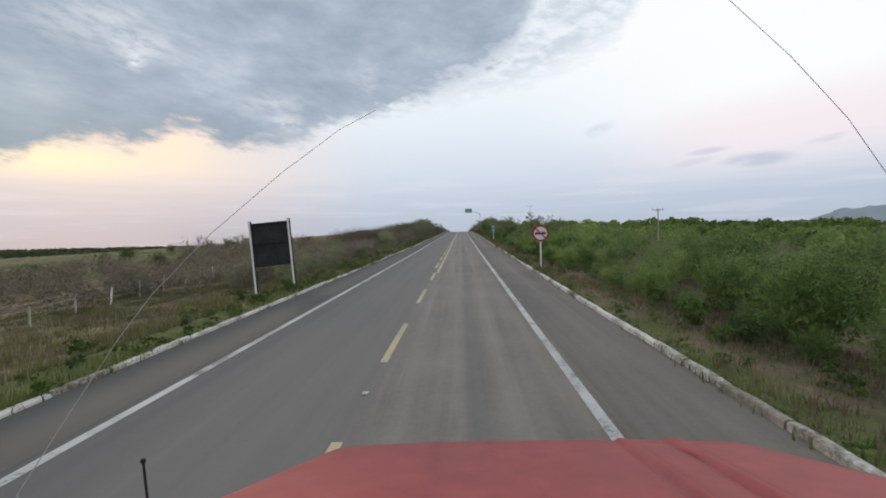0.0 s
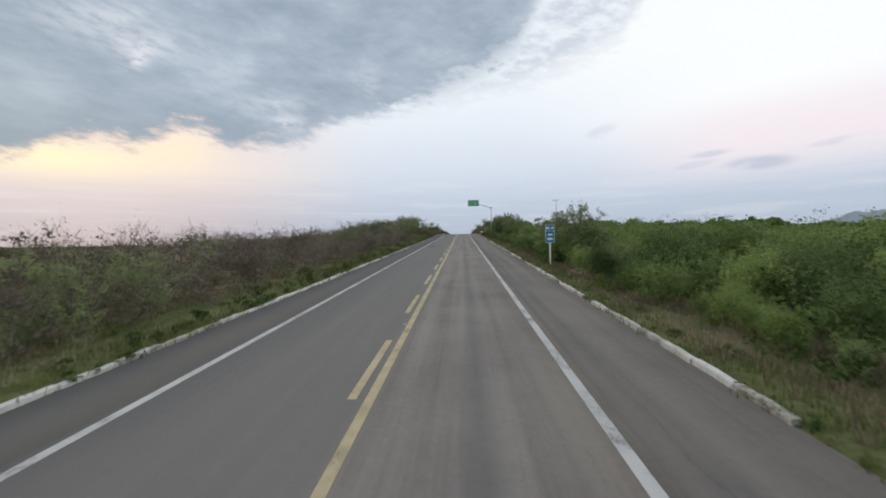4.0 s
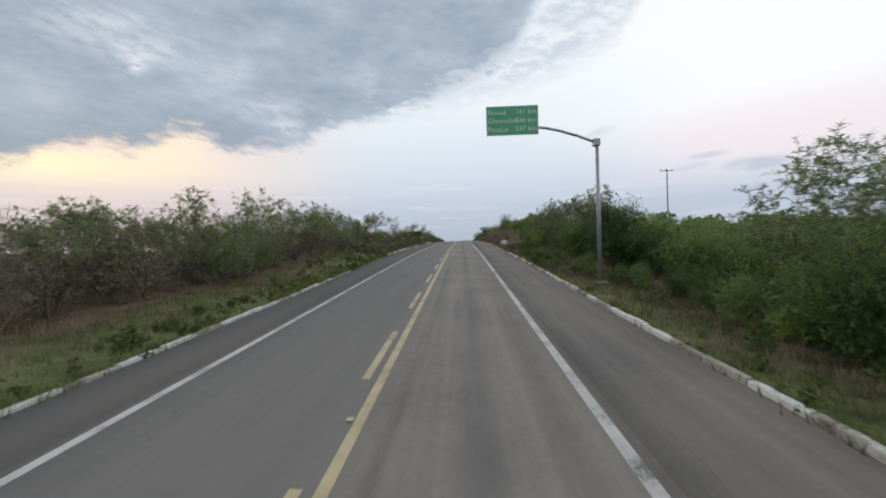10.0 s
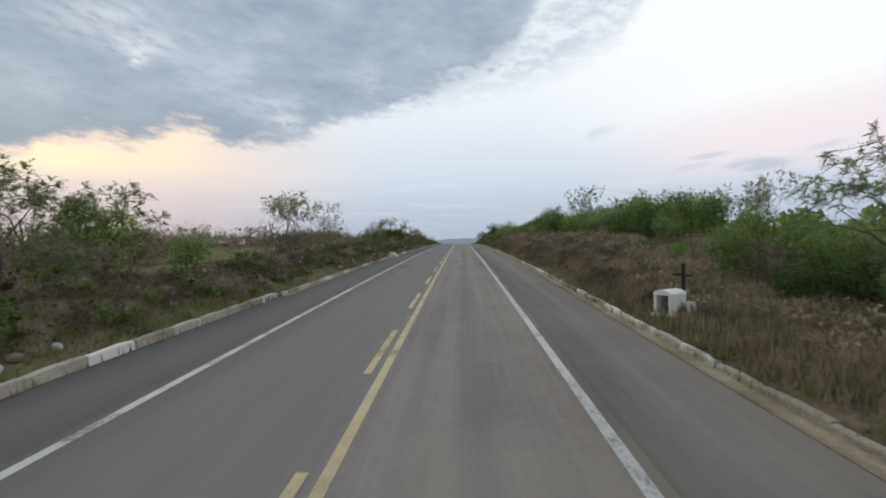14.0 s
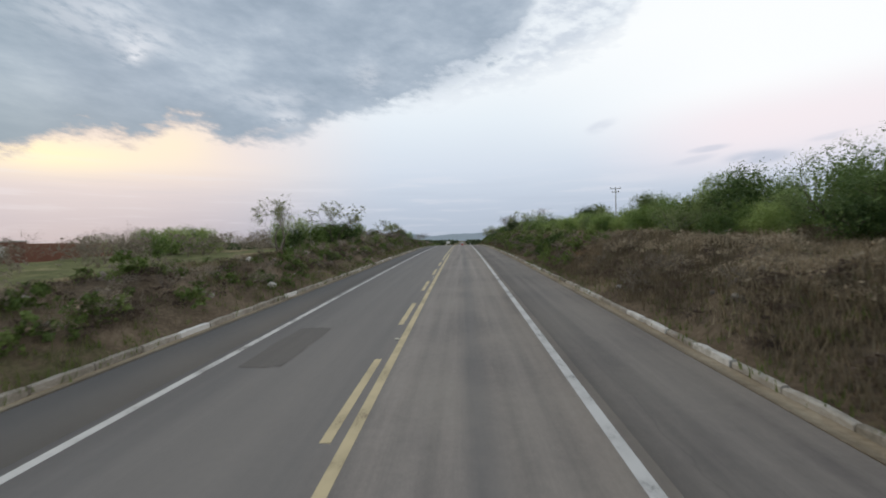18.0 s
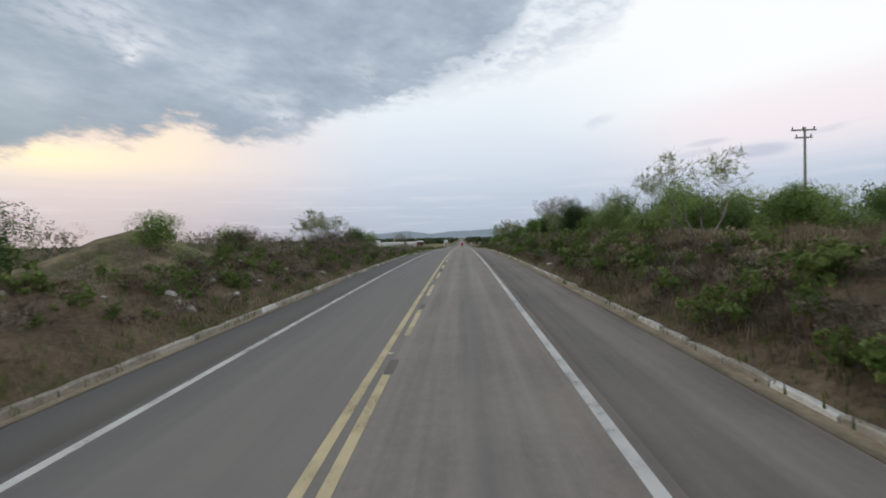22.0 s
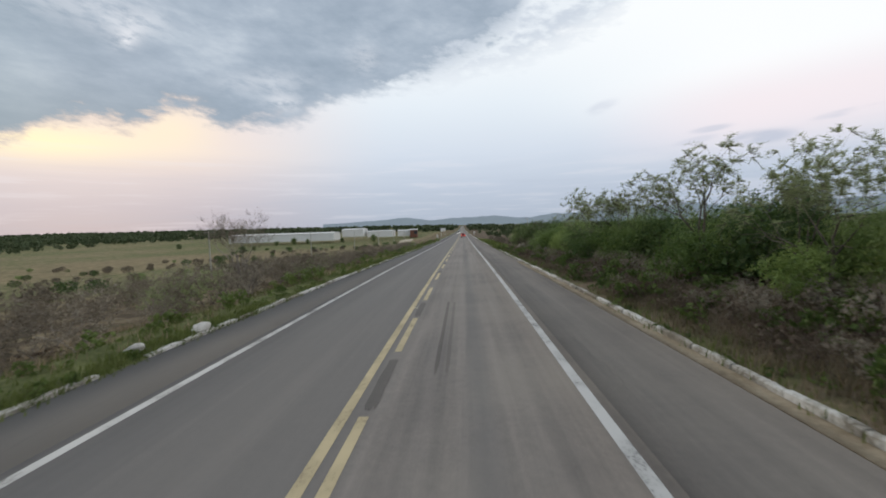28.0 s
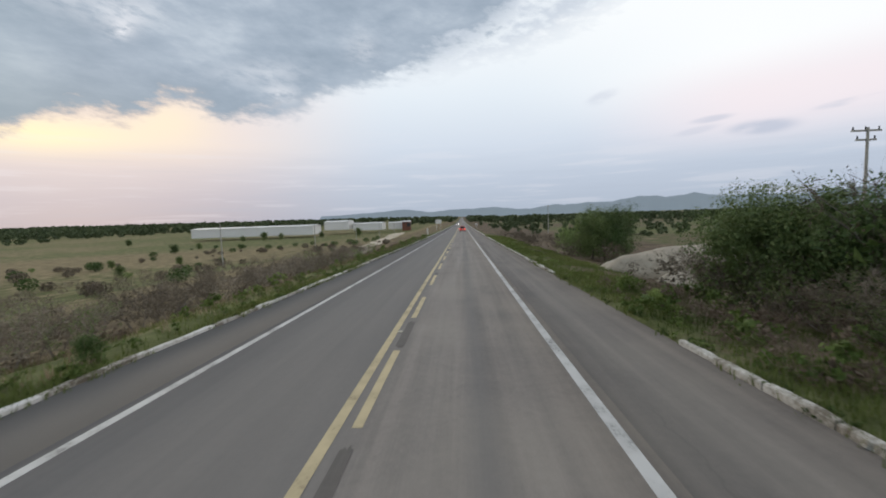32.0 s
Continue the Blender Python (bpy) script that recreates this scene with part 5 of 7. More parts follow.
def ragged(name, x0, x1, y0, y1, mat):
    """A thin patch with an uneven edge."""
    r = random.Random(int(y0 * 10))
    cx, cy = (x0 + x1) / 2, (y0 + y1) / 2
    pts = []
    for i in range(24):
        a = 6.283 * i / 24
        c, n = math.cos(a), math.sin(a)
        q = 1 / max(abs(c), abs(n)) ** 0.8
        px, py = cx + c * q * (x1 - x0) / 2 * r.uniform(0.85, 1.05), cy + n * q * (y1 - y0) / 2 * r.uniform(0.9, 1.05)
        pts.append((px, py, float(road_z(py)) + 0.006))
    pts.append((cx, cy, float(road_z(cy)) + 0.006))
    return mesh_of(name, pts, [(i, (i + 1) % 24, 24) for i in range(24)], mat)


SIGN_STUD = material("pale_stud", [(0.45, 0.42, 0.33), (0.6, 0.57, 0.48)], 3, 30, 0.4, 0)
build_marks()

# ------------------------------------------------------------------ grass
def tufts(name, mat, count, y0, y1, side, d0, d1, tall, seed, power=1.5, label=""):
    """Tufts of blades scattered behind the kerb, one object."""
    r = np.random.RandomState(seed)
    y = r.uniform(y0, y1, count)
    d = d0 + (d1 - d0) * r.uniform(0, 1, count) ** power
    clump = np.sin(y * 0.9 + seed) + np.sin(y * 0.37 + d) + np.sin(d * 2.1 + y * 0.23)
    keep = clump + r.normal(0, 0.9, count) > -0.6
    y, d = y[keep], d[keep]
    x = np.where(side > 0, kerb_r(y) + d, kerb_l(y) - d)
    z = ground_z(x, y)
    base = np.repeat(np.stack([x, y, z], -1), 5, 0)
    m = len(base)
    base[:, :2] += r.normal(0, 0.1, (m, 2))
    a = r.uniform(0, 6.283, m)
    h = tall * r.uniform(0.4, 1.2, m)
    lean = r.uniform(0.1, 0.6, m) * h
    wv = np.stack([-np.sin(a), np.cos(a), 0 * a], -1) * (0.008 + 0.013 * r.uniform(0, 1, m))[:, None]
    tip = base + np.stack([np.cos(a) * lean, np.sin(a) * lean, h], -1)
    base[:, 2] -= 0.03
    v = np.stack([base - wv, base + wv, tip], 1).reshape(-1, 3)
    tagged(new(name, fast_mesh(name, v, np.arange(len(v)).reshape(-1, 3), mat)), label, "grass", kind="stuff")


for seed, (side, y0, y1, n, t) in enumerate(((1, -4, 165, 11000, 0.16), (-1, -4, 160, 15000, 0.17), (1, 165, 290, 7000, 0.2), (-1, 150, 290, 9000, 0.2), (1, 285, 420, 8000, 0.17), (-1, 285, 420, 8000, 0.16))):
    tufts("verge_grass", GRASS, n, y0, y1, side, 0.03, 4.5, t, 50 + seed, 1.4, "short green grass growing over the kerb's edge")
for seed, (side, y0, y1, n, t) in enumerate(((1, -4, 165, 12000, 0.22), (-1, -4, 160, 8000, 0.25), (1, 165, 262, 34000, 0.34), (-1, 285, 420, 5000, 0.26))):
    tufts("dry_grass", STRAW, n, y0, y1, side, 0.4, 7.0, t, 70 + seed, 0.8, "dry straw-coloured grass on the bank")


tufts("field_grass", GRASS, 12000, -2, 46, -1, 1.5, 17.0, 0.2, 110, 1.0, "rough green grass in the field below the road")
tufts("field_grass", BROWN_GRASS, 9000, -2, 46, -1, 1.5, 17.0, 0.26, 111, 1.0, "rough brown grass in the field below the road")
for seed, (side, y0, y1, n, t) in enumerate(((-1, 148, 300, 14000, 0.24), (1, -4, 165, 16000, 0.24), (1, 285, 340, 22000, 0.27), (1, 165, 300, 44000, 0.30))):
    tufts("brown_grass", BROWN_GRASS, n, y0, y1, side, 0.3, 6.5, t, 90 + seed, 0.9, "dead brown grass on the verge")


# ------------------------------------------------------------------ far land: woods, hills, scattered bushes
tufts("verge_grass", GRASS, 15000, 334, 420, 1, 0.05, 4.5, 0.2, 113, 1.1, "short green grass growing over the kerb's edge")
tufts("verge_grass", GRASS, 9000, 288, 420, -1, -0.1, 0.5, 0.13, 112, 1.0, "short green grass growing over the kerb's edge")


def far_bushes(name, mat, count, x0, x1, y0, y1, size, seed, label, avoid=30):
    r = np.random.RandomState(seed)
    x, y = r.uniform(x0, x1, count), r.uniform(y0, y1, count)
    keep = np.abs(x) > avoid
    x, y = x[keep], y[keep]
    z = ground_z(x, y)
    n = 300 if size < 2.5 else 110 if size < 2.9 else 50 if size < 5 else 42 if size < 7 else 28
    s = size * r.uniform(0.5, 1.4, len(x))
    c = np.repeat(np.stack([x, y, z + s * 0.45], -1), n, 0)
    sr = np.repeat(s, n)
    v = r.normal(0, 1, (len(c), 3))
    v /= np.linalg.norm(v, axis=1)[:, None]
    v *= r.uniform(0, 1, (len(c), 1)) ** 0.33
    c = c + v * sr[:, None] * [0.62, 0.62, 0.42]
    a = r.normal(0, 1, c.shape)
    a /= np.linalg.norm(a, axis=1)[:, None]
    b = np.cross(a, r.normal(0, 1, c.shape))
    b /= np.linalg.norm(b, axis=1)[:, None] + 1e-9
    k = (sr * (0.06 if size < 2.5 else 0.11 if size < 2.9 else 0.17 if size < 5 else 0.175 if size < 7 else 0.24))[:, None]
    q = np.stack([c - a * k, c - b * k, c + a * k, c + b * k], 1).reshape(-1, 3)
    tagged(new(name, fast_mesh(name, q, np.arange(len(q)).reshape(-1, 4), mat)), label, "bushes", kind="stuff")


far_bushes("distant_bushes", LEAF_DARK, 70, -220, -46, 20, 420, 1.2, 1, "scattered dark bushes over the pasture", 40)
far_bushes("distant_bushes", LEAF_DRY, 100, -140, -34, 60, 420, 1.2, 2, "scattered dry bushes over the pasture", 28)
far_bushes("distant_bushes", LEAF_DARK, 46, -110, -16, 300, 520, 1.7, 21, "dark bushes dotted over the dry pasture", 16)
far_bushes("distant_bushes", LEAF_DRY, 80, -90, -16, 290, 480, 1.5, 22, "dry brown bushes dotted over the pasture", 16)
far_bushes("distant_bushes", LEAF_GREEN, 420, 28, 90, 0, 360, 2.8, 3, "green scrub spreading away from the road", 28)
far_bushes("distant_bushes", LEAF_GREEN, 700, 80, 260, 0, 420, 3.4, 8, "green scrub thinning out over the plain", 28)
far_bushes("distant_bushes", LEAF_FAR, 620, 16, 400, 400, 1100, 3.0, 4, "scattered scrub over the plain", 16)
far_bushes("distant_woods", LEAF_FAR, 1500, -1000, -330, 20, 1000, 6.0, 25, "green scrub wood below the pasture", 330)
far_bushes("distant_woods", LEAF_FAR, 2600, -1500, 1500, 900, 1700, 9.0, 5, "dark line of woods across the plain", 14)
far_bushes("distant_woods", LEAF_FAR, 3000, -2400, -560, 100, 1500, 8.0, 6, "dark woods along the valley's far side", 300)


def hill_material():
    m = bpy.data.materials.new("haze_tinted_hills")
    m.use_nodes = True
    k = Nodes(m.node_tree)
    pos = k.add("ShaderNodeNewGeometry").outputs["Position"]
    # distance haze is put into the colour: a bluish base
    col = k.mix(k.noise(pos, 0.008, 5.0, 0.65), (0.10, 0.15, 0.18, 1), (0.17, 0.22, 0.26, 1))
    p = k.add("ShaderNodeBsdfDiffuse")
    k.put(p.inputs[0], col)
    # and an even blue-grey glow, though the hills hold no lamp
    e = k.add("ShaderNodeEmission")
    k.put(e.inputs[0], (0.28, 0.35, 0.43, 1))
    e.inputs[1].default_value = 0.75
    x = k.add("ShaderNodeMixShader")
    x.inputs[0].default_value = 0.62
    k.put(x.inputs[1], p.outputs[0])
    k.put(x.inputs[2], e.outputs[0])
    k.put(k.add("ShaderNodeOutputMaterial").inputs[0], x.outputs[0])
    return m


HILL = hill_material()


def hills(name, far, profile, depth, seed, label):
    """A range of hills: heights keyed by degrees right of the road."""
    r = np.random.RandomState(seed)
    az = np.linspace(profile[0][0], profile[-1][0], 180)
    h = np.interp(az, [p[0] for p in profile], [p[1] for p in profile])
    h = h * (1 + 0.05 * np.sin(az * 1.1 + seed) + 0.02 * np.sin(az * 3.3) + 0.008 * np.sin(az * 7.7))
    rows = []
    for f, lift in ((0.0, 0.0), (0.35, 0.5), (0.7, 0.86), (1.0, 1.0), (1.3, 0.6)):
        d = far + depth * f + 60 * np.sin(az * 1.7 + f * 9)
        rows.append(np.stack([np.sin(np.radians(az)) * d, np.cos(np.radians(az)) * d, h * lift - 8 - LEAN * np.sin(np.radians(az)) * d * min(1.0, lift * 1.2)], -1))
    v = np.stack(rows)
    n, w = v.shape[:2]
    idx = np.arange(n * w).reshape(n, w)
    q = np.stack([idx[:-1, :-1], idx[:-1, 1:], idx[1:, 1:], idx[1:, :-1]], -1).reshape(-1, 4)
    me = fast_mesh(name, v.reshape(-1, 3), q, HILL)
    tagged(new(name, me), label, "hills", kind="structure")


hills("backdrop_hills", 3600, [(-18, 14), (-12, 43), (-8, 76), (-4, 54), (0, 79), (3, 94), (7, 85), (9, 78), (12, 119), (16, 124), (22, 174), (27, 183), (34, 162), (44, 204), (56, 128), (66, 34)], 500, 3, "range of hills on the horizon, blue-grey from painted haze")
hills("backdrop_ridge", 2300, [(20, 15), (30, 50), (38, 125), (46, 205), (58, 180), (75, 40)], 300, 5, "wooded ridge beyond the plain, tinted by painted haze")


# ------------------------------------------------------------------ kerbs
def kerb_stone(seed, length, bare):
    r = random.Random(seed)
    bm = bmesh.new()
    n = 5
    ring = [(-0.07, -0.14), (-0.07, 0.07), (-0.045, 0.098), (0.05, 0.098), (0.075, 0.075), (0.075, -0.14)]
    rows = []
    for i in range(n):
        y = length * (i / (n - 1) - 0.5)
        dip = r.uniform(-0.012, 0.008) - (0.014 if i in (0, n - 1) else 0)
        rows.append([bm.verts.new((x + r.uniform(-0.006, 0.006), y, z + (dip if z > 0 else 0))) for x, z in ring])
    for a, b in zip(rows, rows[1:]):
        for j in range(len(ring) - 1):
            bm.faces.new((a[j], a[j + 1], b[j + 1], b[j]))
    bm.faces.new(rows[0])
    bm.faces.new(list(reversed(rows[-1])))
    bmesh.ops.recalc_face_normals(bm, faces=bm.faces)
    return from_bm("kerb_stone", bm, KERB_BARE if bare else KERB)


STONE_LEN = 1.19


def build_kerbs():
    white = [kerb_stone(i, STONE_LEN - 0.03, False) for i in range(6)]
    bare = [kerb_stone(20 + i, STONE_LEN - 0.03, True) for i in range(4)]
    r = random.Random(4)
    for side in (1, -1):
        kerb = tagged(new("kerb"), "whitewashed concrete kerb, chipped and overgrown", "kerb", kind="structure")
        gaps = {1: (37, 42, 47, 48, 138, 139, 205, 251, *range(298, 308)), -1: (84, *range(124, 137), 200, 252, 262)}[side]
        for i in range(4, 316):
            y = -6 + i * STONE_LEN
            x = float(kerb_r(y) + 0.06) if side > 0 else float(kerb_l(y) - 0.06)
            if i in gaps or (r.random() < 0.004 and y > 60):
                continue
            cut = 158 < y < 290
            me = r.choice(bare if r.random() < ((0.75 if side < 0 else 0.5) if cut else 0.1) else white)
            # the left kerb is taller along the rubble bank
            lift = (0.15 if y < 176 else 0.06) if side < 0 and 150 < y < 292 else (0.04 if cut else 0.03 if side > 0 else 0.0) + r.uniform(-0.03, 0.012)
            turn = (180 if r.random() < 0.5 else 0) + r.uniform(-1.3, 1.3)
            part("kerb_stone", me, kerb, m=pose(x + r.uniform(-0.02, 0.02), y, float(road_z(y)) + lift, math.degrees(math.atan(float(road_z(y + 0.5) - road_z(y - 0.5)))) * (1 if abs(turn) < 90 else -1), r.uniform(-2, 2), turn))
        far = part("kerb_run", strip("kerb_run", x - 0.085, x + 0.085, -6 + 316 * STONE_LEN, 1000, 0.10, KERB, 2.0, 1, 0.3), kerb, "whitewashed kerb running on")
        tagged(far, kind="stuff")


GUTTER = material("sandy_concrete_gutter", [(0.17, 0.135, 0.09), (0.27, 0.22, 0.155), (0.36, 0.31, 0.23)], 0.8, 10, 0.95, 0.4, local=False)


def build_gutters():
    for x0, x1, y0, y1 in ((KERB_R - 0.36, KERB_R - 0.02, 157, 292), (KERB_R - 0.35, KERB_R - 0.02, 296, 330), (KERB_L + 0.02, KERB_L + 0.25, 176, 262)):
        tagged(new("gutter", strip("gutter", x0, x1, y0, y1, 0.002, GUTTER, 2.0, 1, 0.05, 2)), "sandy concrete gutter strip along the kerb", "gutter", kind="structure")


# ------------------------------------------------------------------ signs
SIGN_RED = material("sign_red", [(0.42, 0.02, 0.03), (0.52, 0.03, 0.04)], 2, 20, 0.45, 0)
SIGN_WHITE = material("sign_white", [(0.68, 0.68, 0.66), (0.78, 0.78, 0.77)], 2, 20, 0.45, 0)
SIGN_BLACK = material("sign_black", [(0.012, 0.012, 0.012), (0.03, 0.03, 0.03)], 2, 20, 0.5, 0)
SIGN_BLUE = material("sign_blue", [(0.01, 0.19, 0.33), (0.015, 0.24, 0.40)], 2, 20, 0.4, 0)
SIGN_GREEN = material("sign_green", [(0.09, 0.38, 0.21), (0.12, 0.45, 0.26)], 1.5, 12, 0.45, 0)
PANEL_DARK = material("weathered_dark_panel", [(0.012, 0.012, 0.014), (0.028, 0.028, 0.031), (0.05, 0.05, 0.053)], 1.2, 9, 0.6, 0.1)


def face_plate(name, outline, thick, mat, parent, y=0.0, label=""):
    """A plate in the x-z plane, its front towards -y."""
    bm = bmesh.new()
    f = bm.faces.new([bm.verts.new((x, y, z)) for x, z in outline])
    bm.normal_update()
    if f.normal.y > 0:
        f.normal_flip()
    g = bmesh.ops.extrude_face_region(bm, geom=[f])
    bmesh.ops.translate(bm, vec=(0, thick, 0), verts=[v for v in g["geom"] if isinstance(v, bmesh.types.BMVert)])
    bmesh.ops.recalc_face_normals(bm, faces=bm.faces)
    return part(name, from_bm(name, bm, mat), parent, label)


def ring_points(r, n=40, a0=0.0, a1=360.0):
    return [(r * math.cos(radians(a0 + (a1 - a0) * i / n)), r * math.sin(radians(a0 + (a1 - a0) * i / n))) for i in range(n + (0 if a1 - a0 >= 360 else 1))]


def rect(x0, z0, x1, z1):
    return [(x0, z0), (x1, z0), (x1, z1), (x0, z1)]


def rounded(w, h, r):
    pts = []
    for cx, cz, a in ((w / 2 - r, h / 2 - r, 0), (-w / 2 + r, h / 2 - r, 90), (-w / 2 + r, -h / 2 + r, 180), (w / 2 - r, -h / 2 + r, 270)):
        pts += [(cx + r * math.cos(radians(a + k * 22.5)), cz + r * math.sin(radians(a + k * 22.5))) for k in range(5)]
    return pts


def shifted(points, dx, dz):
    return [(x + dx, z + dz) for x, z in points]


def square_post(name, w, h, mat, parent, at=(0, 0, 0), label=""):
    return part(name, from_bm(name, box_bm(w, w, h, at, 0.008), mat), parent, label)


def no_overtaking_sign(x, y, zc):
    g = float(ground_z(x, y))
    s = tagged(new("traffic_sign"), "round red-rimmed no-overtaking sign on a white post", "traffic sign")
    s.matrix_basis = pose(x, y, g, 0, 0, -4)
    h = zc - g
    square_post("post", 0.09, h - 0.1, WHITE_PAINT, s, (0, 0.06, -0.2 + 0.2), "white painted wooden post")
    plate = face_plate("plate", shifted(ring_points(0.5), 0, h), 0.012, SIGN_RED, s, 0.0, "red rim of the round plate")
    face_plate("field", shifted(ring_points(0.405), 0, h), 0.004, SIGN_WHITE, plate, -0.005, "white round field")
    for cx, w in ((-0.19, 0.30), (0.20, 0.26)):
        face_plate("car_symbol", rect(cx - w / 2, h - 0.065, cx + w / 2, h + 0.05), 0.003, SIGN_BLACK, plate, -0.0085, "black car symbol")
        face_plate("cab_symbol", [(cx - w * 0.36, h + 0.05), (cx + w * 0.36, h + 0.05), (cx + w * 0.26, h + 0.13), (cx - w * 0.26, h + 0.13)], 0.003, SIGN_BLACK, plate, -0.0085)
    face_plate("window_symbol", [(-0.19 - 0.09, h + 0.055), (-0.19 + 0.09, h + 0.055), (-0.19 + 0.065, h + 0.115), (-0.19 - 0.065, h + 0.115)], 0.003, SIGN_WHITE, plate, -0.0125)
    face_plate("window_symbol", [(0.2 - 0.08, h + 0.055), (0.2 + 0.08, h + 0.055), (0.2 + 0.055, h + 0.115), (0.2 - 0.055, h + 0.115)], 0.003, SIGN_WHITE, plate, -0.0125)
    for cx in (-0.28, -0.09, 0.13, 0.28):
        face_plate("wheel_symbol", shifted(ring_points(0.033, 14), cx, h - 0.075), 0.003, SIGN_BLACK, plate, -0.0085)
    c = math.cos(radians(-45))
    bar = [(-0.42 * c - 0.03, h + 0.42 * c - 0.03), (-0.42 * c + 0.03, h + 0.42 * c + 0.03), (0.42 * c + 0.03, h - 0.42 * c + 0.03), (0.42 * c - 0.03, h - 0.42 * c - 0.03)]
    face_plate("slash", bar, 0.003, SIGN_RED, plate, -0.0165, "red slash")


def distance_marker(x, y, ztop):
    g = float(ground_z(x, y))
    s = tagged(new("distance_sign"), "upright blue kilometre sign with white rim on a white post", "road sign")
    s.matrix_basis = pose(x, y, g, 0, 0, -6)
    h = ztop - g
    square_post("post", 0.1, h - 1.1, WHITE_PAINT, s, (0, 0.065, 0), "white painted wooden post")
    plate = face_plate("plate", shifted(rounded(0.58, 1.2, 0.05), 0, h - 0.6), 0.012, SIGN_WHITE, s, 0.0, "white-rimmed plate")
    face_plate("upper_field", shifted(rounded(0.53, 0.37, 0.03), 0, h - 0.215), 0.003, SIGN_BLUE, plate, -0.004, "blue upper field")
    face_plate("lower_field", shifted(rounded(0.53, 0.75, 0.03), 0, h - 0.80), 0.003, SIGN_BLUE, plate, -0.004, "blue lower field")
    for x0, z0, x1, z1 in ((-0.23, 0.29, -0.02, 0.15), (0.06, 0.28, 0.23, 0.16), (-0.15, 0.72, 0.16, 0.60), (-0.17, 1.02, 0.17, 0.86)):
        face_plate("bar", rect(x0, h - z0, x1, h - z1), 0.003, SIGN_WHITE, plate, -0.0075)


def letters(text, size, mat, parent, at, align="LEFT"):
    cu = bpy.data.curves.new("letters", "FONT")
    cu.body, cu.size, cu.align_x, cu.extrude, cu.resolution_u = text, size, align, 0.002, 2
    tmp = bpy.data.objects.new("tmp", cu)
    scene.collection.objects.link(tmp)
    me = bpy.data.meshes.new_from_object(tmp.evaluated_get(bpy.context.evaluated_depsgraph_get()))
    bpy.data.objects.remove(tmp)
    me.materials.clear()
    me.materials.append(mat)
    return part("lettering", me, parent, "white letters", Matrix.Translation(at) @ pose(0, 0, 0, 90))


def gantry_sign(x, y, zbase, xl, xr, zt, zb, ztop):
    s = tagged(new("direction_sign"), "green distance board on a bent galvanised steel arm and pole", "road sign")
    g = float(ground_z(x, y))
    s.matrix_basis = pose(x, y, g)
    part("footing", from_bm("footing", box_bm(0.6, 0.6, 0.2, (0, 0, -0.12), 0.03), CONCRETE), s, "concrete footing")
    h = ztop - g
    part("pole", from_bm("pole", tube_bm((0, 0, 0), (0, 0, h), 0.095, 0.075, 16), STEEL, True), s, "galvanised steel pole")
    bm = box_bm(0.3, 0.3, 0.32, (-0.03, 0, h - 0.3), 0.03)
    part("bracket", from_bm("bracket", bm, STEEL), s, "clamped steel bracket")
    # the arm climbs and flattens towards the board
    bm = bmesh.new()
    zc = (zt + zb) / 2 - g
    pts = [(-0.05, h - 0.12), (-0.9, h + 0.22), (-1.7, h + 0.48), (-2.3, h + 0.62), (-3.0, h + 0.70), (xl - x + 0.3, h + 0.74)]
    for (x0, z0), (x1, z1) in zip(pts, pts[1:]):
        tube_bm((x0, 0.03, z0), (x1, 0.03, z1), 0.062, 0.058, 12, bm)
    part("arm", from_bm("arm", bm, STEEL, True), s, "bent steel arm")
    w, hh = xr - xl, zt - zb
    cx, cz = (xl + xr) / 2 - x, zc
    board = face_plate("board", shifted(rect(-w / 2, -hh / 2, w / 2, hh / 2), cx, cz), 0.02, SIGN_WHITE, s, -0.08, "white-edged board")
    face_plate("field", shifted(rect(-w / 2 + 0.02, -hh / 2 + 0.02, w / 2 - 0.02, hh / 2 - 0.02), cx, cz), 0.003, SIGN_GREEN, board, -0.084, "green reflective field")
    for i, (a, b) in enumerate((("Russas", "141 km"), ("Chorozinho", "236 km"), ("Pacajus", "247 km"))):
        z = cz + hh / 2 - 0.17 - (i + 0.55) * hh * 0.29
        letters(a, hh * 0.24, SIGN_WHITE, board, (cx - w / 2 + 0.07, -0.088, z))
        letters(b, hh * 0.24, SIGN_WHITE, board, (cx + w / 2 - 0.07, -0.088, z), "RIGHT")
    for dz in (-0.3, 0.3):
        part("rail", from_bm("rail", box_bm(w * 0.92, 0.05, 0.06, (cx, -0.03, cz + dz)), STEEL), s, "steel rail behind the board")


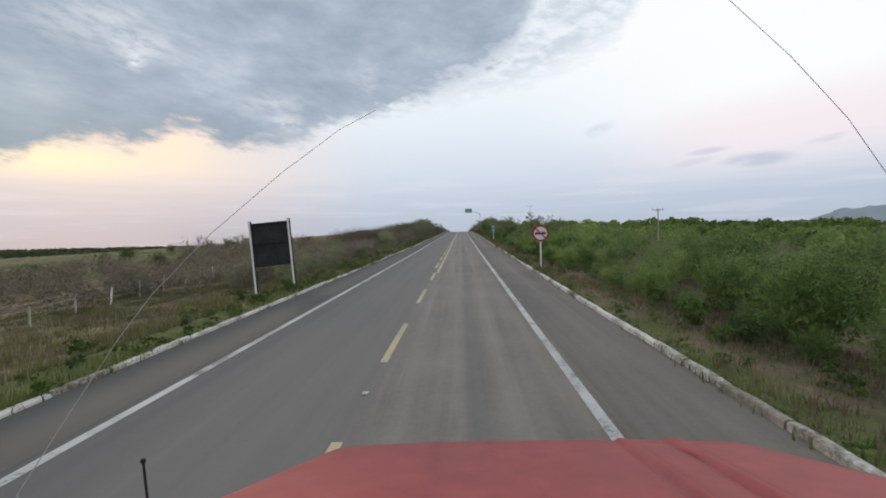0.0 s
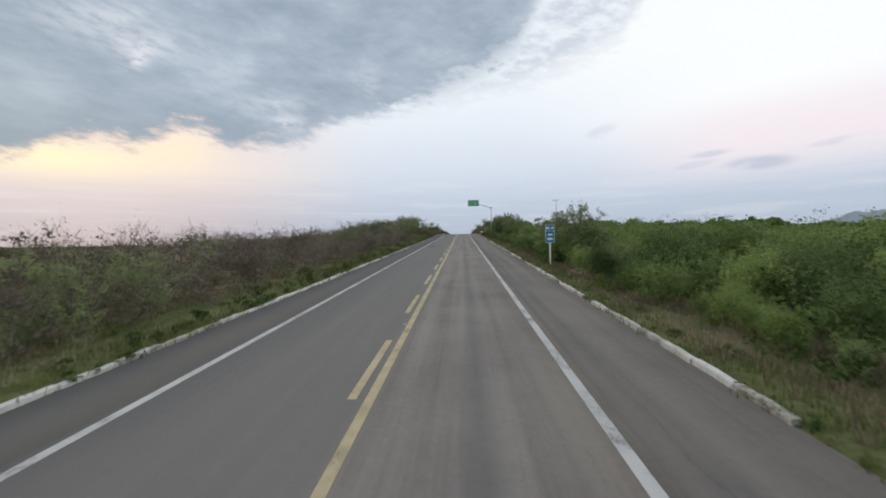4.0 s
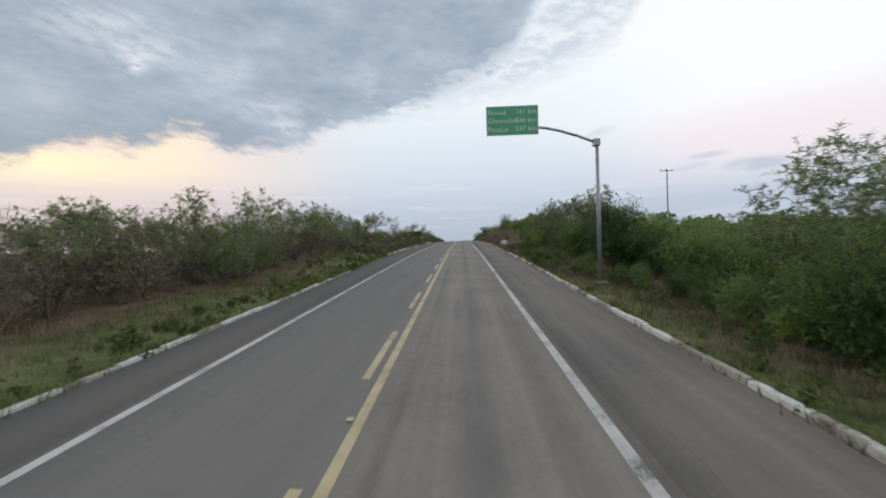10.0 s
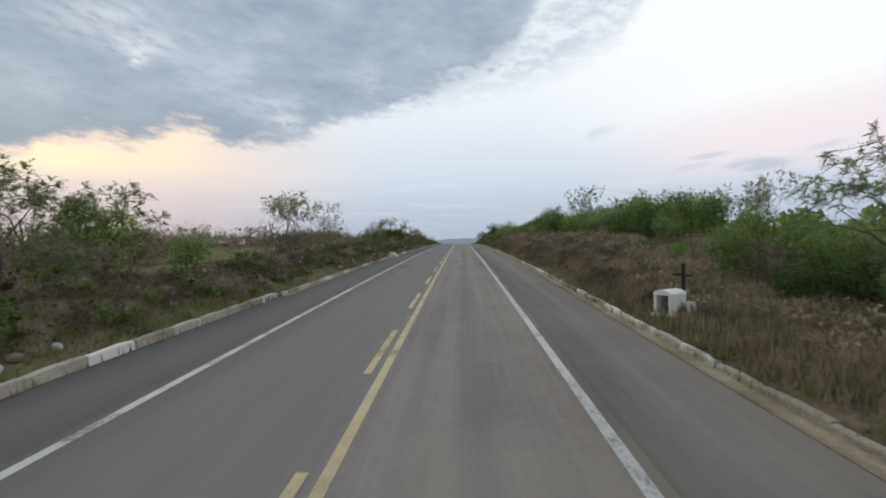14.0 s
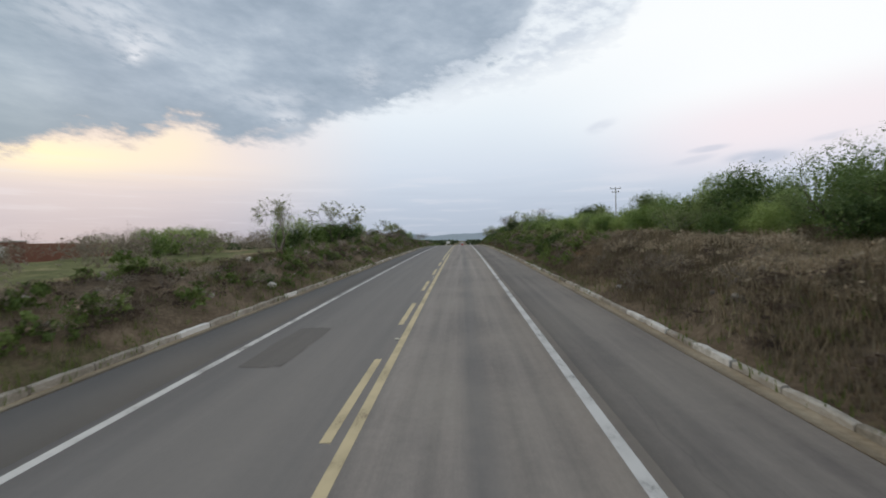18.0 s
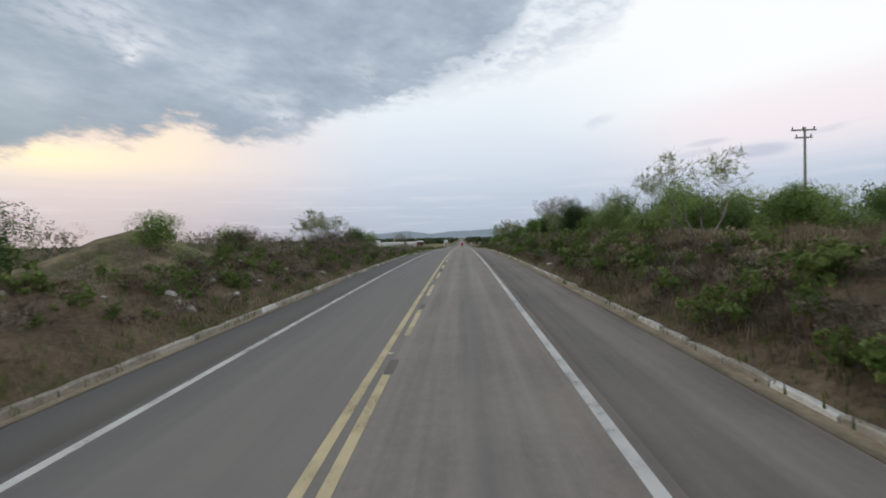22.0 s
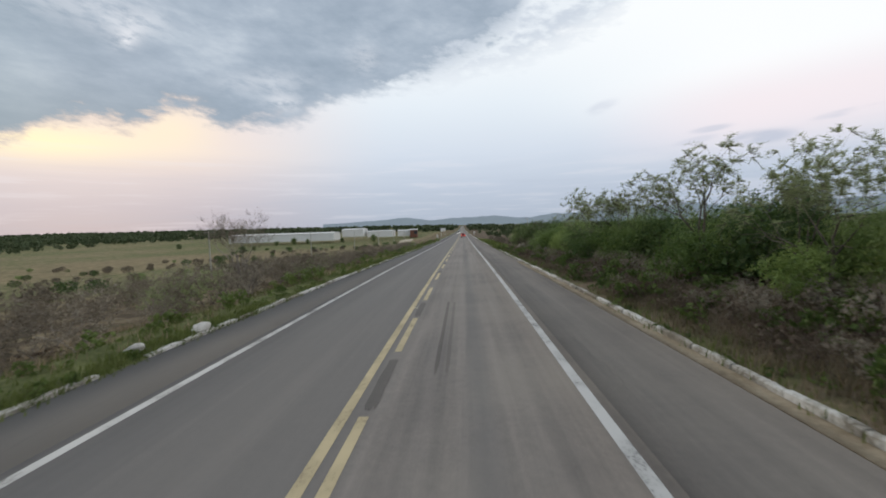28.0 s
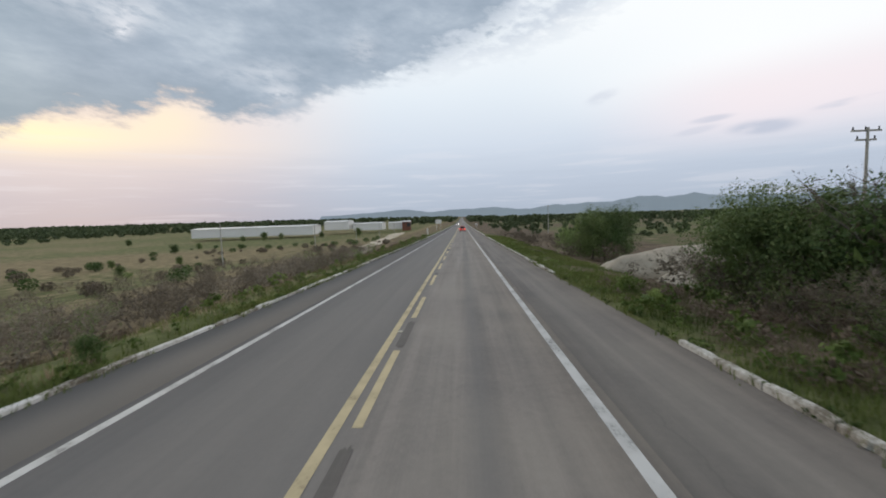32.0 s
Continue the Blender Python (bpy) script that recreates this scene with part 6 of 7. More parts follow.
def dark_board(xl, xr, y, zt, zb):
    s = tagged(new("billboard"), "dark weathered roadside board between two white posts", "billboard")
    xc = (xl + xr) / 2
    g = float(ground_z(xc, y))
    s.matrix_basis = pose(xc + 0.3, y, g, 0, -4.2, 2)
    w = xr - xl
    for sx in (-1, 1):
        gp = float(ground_z(xc + sx * w / 2, y)) - g
        post = part("post", from_bm("post", box_bm(0.085, 0.12, zt - g + 0.12 - gp, (sx * (w / 2 - 0.02), 0, gp), 0.008), WHITE_PAINT), s, "white painted wooden post")
        # a thin dark strip runs up the right side of each post
        part("dark_side_strip", from_bm("dark_side_strip", box_bm(0.03, 0.10, zt - g + 0.1 - gp, (sx * (w / 2 - 0.02) + 0.062, 0.02, gp), 0.006), PANEL_DARK), post, "dark strip along the right side of the post")
    hh = zt - zb
    for i in range(2):
        z0 = zb - g + hh * (0.0, 0.53)[i]
        z1 = zb - g + hh * (0.52, 1.0)[i]
        part("panel", from_bm("panel", box_bm(w - 0.12, 0.02, z1 - z0, (0, 0.02, z0), 0.004), PANEL_DARK), s, "dark sheet panel")
    for z in (0.02, 0.525, 0.97):
        part("rail", from_bm("rail", box_bm(w - 0.1, 0.05, 0.05, (0, -0.02, zb - g + hh * z - 0.025), 0.005), PANEL_DARK), s, "dark cross rail")


LIMEWASH = material("fresh_limewash", [(0.62, 0.61, 0.58), (0.80, 0.80, 0.78), (0.84, 0.84, 0.83)], 2.5, 18, 0.85, 0.3)


def shrine(x, y):
    """A niche that opens towards the road, with a broken block behind it and a cross."""
    g = float(ground_z(x, y))
    s = tagged(new("roadside_shrine"), "small whitewashed niche shrine with a dark wooden cross", "shrine")
    s.matrix_basis = pose(x, y, g - 0.12, 0, 0, -58) @ Matrix.Scale(0.85, 4)
    part("plinth", from_bm("plinth", box_bm(0.72, 1.0, 0.2, (0.0, 0.1, -0.08), 0.04), LIMEWASH), s, "whitewashed plinth")
    for cx in (-0.25, 0.25):
        part("side_wall", from_bm("side_wall", box_bm(0.1, 0.84, 0.66, (cx, 0.1, 0.1), 0.025), LIMEWASH), s, "whitewashed side wall")
    part("back_wall", from_bm("back_wall", box_bm(0.42, 0.1, 0.66, (0, 0.45, 0.1), 0.02), LIMEWASH), s, "whitewashed back wall")
    bm = bmesh.new()
    arc = [(0.31 * math.cos(radians(a)), 0.17 * math.sin(radians(a))) for a in range(0, 181, 15)]
    f = bm.faces.new([bm.verts.new((px, -0.34, 0.74 + pz)) for px, pz in arc])
    e = bmesh.ops.extrude_face_region(bm, geom=[f])
    bmesh.ops.translate(bm, vec=(0, 0.88, 0), verts=[v for v in e["geom"] if isinstance(v, bmesh.types.BMVert)])
    bmesh.ops.recalc_face_normals(bm, faces=bm.faces)
    part("vault", from_bm("vault", bm, LIMEWASH), s, "whitewashed rounded roof")
    bm = box_bm(0.3, 0.5, 0.42, (0.36, 0.5, 0.1), 0.07)
    for v in bm.verts:
        v.co += Vector((noise.noise(v.co * 4), noise.noise(v.co * 4 + Vector((5, 0, 0))), noise.noise(v.co * 4 + Vector((0, 9, 0))))) * 0.08
    part("side_block", from_bm("side_block", bm, LIMEWASH), s, "broken whitewashed block")
    part("niche_floor", from_bm("niche_floor", box_bm(0.38, 0.6, 0.05, (0, 0.1, 0.12), 0.01), CONCRETE), s)
    part("offering", from_bm("offering", box_bm(0.1, 0.1, 0.14, (0.02, -0.1, 0.17), 0.03), SIGN_BLACK), s, "small dark offering pot")
    part("cross_upright", from_bm("cross_upright", box_bm(0.09, 0.09, 1.75, (0.12, 0.68, 0), 0.01), PANEL_DARK), s, "dark wooden upright")
    arm = part("cross_arm", from_bm("cross_arm", box_bm(0.62, 0.06, 0.07, (0, 0, -0.035), 0.01), PANEL_DARK), s, "dark wooden cross arm")
    arm.matrix_basis = pose(0.12, 0.61, 1.36, 0, 6, 52)


dark_board(-8.5, -6.6, 18.6, 3.95, 1.87)
no_overtaking_sign(6.6, 25.3, 3.2)
distance_marker(7.45, 73.1, 5.77)
gantry_sign(7.95, 133.8, 6.5, 2.93, 5.31, 14.17, 12.82, 12.5)
shrine(7.45, 170.9)


# ------------------------------------------------------------------ poles
def utility_pole(x, y, ztop, arms=1, lamp=False):
    g = float(ground_z(x, y))
    s = tagged(new("utility_pole"), "slim grey concrete utility pole with a cross-arm", "pole", "utility poles")
    s.matrix_basis = pose(x, y, g, 0, 0, 0)
    h = ztop - g
    part("shaft", from_bm("shaft", tube_bm((0, 0, -0.3), (0, 0, h), 0.13, 0.075, 8), CONCRETE), s)
    for i in range(arms):
        z = h - 0.25 - 0.6 * i
        arm = part("cross_arm", from_bm("cross_arm", box_bm(1.9 if i == 0 else 1.3, 0.1, 0.11, (0, 0.1, z)), CONCRETE), s, "cross-arm")
        for px in (-0.85, -0.05, 0.8) if i == 0 else (-0.55, 0.55):
            part("insulator", from_bm("insulator", tube_bm((px, 0.1, z + 0.1), (px, 0.1, z + 0.32), 0.05, 0.035, 8), PANEL_DARK), arm, "dark insulator")


for x, y, zt, n in ((33, 65.2, 7.4, 1), (31.3, 173.9, 18.1, 1), (29, 272.2, 19.9, 2), (28.6, 367.7, 16.8, 2), (29, 468, 14.2, 1)):
    utility_pole(x, y, zt, n)
for i in range(6):
    y = 363 + 45 * i
    utility_pole(-41, y, float(ground_z(-41, y)) + 7.6, 1 if i == 0 else 0)


# ------------------------------------------------------------------ fence beyond the shrubs
def build_fence():
    f = tagged(new("fence"), "old wire fence on grey wooden stakes across the field", "fence")
    r = random.Random(5)
    pts = []
    for i in range(13):
        y = 4 + i * 2.6
        x = -15.2 - 0.16 * y + r.uniform(-0.15, 0.15)
        z = float(ground_z(x, y))
        h = r.uniform(0.95, 1.2)
        part("stake", from_bm("stake", tube_bm((x, y, z - 0.2), (x + r.uniform(-0.08, 0.08), y + r.uniform(-0.08, 0.08), z + h), 0.06, 0.045, 6), WHITE_PAINT if i % 5 == 2 else CONCRETE), f)
        pts.append((x, y, z))
    for hz in (0.45, 0.8, 1.1):
        bm = bmesh.new()
        for a, b in zip(pts, pts[1:]):
            tube_bm((a[0], a[1], a[2] + hz), (b[0], b[1], b[2] + hz), 0.006, 0.006, 3, bm)
        part("wire", from_bm("wire", bm, STEEL), f, "rusty wire strand")


build_fence()
build_kerbs()
build_gutters()


# ------------------------------------------------------------------ buildings on the plain
ROOF_WHITE = material("white_sheet_metal", [(0.60, 0.60, 0.60), (0.74, 0.74, 0.74)], 0.2, 3, 0.6, 0.1)
BRICK = material("red_brick", [(0.15, 0.068, 0.048), (0.24, 0.11, 0.078)], 0.5, 6, 0.9, 0.2)
# near-black plates stand in for the shade inside doorways and windows
SHADE = material("painted_opening_shade", [(0.03, 0.03, 0.035), (0.06, 0.06, 0.065)], 1, 5, 0.6, 0)


def shed(x0, x1, y0, y1, z0, wall, ridge, mat, label, bays):
    """A long low shed with a shallow gabled roof, doors and window strips."""
    s = tagged(new("farm_shed"), label, "building")
    cx, cy = (x0 + x1) / 2, (y0 + y1) / 2
    z0 += LEAN * (EYE_X - cx)
    s.matrix_basis = pose(cx, cy, z0)
    w, d = x1 - x0, y1 - y0
    part("wall", from_bm("wall", box_bm(w, d, wall + 3, (0, 0, -3)), mat), s, "white wall")
    e = 0.4
    bm = bmesh.new()
    a = [bm.verts.new(p) for p in ((-w / 2 - e, -d / 2 - e, wall - 0.05), (w / 2 + e, -d / 2 - e, wall - 0.05), (w / 2 + e, 0, ridge), (-w / 2 - e, 0, ridge), (-w / 2 - e, d / 2 + e, wall - 0.05), (w / 2 + e, d / 2 + e, wall - 0.05))]
    for q in ((0, 1, 2, 3), (3, 2, 5, 4), (0, 3, 4), (1, 5, 2)):
        bm.faces.new([a[i] for i in q])
    bmesh.ops.recalc_face_normals(bm, faces=bm.faces)
    part("roof", from_bm("roof", bm, ROOF_WHITE), s, "pale sheet-metal roof")
    for i in range(bays if mat is BRICK else 0):
        px = -w / 2 + w * (i + 0.5) / bays
        part("window", from_bm("window", box_bm(w / bays * 0.5, 0.1, 0.5, (px, -d / 2 - 0.03, wall * 0.62)), SHADE), s, "dark window strip")
    if mat is BRICK:
        part("door", from_bm("door", box_bm(3, 0.1, wall * 0.7, (w * 0.32, -d / 2 - 0.04, 0)), SHADE), s, "dark doorway")


shed(-178, -96, 596, 612, 1.6, 2.7, 3.5, SIGN_WHITE, "long low white farm shed on the far pasture", 10)
shed(-100, -82, 630, 646, 4.6, 3.0, 3.9, SIGN_WHITE, "taller white shed with a pale roof", 3)
shed(-80, -58, 636, 650, 4.2, 2.0, 2.7, SIGN_WHITE, "white farm shed with a pale roof", 3)
shed(-56, -42, 650, 662, 4.6, 2.0, 2.7, SIGN_WHITE, "small white shed behind the pasture", 3)
shed(-44, -38, 642, 648, 3.6, 3.8, 4.6, BRICK, "orange brick house behind the sheds", 2)


def brick_yard(x0, x1, y, top, low):
    """An unroofed red-brick front with pillars, a pale beam, red gate leaves and a white notice."""
    s = tagged(new("brick_building"), "low unrendered red-brick building with a red gate and pale beam", "building")
    s.matrix_basis = pose(x1, y, low)
    h, w = top - low, x1 - x0
    gx0, gx1 = -10.2, -4.7
    part("side_wall", from_bm("side_wall", box_bm(0.2, 9.0, h - 0.15, (-0.1, 4.6, 0)), BRICK), s, "brick side wall")
    for a, b in ((-w, gx0), (gx1, 0.0)):
        part("wall", from_bm("wall", box_bm(b - a, 0.2, h, ((a + b) / 2, 0, 0)), BRICK), s, "red brick wall")
    for px in (gx0, gx1):
        part("pillar", from_bm("pillar", box_bm(0.35, 0.35, h - 0.1, (px, -0.06, 0), 0.02), CONCRETE), s, "pale concrete pillar")
    part("beam", from_bm("beam", box_bm(gx1 - gx0 + 0.3, 0.34, 0.75, ((gx0 + gx1) / 2, -0.05, h - 0.85), 0.02), CONCRETE), s, "pale concrete beam over the gate")
    for i in range(2):
        gate = part("gate_leaf", from_bm("gate_leaf", box_bm(2.5, 0.08, h - 1.1, (gx0 + 1.5 + 2.6 * i, -0.1, 0.1)), RUST_RED), s, "rust-red metal gate leaf")
        for j in range(4):
            part("rib", from_bm("rib", box_bm(0.06, 0.05, h - 1.15, (gx0 + 0.6 + 2.6 * i + 0.6 * j, -0.16, 0.12)), RUST_RED), gate)
    part("notice", from_bm("notice", box_bm(1.5, 0.05, 1.0, (-2.6, -0.15, h - 1.35)), SIGN_WHITE), s, "white notice board")
    part("coping", from_bm("coping", box_bm(w, 0.26, 0.12, (-w / 2, 0, h)), CONCRETE), s, "grey coping")


RUST_RED = material("rust_red_gate", [(0.19, 0.06, 0.042), (0.27, 0.09, 0.06)], 0.8, 8, 0.7, 0.1)
brick_yard(-60, -37.9, 234.3, 11.85, 8.0)
hut = tagged(new("white_hut"), "small whitewashed block hut with rust-stained walls", "hut")
hut.matrix_basis = pose(-40.4, 314, 10.7, 0, 0, 8)
HUT_WALL = material("stained_whitewash", [(0.22, 0.16, 0.12), (0.58, 0.56, 0.53), (0.70, 0.69, 0.67), (0.74, 0.73, 0.72)], 0.7, 8, 0.9, 0.3)
hut_h = 2.5
part("wall", from_bm("wall", box_bm(3.2, 2.6, hut_h + 3.5, (0, 1.3, -3.5), 0.02), HUT_WALL), hut, "stained white wall")
part("roof", from_bm("roof", box_bm(3.5, 2.9, 0.12, (0, 1.3, hut_h), 0.02), CONCRETE), hut, "grey slab roof")
part("doorway", from_bm("doorway", box_bm(0.8, 0.06, 2.0, (0.7, -0.02, 0.3)), SHADE), hut, "dark doorway")


# ------------------------------------------------------------------ far road signs, marker stones
def white_board(x, y, z0, w, h, label):
    g = float(ground_z(x, y))
    s = tagged(new("road_sign"), label, "road sign")
    s.matrix_basis = pose(x, y, g)
    for px in (-w * 0.35, w * 0.35):
        square_post("post", 0.1, z0 - g + h * 0.9, WHITE_PAINT, s, (px, 0.06, 0))
    face_plate("board", shifted(rect(-w / 2, 0, w / 2, h), 0, z0 - g), 0.02, SIGN_WHITE, s, -0.01, "white board")


def dirt_track():
    """A pale track that winds down from the road to the sheds."""
    ys = np.linspace(400, 606, 100)
    u = (ys - 400) / 206
    cx = np.interp(ys, [400, 412, 425, 440, 455, 475, 500, 540, 606], [-13, -17, -21, -22.5, -23.5, -27, -30, -33.5, -42])
    cx = np.convolve(np.pad(cx, 6, 'edge'), np.ones(13) / 13, 'valid')
    w = 2.0 + 3.2 * u
    rows = [np.stack([cx + k * w, ys, ground_z(cx + k * w, ys) + 0.12 - 0.08 * abs(k)], -1) for k in (-1, -0.4, 0.4, 1)]
    v = np.stack(rows, 1)
    n, c = v.shape[:2]
    idx = np.arange(n * c).reshape(n, c)
    q = np.stack([idx[:-1, :-1], idx[:-1, 1:], idx[1:, 1:], idx[1:, :-1]], -1).reshape(-1, 4)
    tagged(new("dirt_track", fast_mesh("dirt_track", v.reshape(-1, 3), q, TRACK)), "pale sandy track winding over the pasture", "track", kind="structure")


TRACK = material("pale_sandy_soil", [(0.34, 0.29, 0.22), (0.50, 0.44, 0.35), (0.60, 0.54, 0.45)], 0.3, 4, 0.95, 0.3, local=False)
dirt_track()
white_board(-10.5, 545, float(road_z(545)) + 2.4, 3.0, 2.0, "pale rectangular road sign on two posts")
white_board(8.0, 520, float(road_z(520)) + 1.2, 0.7, 0.9, "small white marker sign beside the road")
white_board(-8.0, 450, float(road_z(450)) + 0.6, 0.4, 0.9, "slim white marker post beside the road")


# ------------------------------------------------------------------ rock, rubble and litter
def stone_mesh(seed, mat, sub=2, rough=0.25):
    bm = bmesh.new()
    bmesh.ops.create_icosphere(bm, subdivisions=sub, radius=1.0)
    off = Vector((seed * 7.3, seed * 1.7, 3.1))
    for v in bm.verts:
        v.co *= 1 + rough * noise.noise(v.co * 1.3 + off) + rough * 0.5 * noise.noise(v.co * 3.1 + off)
    return from_bm("stone", bm, mat, sub > 2)


WHALEBACK = material("pale_granite", [(0.30, 0.265, 0.21), (0.38, 0.34, 0.275), (0.46, 0.42, 0.345)], 0.25, 3, 0.95, 0.6, local=False)
rock = tagged(new("granite_rock", stone_mesh(3, WHALEBACK, 5, 0.22)), "pale rounded granite outcrop among dry shrubs", "rock")
rock.matrix_basis = pose(17.0, 366, float(ground_z(17, 366)) - 0.6, 0, 4, 12) @ Matrix.Diagonal((7.4, 3.8, 2.5, 1))
rock = tagged(new("granite_rock", stone_mesh(5, WHALEBACK, 4, 0.22)), "low pale granite boulder among dry shrubs", "rock")
rock.matrix_basis = pose(13.0, 361, float(ground_z(13, 361)) - 0.2, 0, 0, 40) @ Matrix.Diagonal((2.2, 1.2, 0.8, 1))
STONES = [stone_mesh(10 + i, STONE, 2, 0.3) for i in range(5)]
PALE = material("pale_limed_stone", [(0.35, 0.33, 0.30), (0.5, 0.48, 0.45), (0.62, 0.6, 0.57)], 3, 18, 0.95, 0.5, vary=0.2)
PALES = [stone_mesh(30 + i, PALE, 2, 0.3) for i in range(3)]
rs = np.random.RandomState(12)
for i in range(240):
    y = rs.uniform(148, 178) if i < 60 else rs.uniform(178, 300)
    d = rs.uniform(0.5, 3.4)
    side = -1 if i % 4 else 1
    x = float(kerb_r(y) + d) if side > 0 else float(kerb_l(y) - d)
    sc = rs.uniform(0.04, 0.17)
    pale = rs.rand() < 0.3 and side < 0
    st = tagged(new("stone", PALES[rs.randint(3)] if pale else STONES[rs.randint(5)]), "pale limewashed broken stone on the bank" if pale else "brown field stone lying on the bank", "stone", "stones on the bank")
    st.matrix_basis = pose(x, y, float(ground_z(x, y)) + sc * 0.25, rs.uniform(0, 360), rs.uniform(0, 40), rs.uniform(0, 360)) @ Matrix.Diagonal((sc * 1.3, sc, sc * 0.8, 1))
for x, y, sc in ((-5.9, 203.4, 0.58), (-6.1, 202.2, 0.2), (-5.7, 308.5, 0.26), (-5.9, 306.5, 0.2), (7.3, 214.5, 0.13), (7.0, 263.9, 0.2), (8.8, 306, 0.12)):
    st = tagged(new("stone", PALES[int(y) % 3]), "pale limewashed block lying beside the kerb", "stone", "stones on the bank")
    st.matrix_basis = pose(x, y, float(ground_z(x, y)) + sc * 0.2, 10, 15, y * 37 % 360) @ Matrix.Diagonal((sc * 1.3, sc * 0.8, sc * 0.6, 1))


# ------------------------------------------------------------------ cars ahead
CAR_RED = material("red_car_paint", [(0.33, 0.03, 0.03), (0.42, 0.045, 0.04)], 1, 10, 0.35, 0, 0.5)
CAR_WHITE = material("white_car_paint", [(0.6, 0.6, 0.6), (0.7, 0.7, 0.7)], 1, 10, 0.35, 0, 0.5)
GLASS = material("dark_car_glass", [(0.015, 0.018, 0.022), (0.025, 0.03, 0.035)], 1, 5, 0.12, 0, 0.6)
RUBBER = material("tyre_rubber", [(0.015, 0.015, 0.015), (0.03, 0.03, 0.03)], 3, 20, 0.9, 0.2)


def lamp_material(name, colour, power):
    m = bpy.data.materials.new(name)
    m.use_nodes = True
    k = Nodes(m.node_tree)
    e = k.add("ShaderNodeEmission")
    e.inputs[0].default_value, e.inputs[1].default_value = (*colour, 1), power
    k.put(k.add("ShaderNodeOutputMaterial").inputs[0], e.outputs[0])
    return m


TAIL = lamp_material("lit_tail_lamp", (1.0, 0.08, 0.05), 3.0)
HEAD = lamp_material("lit_head_lamp", (1.0, 0.95, 0.85), 14.0)


def hatchback(x, y, turn, paint, label):
    """A small van-like car: shaped body, glasshouse, wheels and lamps; its back towards -y."""
    c = tagged(new("car"), label, "car")
    c.matrix_basis = pose(x, y, float(road_z(y)), math.degrees(math.atan(float(road_z(y + 1) - road_z(y - 1)) / 2)) * (1 if turn == 0 else -1), 0, turn)
    side = [(-2.0, 0.35), (-2.05, 0.75), (-1.98, 1.0), (-1.7, 1.05), (0.7, 1.02), (1.75, 0.85), (2.0, 0.6), (1.98, 0.35)]

    def hull(name, prof, w0, w1, mat, lab=""):
        bm = bmesh.new()
        zs = [p[1] for p in prof]
        lo, hi = min(zs), max(zs)
        rings = []
        for s in (-1, 1):
            rings.append([bm.verts.new((s * (w0 + (w1 - w0) * (pz - lo) / (hi - lo)), py, pz)) for py, pz in prof])
        n = len(prof)
        for i in range(n):
            j = (i + 1) % n
            bm.faces.new((rings[0][i], rings[0][j], rings[1][j], rings[1][i]))
        bm.faces.new(rings[0])
        bm.faces.new(list(reversed(rings[1])))
        bmesh.ops.recalc_face_normals(bm, faces=bm.faces)
        bmesh.ops.bevel(bm, geom=list(bm.edges), offset=0.05, segments=2, affect="EDGES")
        return part(name, from_bm(name, bm, mat, True), c, lab)

    body = hull("body", side, 0.86, 0.82, paint, "painted body")
    hull("glasshouse", [(-1.92, 1.0), (-1.75, 1.5), (-1.5, 1.62), (0.1, 1.62), (0.95, 1.0)], 0.8, 0.62, GLASS, "dark windows")
    hull("roof", [(-1.78, 1.52), (-1.6, 1.68), (0.05, 1.68), (0.25, 1.55)], 0.68, 0.6, paint)
    for sx in (-1, 1):
        for py in (-1.25, 1.25):
            wheel = part("wheel", from_bm("wheel", tube_bm((sx * 0.66, py, 0.32), (sx * 0.88, py, 0.32), 0.32, 0.32, 20), RUBBER), c, "black tyre")
            part("rim", from_bm("rim", tube_bm((sx * 0.80, py, 0.32), (sx * 0.89, py, 0.32), 0.2, 0.18, 14), STEEL), wheel, "grey rim")
        part("tail_lamp", from_bm("tail_lamp", box_bm(0.2, 0.06, 0.26, (sx * 0.7, -2.06, 0.72), 0.02), TAIL), c, "lit red tail lamp")
        part("head_lamp", from_bm("head_lamp", box_bm(0.28, 0.08, 0.16, (sx * 0.62, 1.96, 0.62), 0.02), HEAD), c, "lit white head lamp")
    part("rear_bumper", from_bm("rear_bumper", box_bm(1.6, 0.14, 0.22, (0, -2.06, 0.36), 0.04), paint), c)
    part("rear_plate", from_bm("rear_plate", box_bm(0.42, 0.02, 0.13, (0, -2.085, 0.78)), SIGN_WHITE), c, "pale plate")


hatchback(1.75, 462, 0, CAR_RED, "small red van-like car with lit tail lamps on the road")
hatchback(-1.7, 640, 180, CAR_WHITE, "white oncoming car with lit headlamps")


# ------------------------------------------------------------------ the red lorry's front, standing where the drive begins
LORRY_RED = material("faded_red_lorry_paint", [(0.27, 0.034, 0.032), (0.35, 0.050, 0.046), (0.41, 0.078, 0.07)], 0.9, 7, 0.42, 0.06, 0.45, local=False)
BLACK_STEEL = material("black_steel", [(0.015, 0.015, 0.016), (0.035, 0.035, 0.036)], 2, 20, 0.6, 0.1)


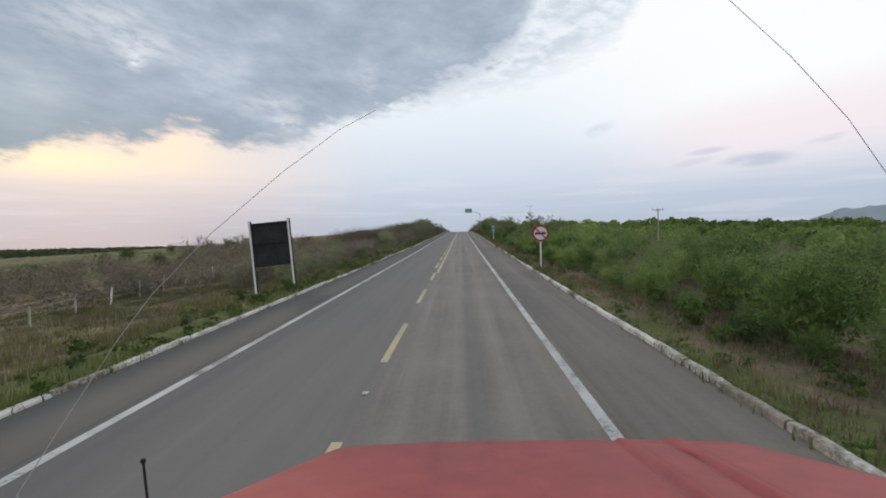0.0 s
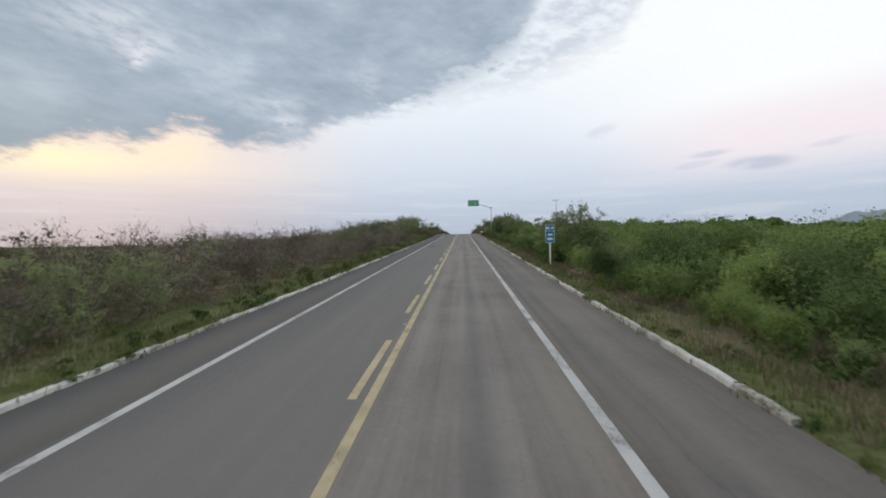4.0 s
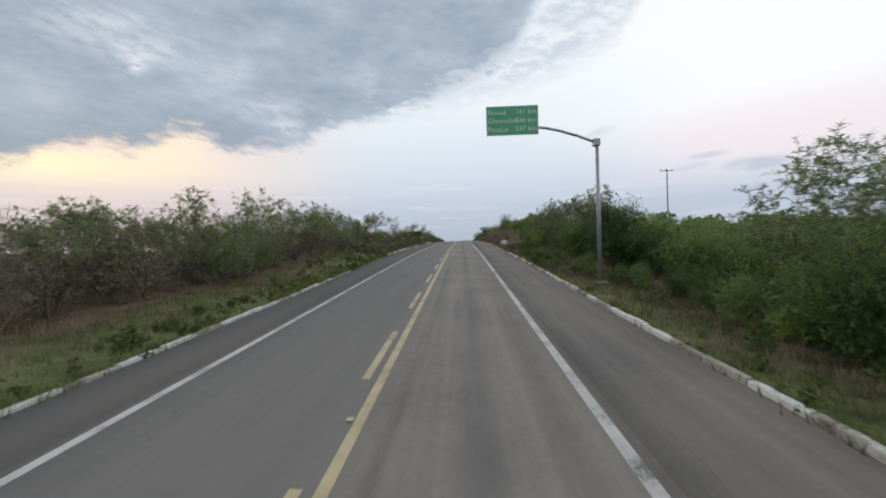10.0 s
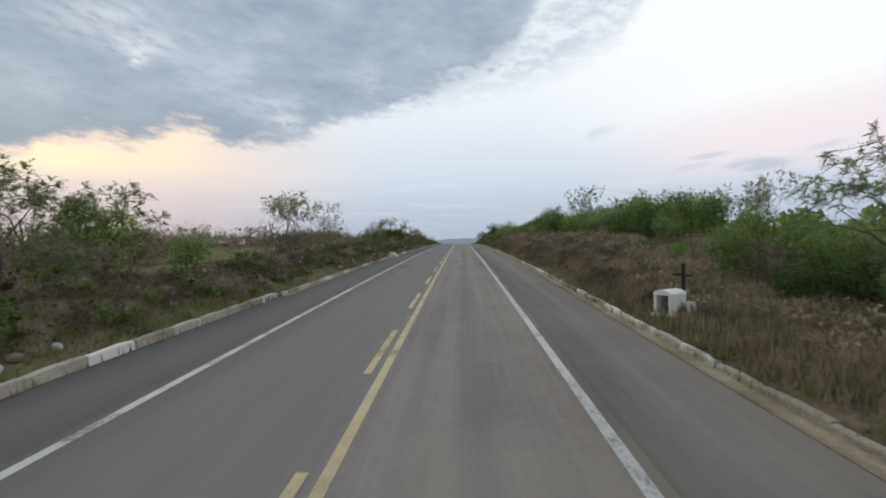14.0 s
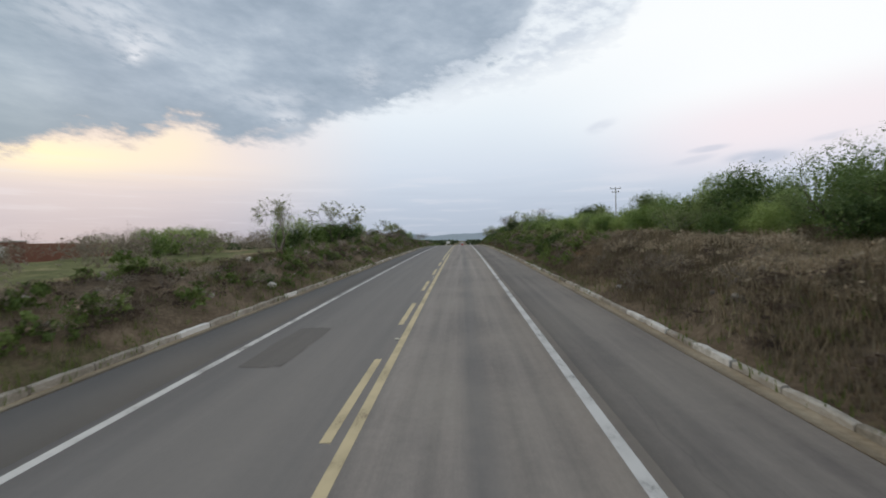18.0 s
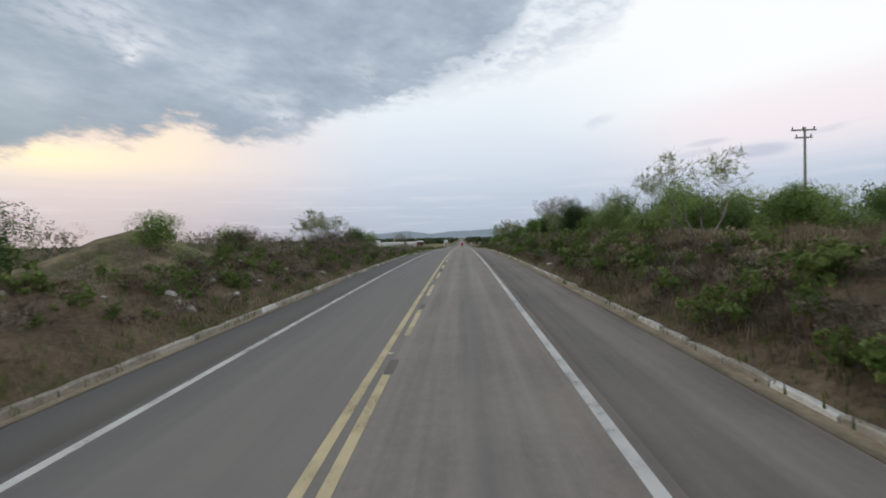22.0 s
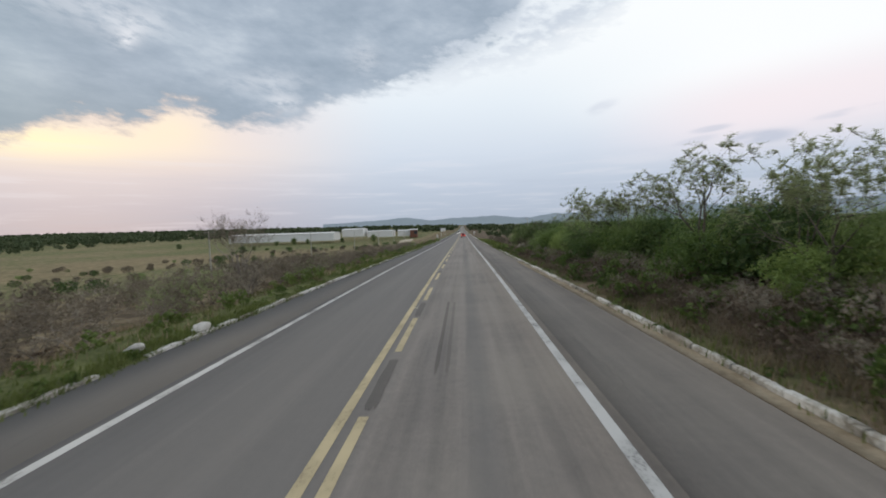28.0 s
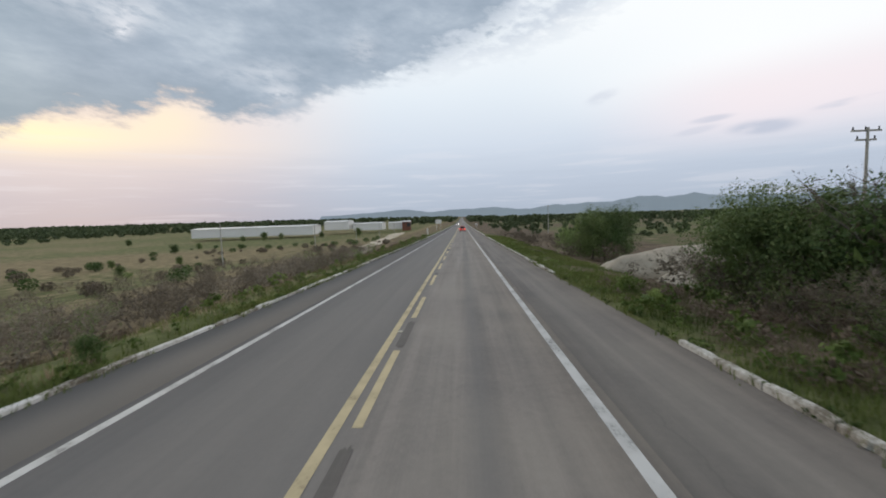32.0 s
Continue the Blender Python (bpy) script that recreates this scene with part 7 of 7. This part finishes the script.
def build_lorry():
    x0 = 1.95
    base = float(road_z(1.0))
    s = tagged(new("lorry"), "faded red bonneted lorry front with dusty paint", "lorry")
    s.matrix_basis = pose(x0, 0, base)
    lift = -base
    nx, ny = 150, 24
    ys, us = np.linspace(0.75, 2.1, ny), np.linspace(-1, 1, nx)
    v = []
    for y in ys:
        f = (y - 0.75) / 1.35
        for u in us:
            half = 0.93 + 0.50 * (1 - f) if u < 0 else 1.0 + 0.56 * (1 - f)
            z = 2.00 - 0.315 * f + 0.012 * u - 0.02 * abs(u) ** 3 - 0.05 * max(0.0, abs(u) - 0.96) / 0.04 - 0.03 * max(0.0, f - 0.9) / 0.1
            px = u * half
            for c, a, w in ((-0.46, 0.010, 0.02), (-0.44, -0.008, 0.012), (-0.20, 0.007, 0.018), (0.46, -0.022, 0.016), (0.49, 0.010, 0.02), (0.70, -0.028, 0.018), (0.735, 0.012, 0.025)):
                z += a * math.exp(-((px - c * (1.0 - 0.10 * (1 - f))) / w) ** 2)
            v.append((px, y, z + lift))
    idx = np.arange(nx * ny).reshape(ny, nx)
    q = np.stack([idx[:-1, :-1], idx[:-1, 1:], idx[1:, 1:], idx[1:, :-1]], -1).reshape(-1, 4)
    me = fast_mesh("bonnet", v, q, LORRY_RED)
    me.polygons.foreach_set("use_smooth", [True] * len(me.polygons))
    part("bonnet", me, s, "faded red ribbed bonnet")
    part("front_panel", from_bm("front_panel", box_bm(1.72, 0.1, 0.80, (0, 2.0, 0.80 + lift), 0.04), LORRY_RED), s, "red front panel")
    grille = part("grille", from_bm("grille", box_bm(1.2, 0.06, 0.6, (0, 2.07, 0.95 + lift), 0.02), BLACK_STEEL), s, "black grille")
    for i in range(6):
        part("slat", from_bm("slat", box_bm(1.14, 0.03, 0.035, (0, 2.105, 0.99 + 0.09 * i + lift), 0.006), STEEL), grille)
    part("bumper", from_bm("bumper", box_bm(2.4, 0.22, 0.3, (0, 2.2, 0.45 + lift), 0.05), BLACK_STEEL), s, "black steel bumper")
    for sx in (-1, 1):
        part("side_panel", from_bm("side_panel", box_bm(0.05, 1.2, 0.62, (sx * 0.88, 1.36, 1.0 + lift), 0.02), LORRY_RED), s, "red bonnet side")
        part("fender", from_bm("fender", box_bm(0.75, 1.25, 0.12, (sx * 1.29, 1.4, 1.16 + lift), 0.05), LORRY_RED), s, "red mudguard")
        part("head_lamp", from_bm("head_lamp", tube_bm((sx * 0.76, 2.04, 1.2 + lift), (sx * 0.76, 2.12, 1.2 + lift), 0.13, 0.13, 20), SIGN_WHITE), s, "round unlit head lamp")
        wheel = part("wheel", from_bm("wheel", tube_bm((sx * 0.98, 1.4, 0.5 + lift), (sx * 1.26, 1.4, 0.5 + lift), 0.5, 0.5, 28), RUBBER), s, "black tyre")
        part("rim", from_bm("rim", tube_bm((sx * 1.1, 1.4, 0.5 + lift), (sx * 1.275, 1.4, 0.5 + lift), 0.28, 0.25, 20), STEEL), wheel, "grey rim")
        part("chassis_rail", from_bm("chassis_rail", box_bm(0.1, 2.2, 0.2, (sx * 0.42, 1.1, 0.62 + lift), 0.01), BLACK_STEEL), s, "black chassis rail")
    part("axle", from_bm("axle", tube_bm((-1.0, 1.4, 0.5 + lift), (1.0, 1.4, 0.5 + lift), 0.07, 0.07, 12), BLACK_STEEL), s, "black front axle")
    tip = Vector(STUB) - Vector((x0, 0, -lift))
    foot = Vector((tip.x + 0.07, tip.y - 0.02, 1.26 + lift))
    stub = part("aerial", from_bm("aerial", tube_bm(foot, tip, 0.006, 0.0045, 8), BLACK_STEEL), s, "short black aerial")
    part("aerial_tip", from_bm("aerial_tip", tube_bm(tip - Vector((0, 0, 0.008)), tip + Vector((0, 0, 0.008)), 0.009, 0.008, 10), BLACK_STEEL), stub)

    def whip(points):
        bm = bmesh.new()
        for a, b in zip(points, points[1:]):
            tube_bm((a[0] - x0, a[1], a[2] + lift), (b[0] - x0, b[1], b[2] + lift), 0.0017, 0.0016, 6, bm)
        part("whip_aerial", from_bm("whip_aerial", bm, STEEL), s, "long thin bent whip aerial")

    whip(WHIP_LEFT)
    whip(WHIP_RIGHT)


def sight(px, py, depth):
    """A place seen at the start, by its slopes from the eye and its distance ahead."""
    m = pose(EYE_X, 0, float(road_z(0)) + EYE_H, 90 + PITCH0, ROLL0, YAW0)
    return tuple(m @ Vector((px * depth, py * depth, -depth)))


STUB = sight(-0.752, -0.53, 1.5)
WHIP_LEFT = [(0.62, 1.35, 1.28)] + [sight(*p) for p in ((-1.07, -0.62, 1.3), (-0.98, -0.48, 1.4), (-0.898, -0.353, 1.5), (-0.81, -0.22, 1.6), (-0.728, -0.112, 1.7), (-0.579, 0.041, 1.9), (-0.402, 0.193, 2.15), (-0.26, 0.299, 2.4), (-0.169, 0.348, 2.55))]
WHIP_RIGHT = [(3.40, 1.35, 1.28), (3.72, 1.4, 2.2)] + [sight(*p) for p in ((1.16, 0.13, 1.7), (1.11, 0.193, 1.72), (1.014, 0.33, 1.8), (0.94, 0.41, 1.85), (0.872, 0.483, 1.9), (0.717, 0.625, 2.0), (0.6, 0.72, 2.1))]
build_lorry()
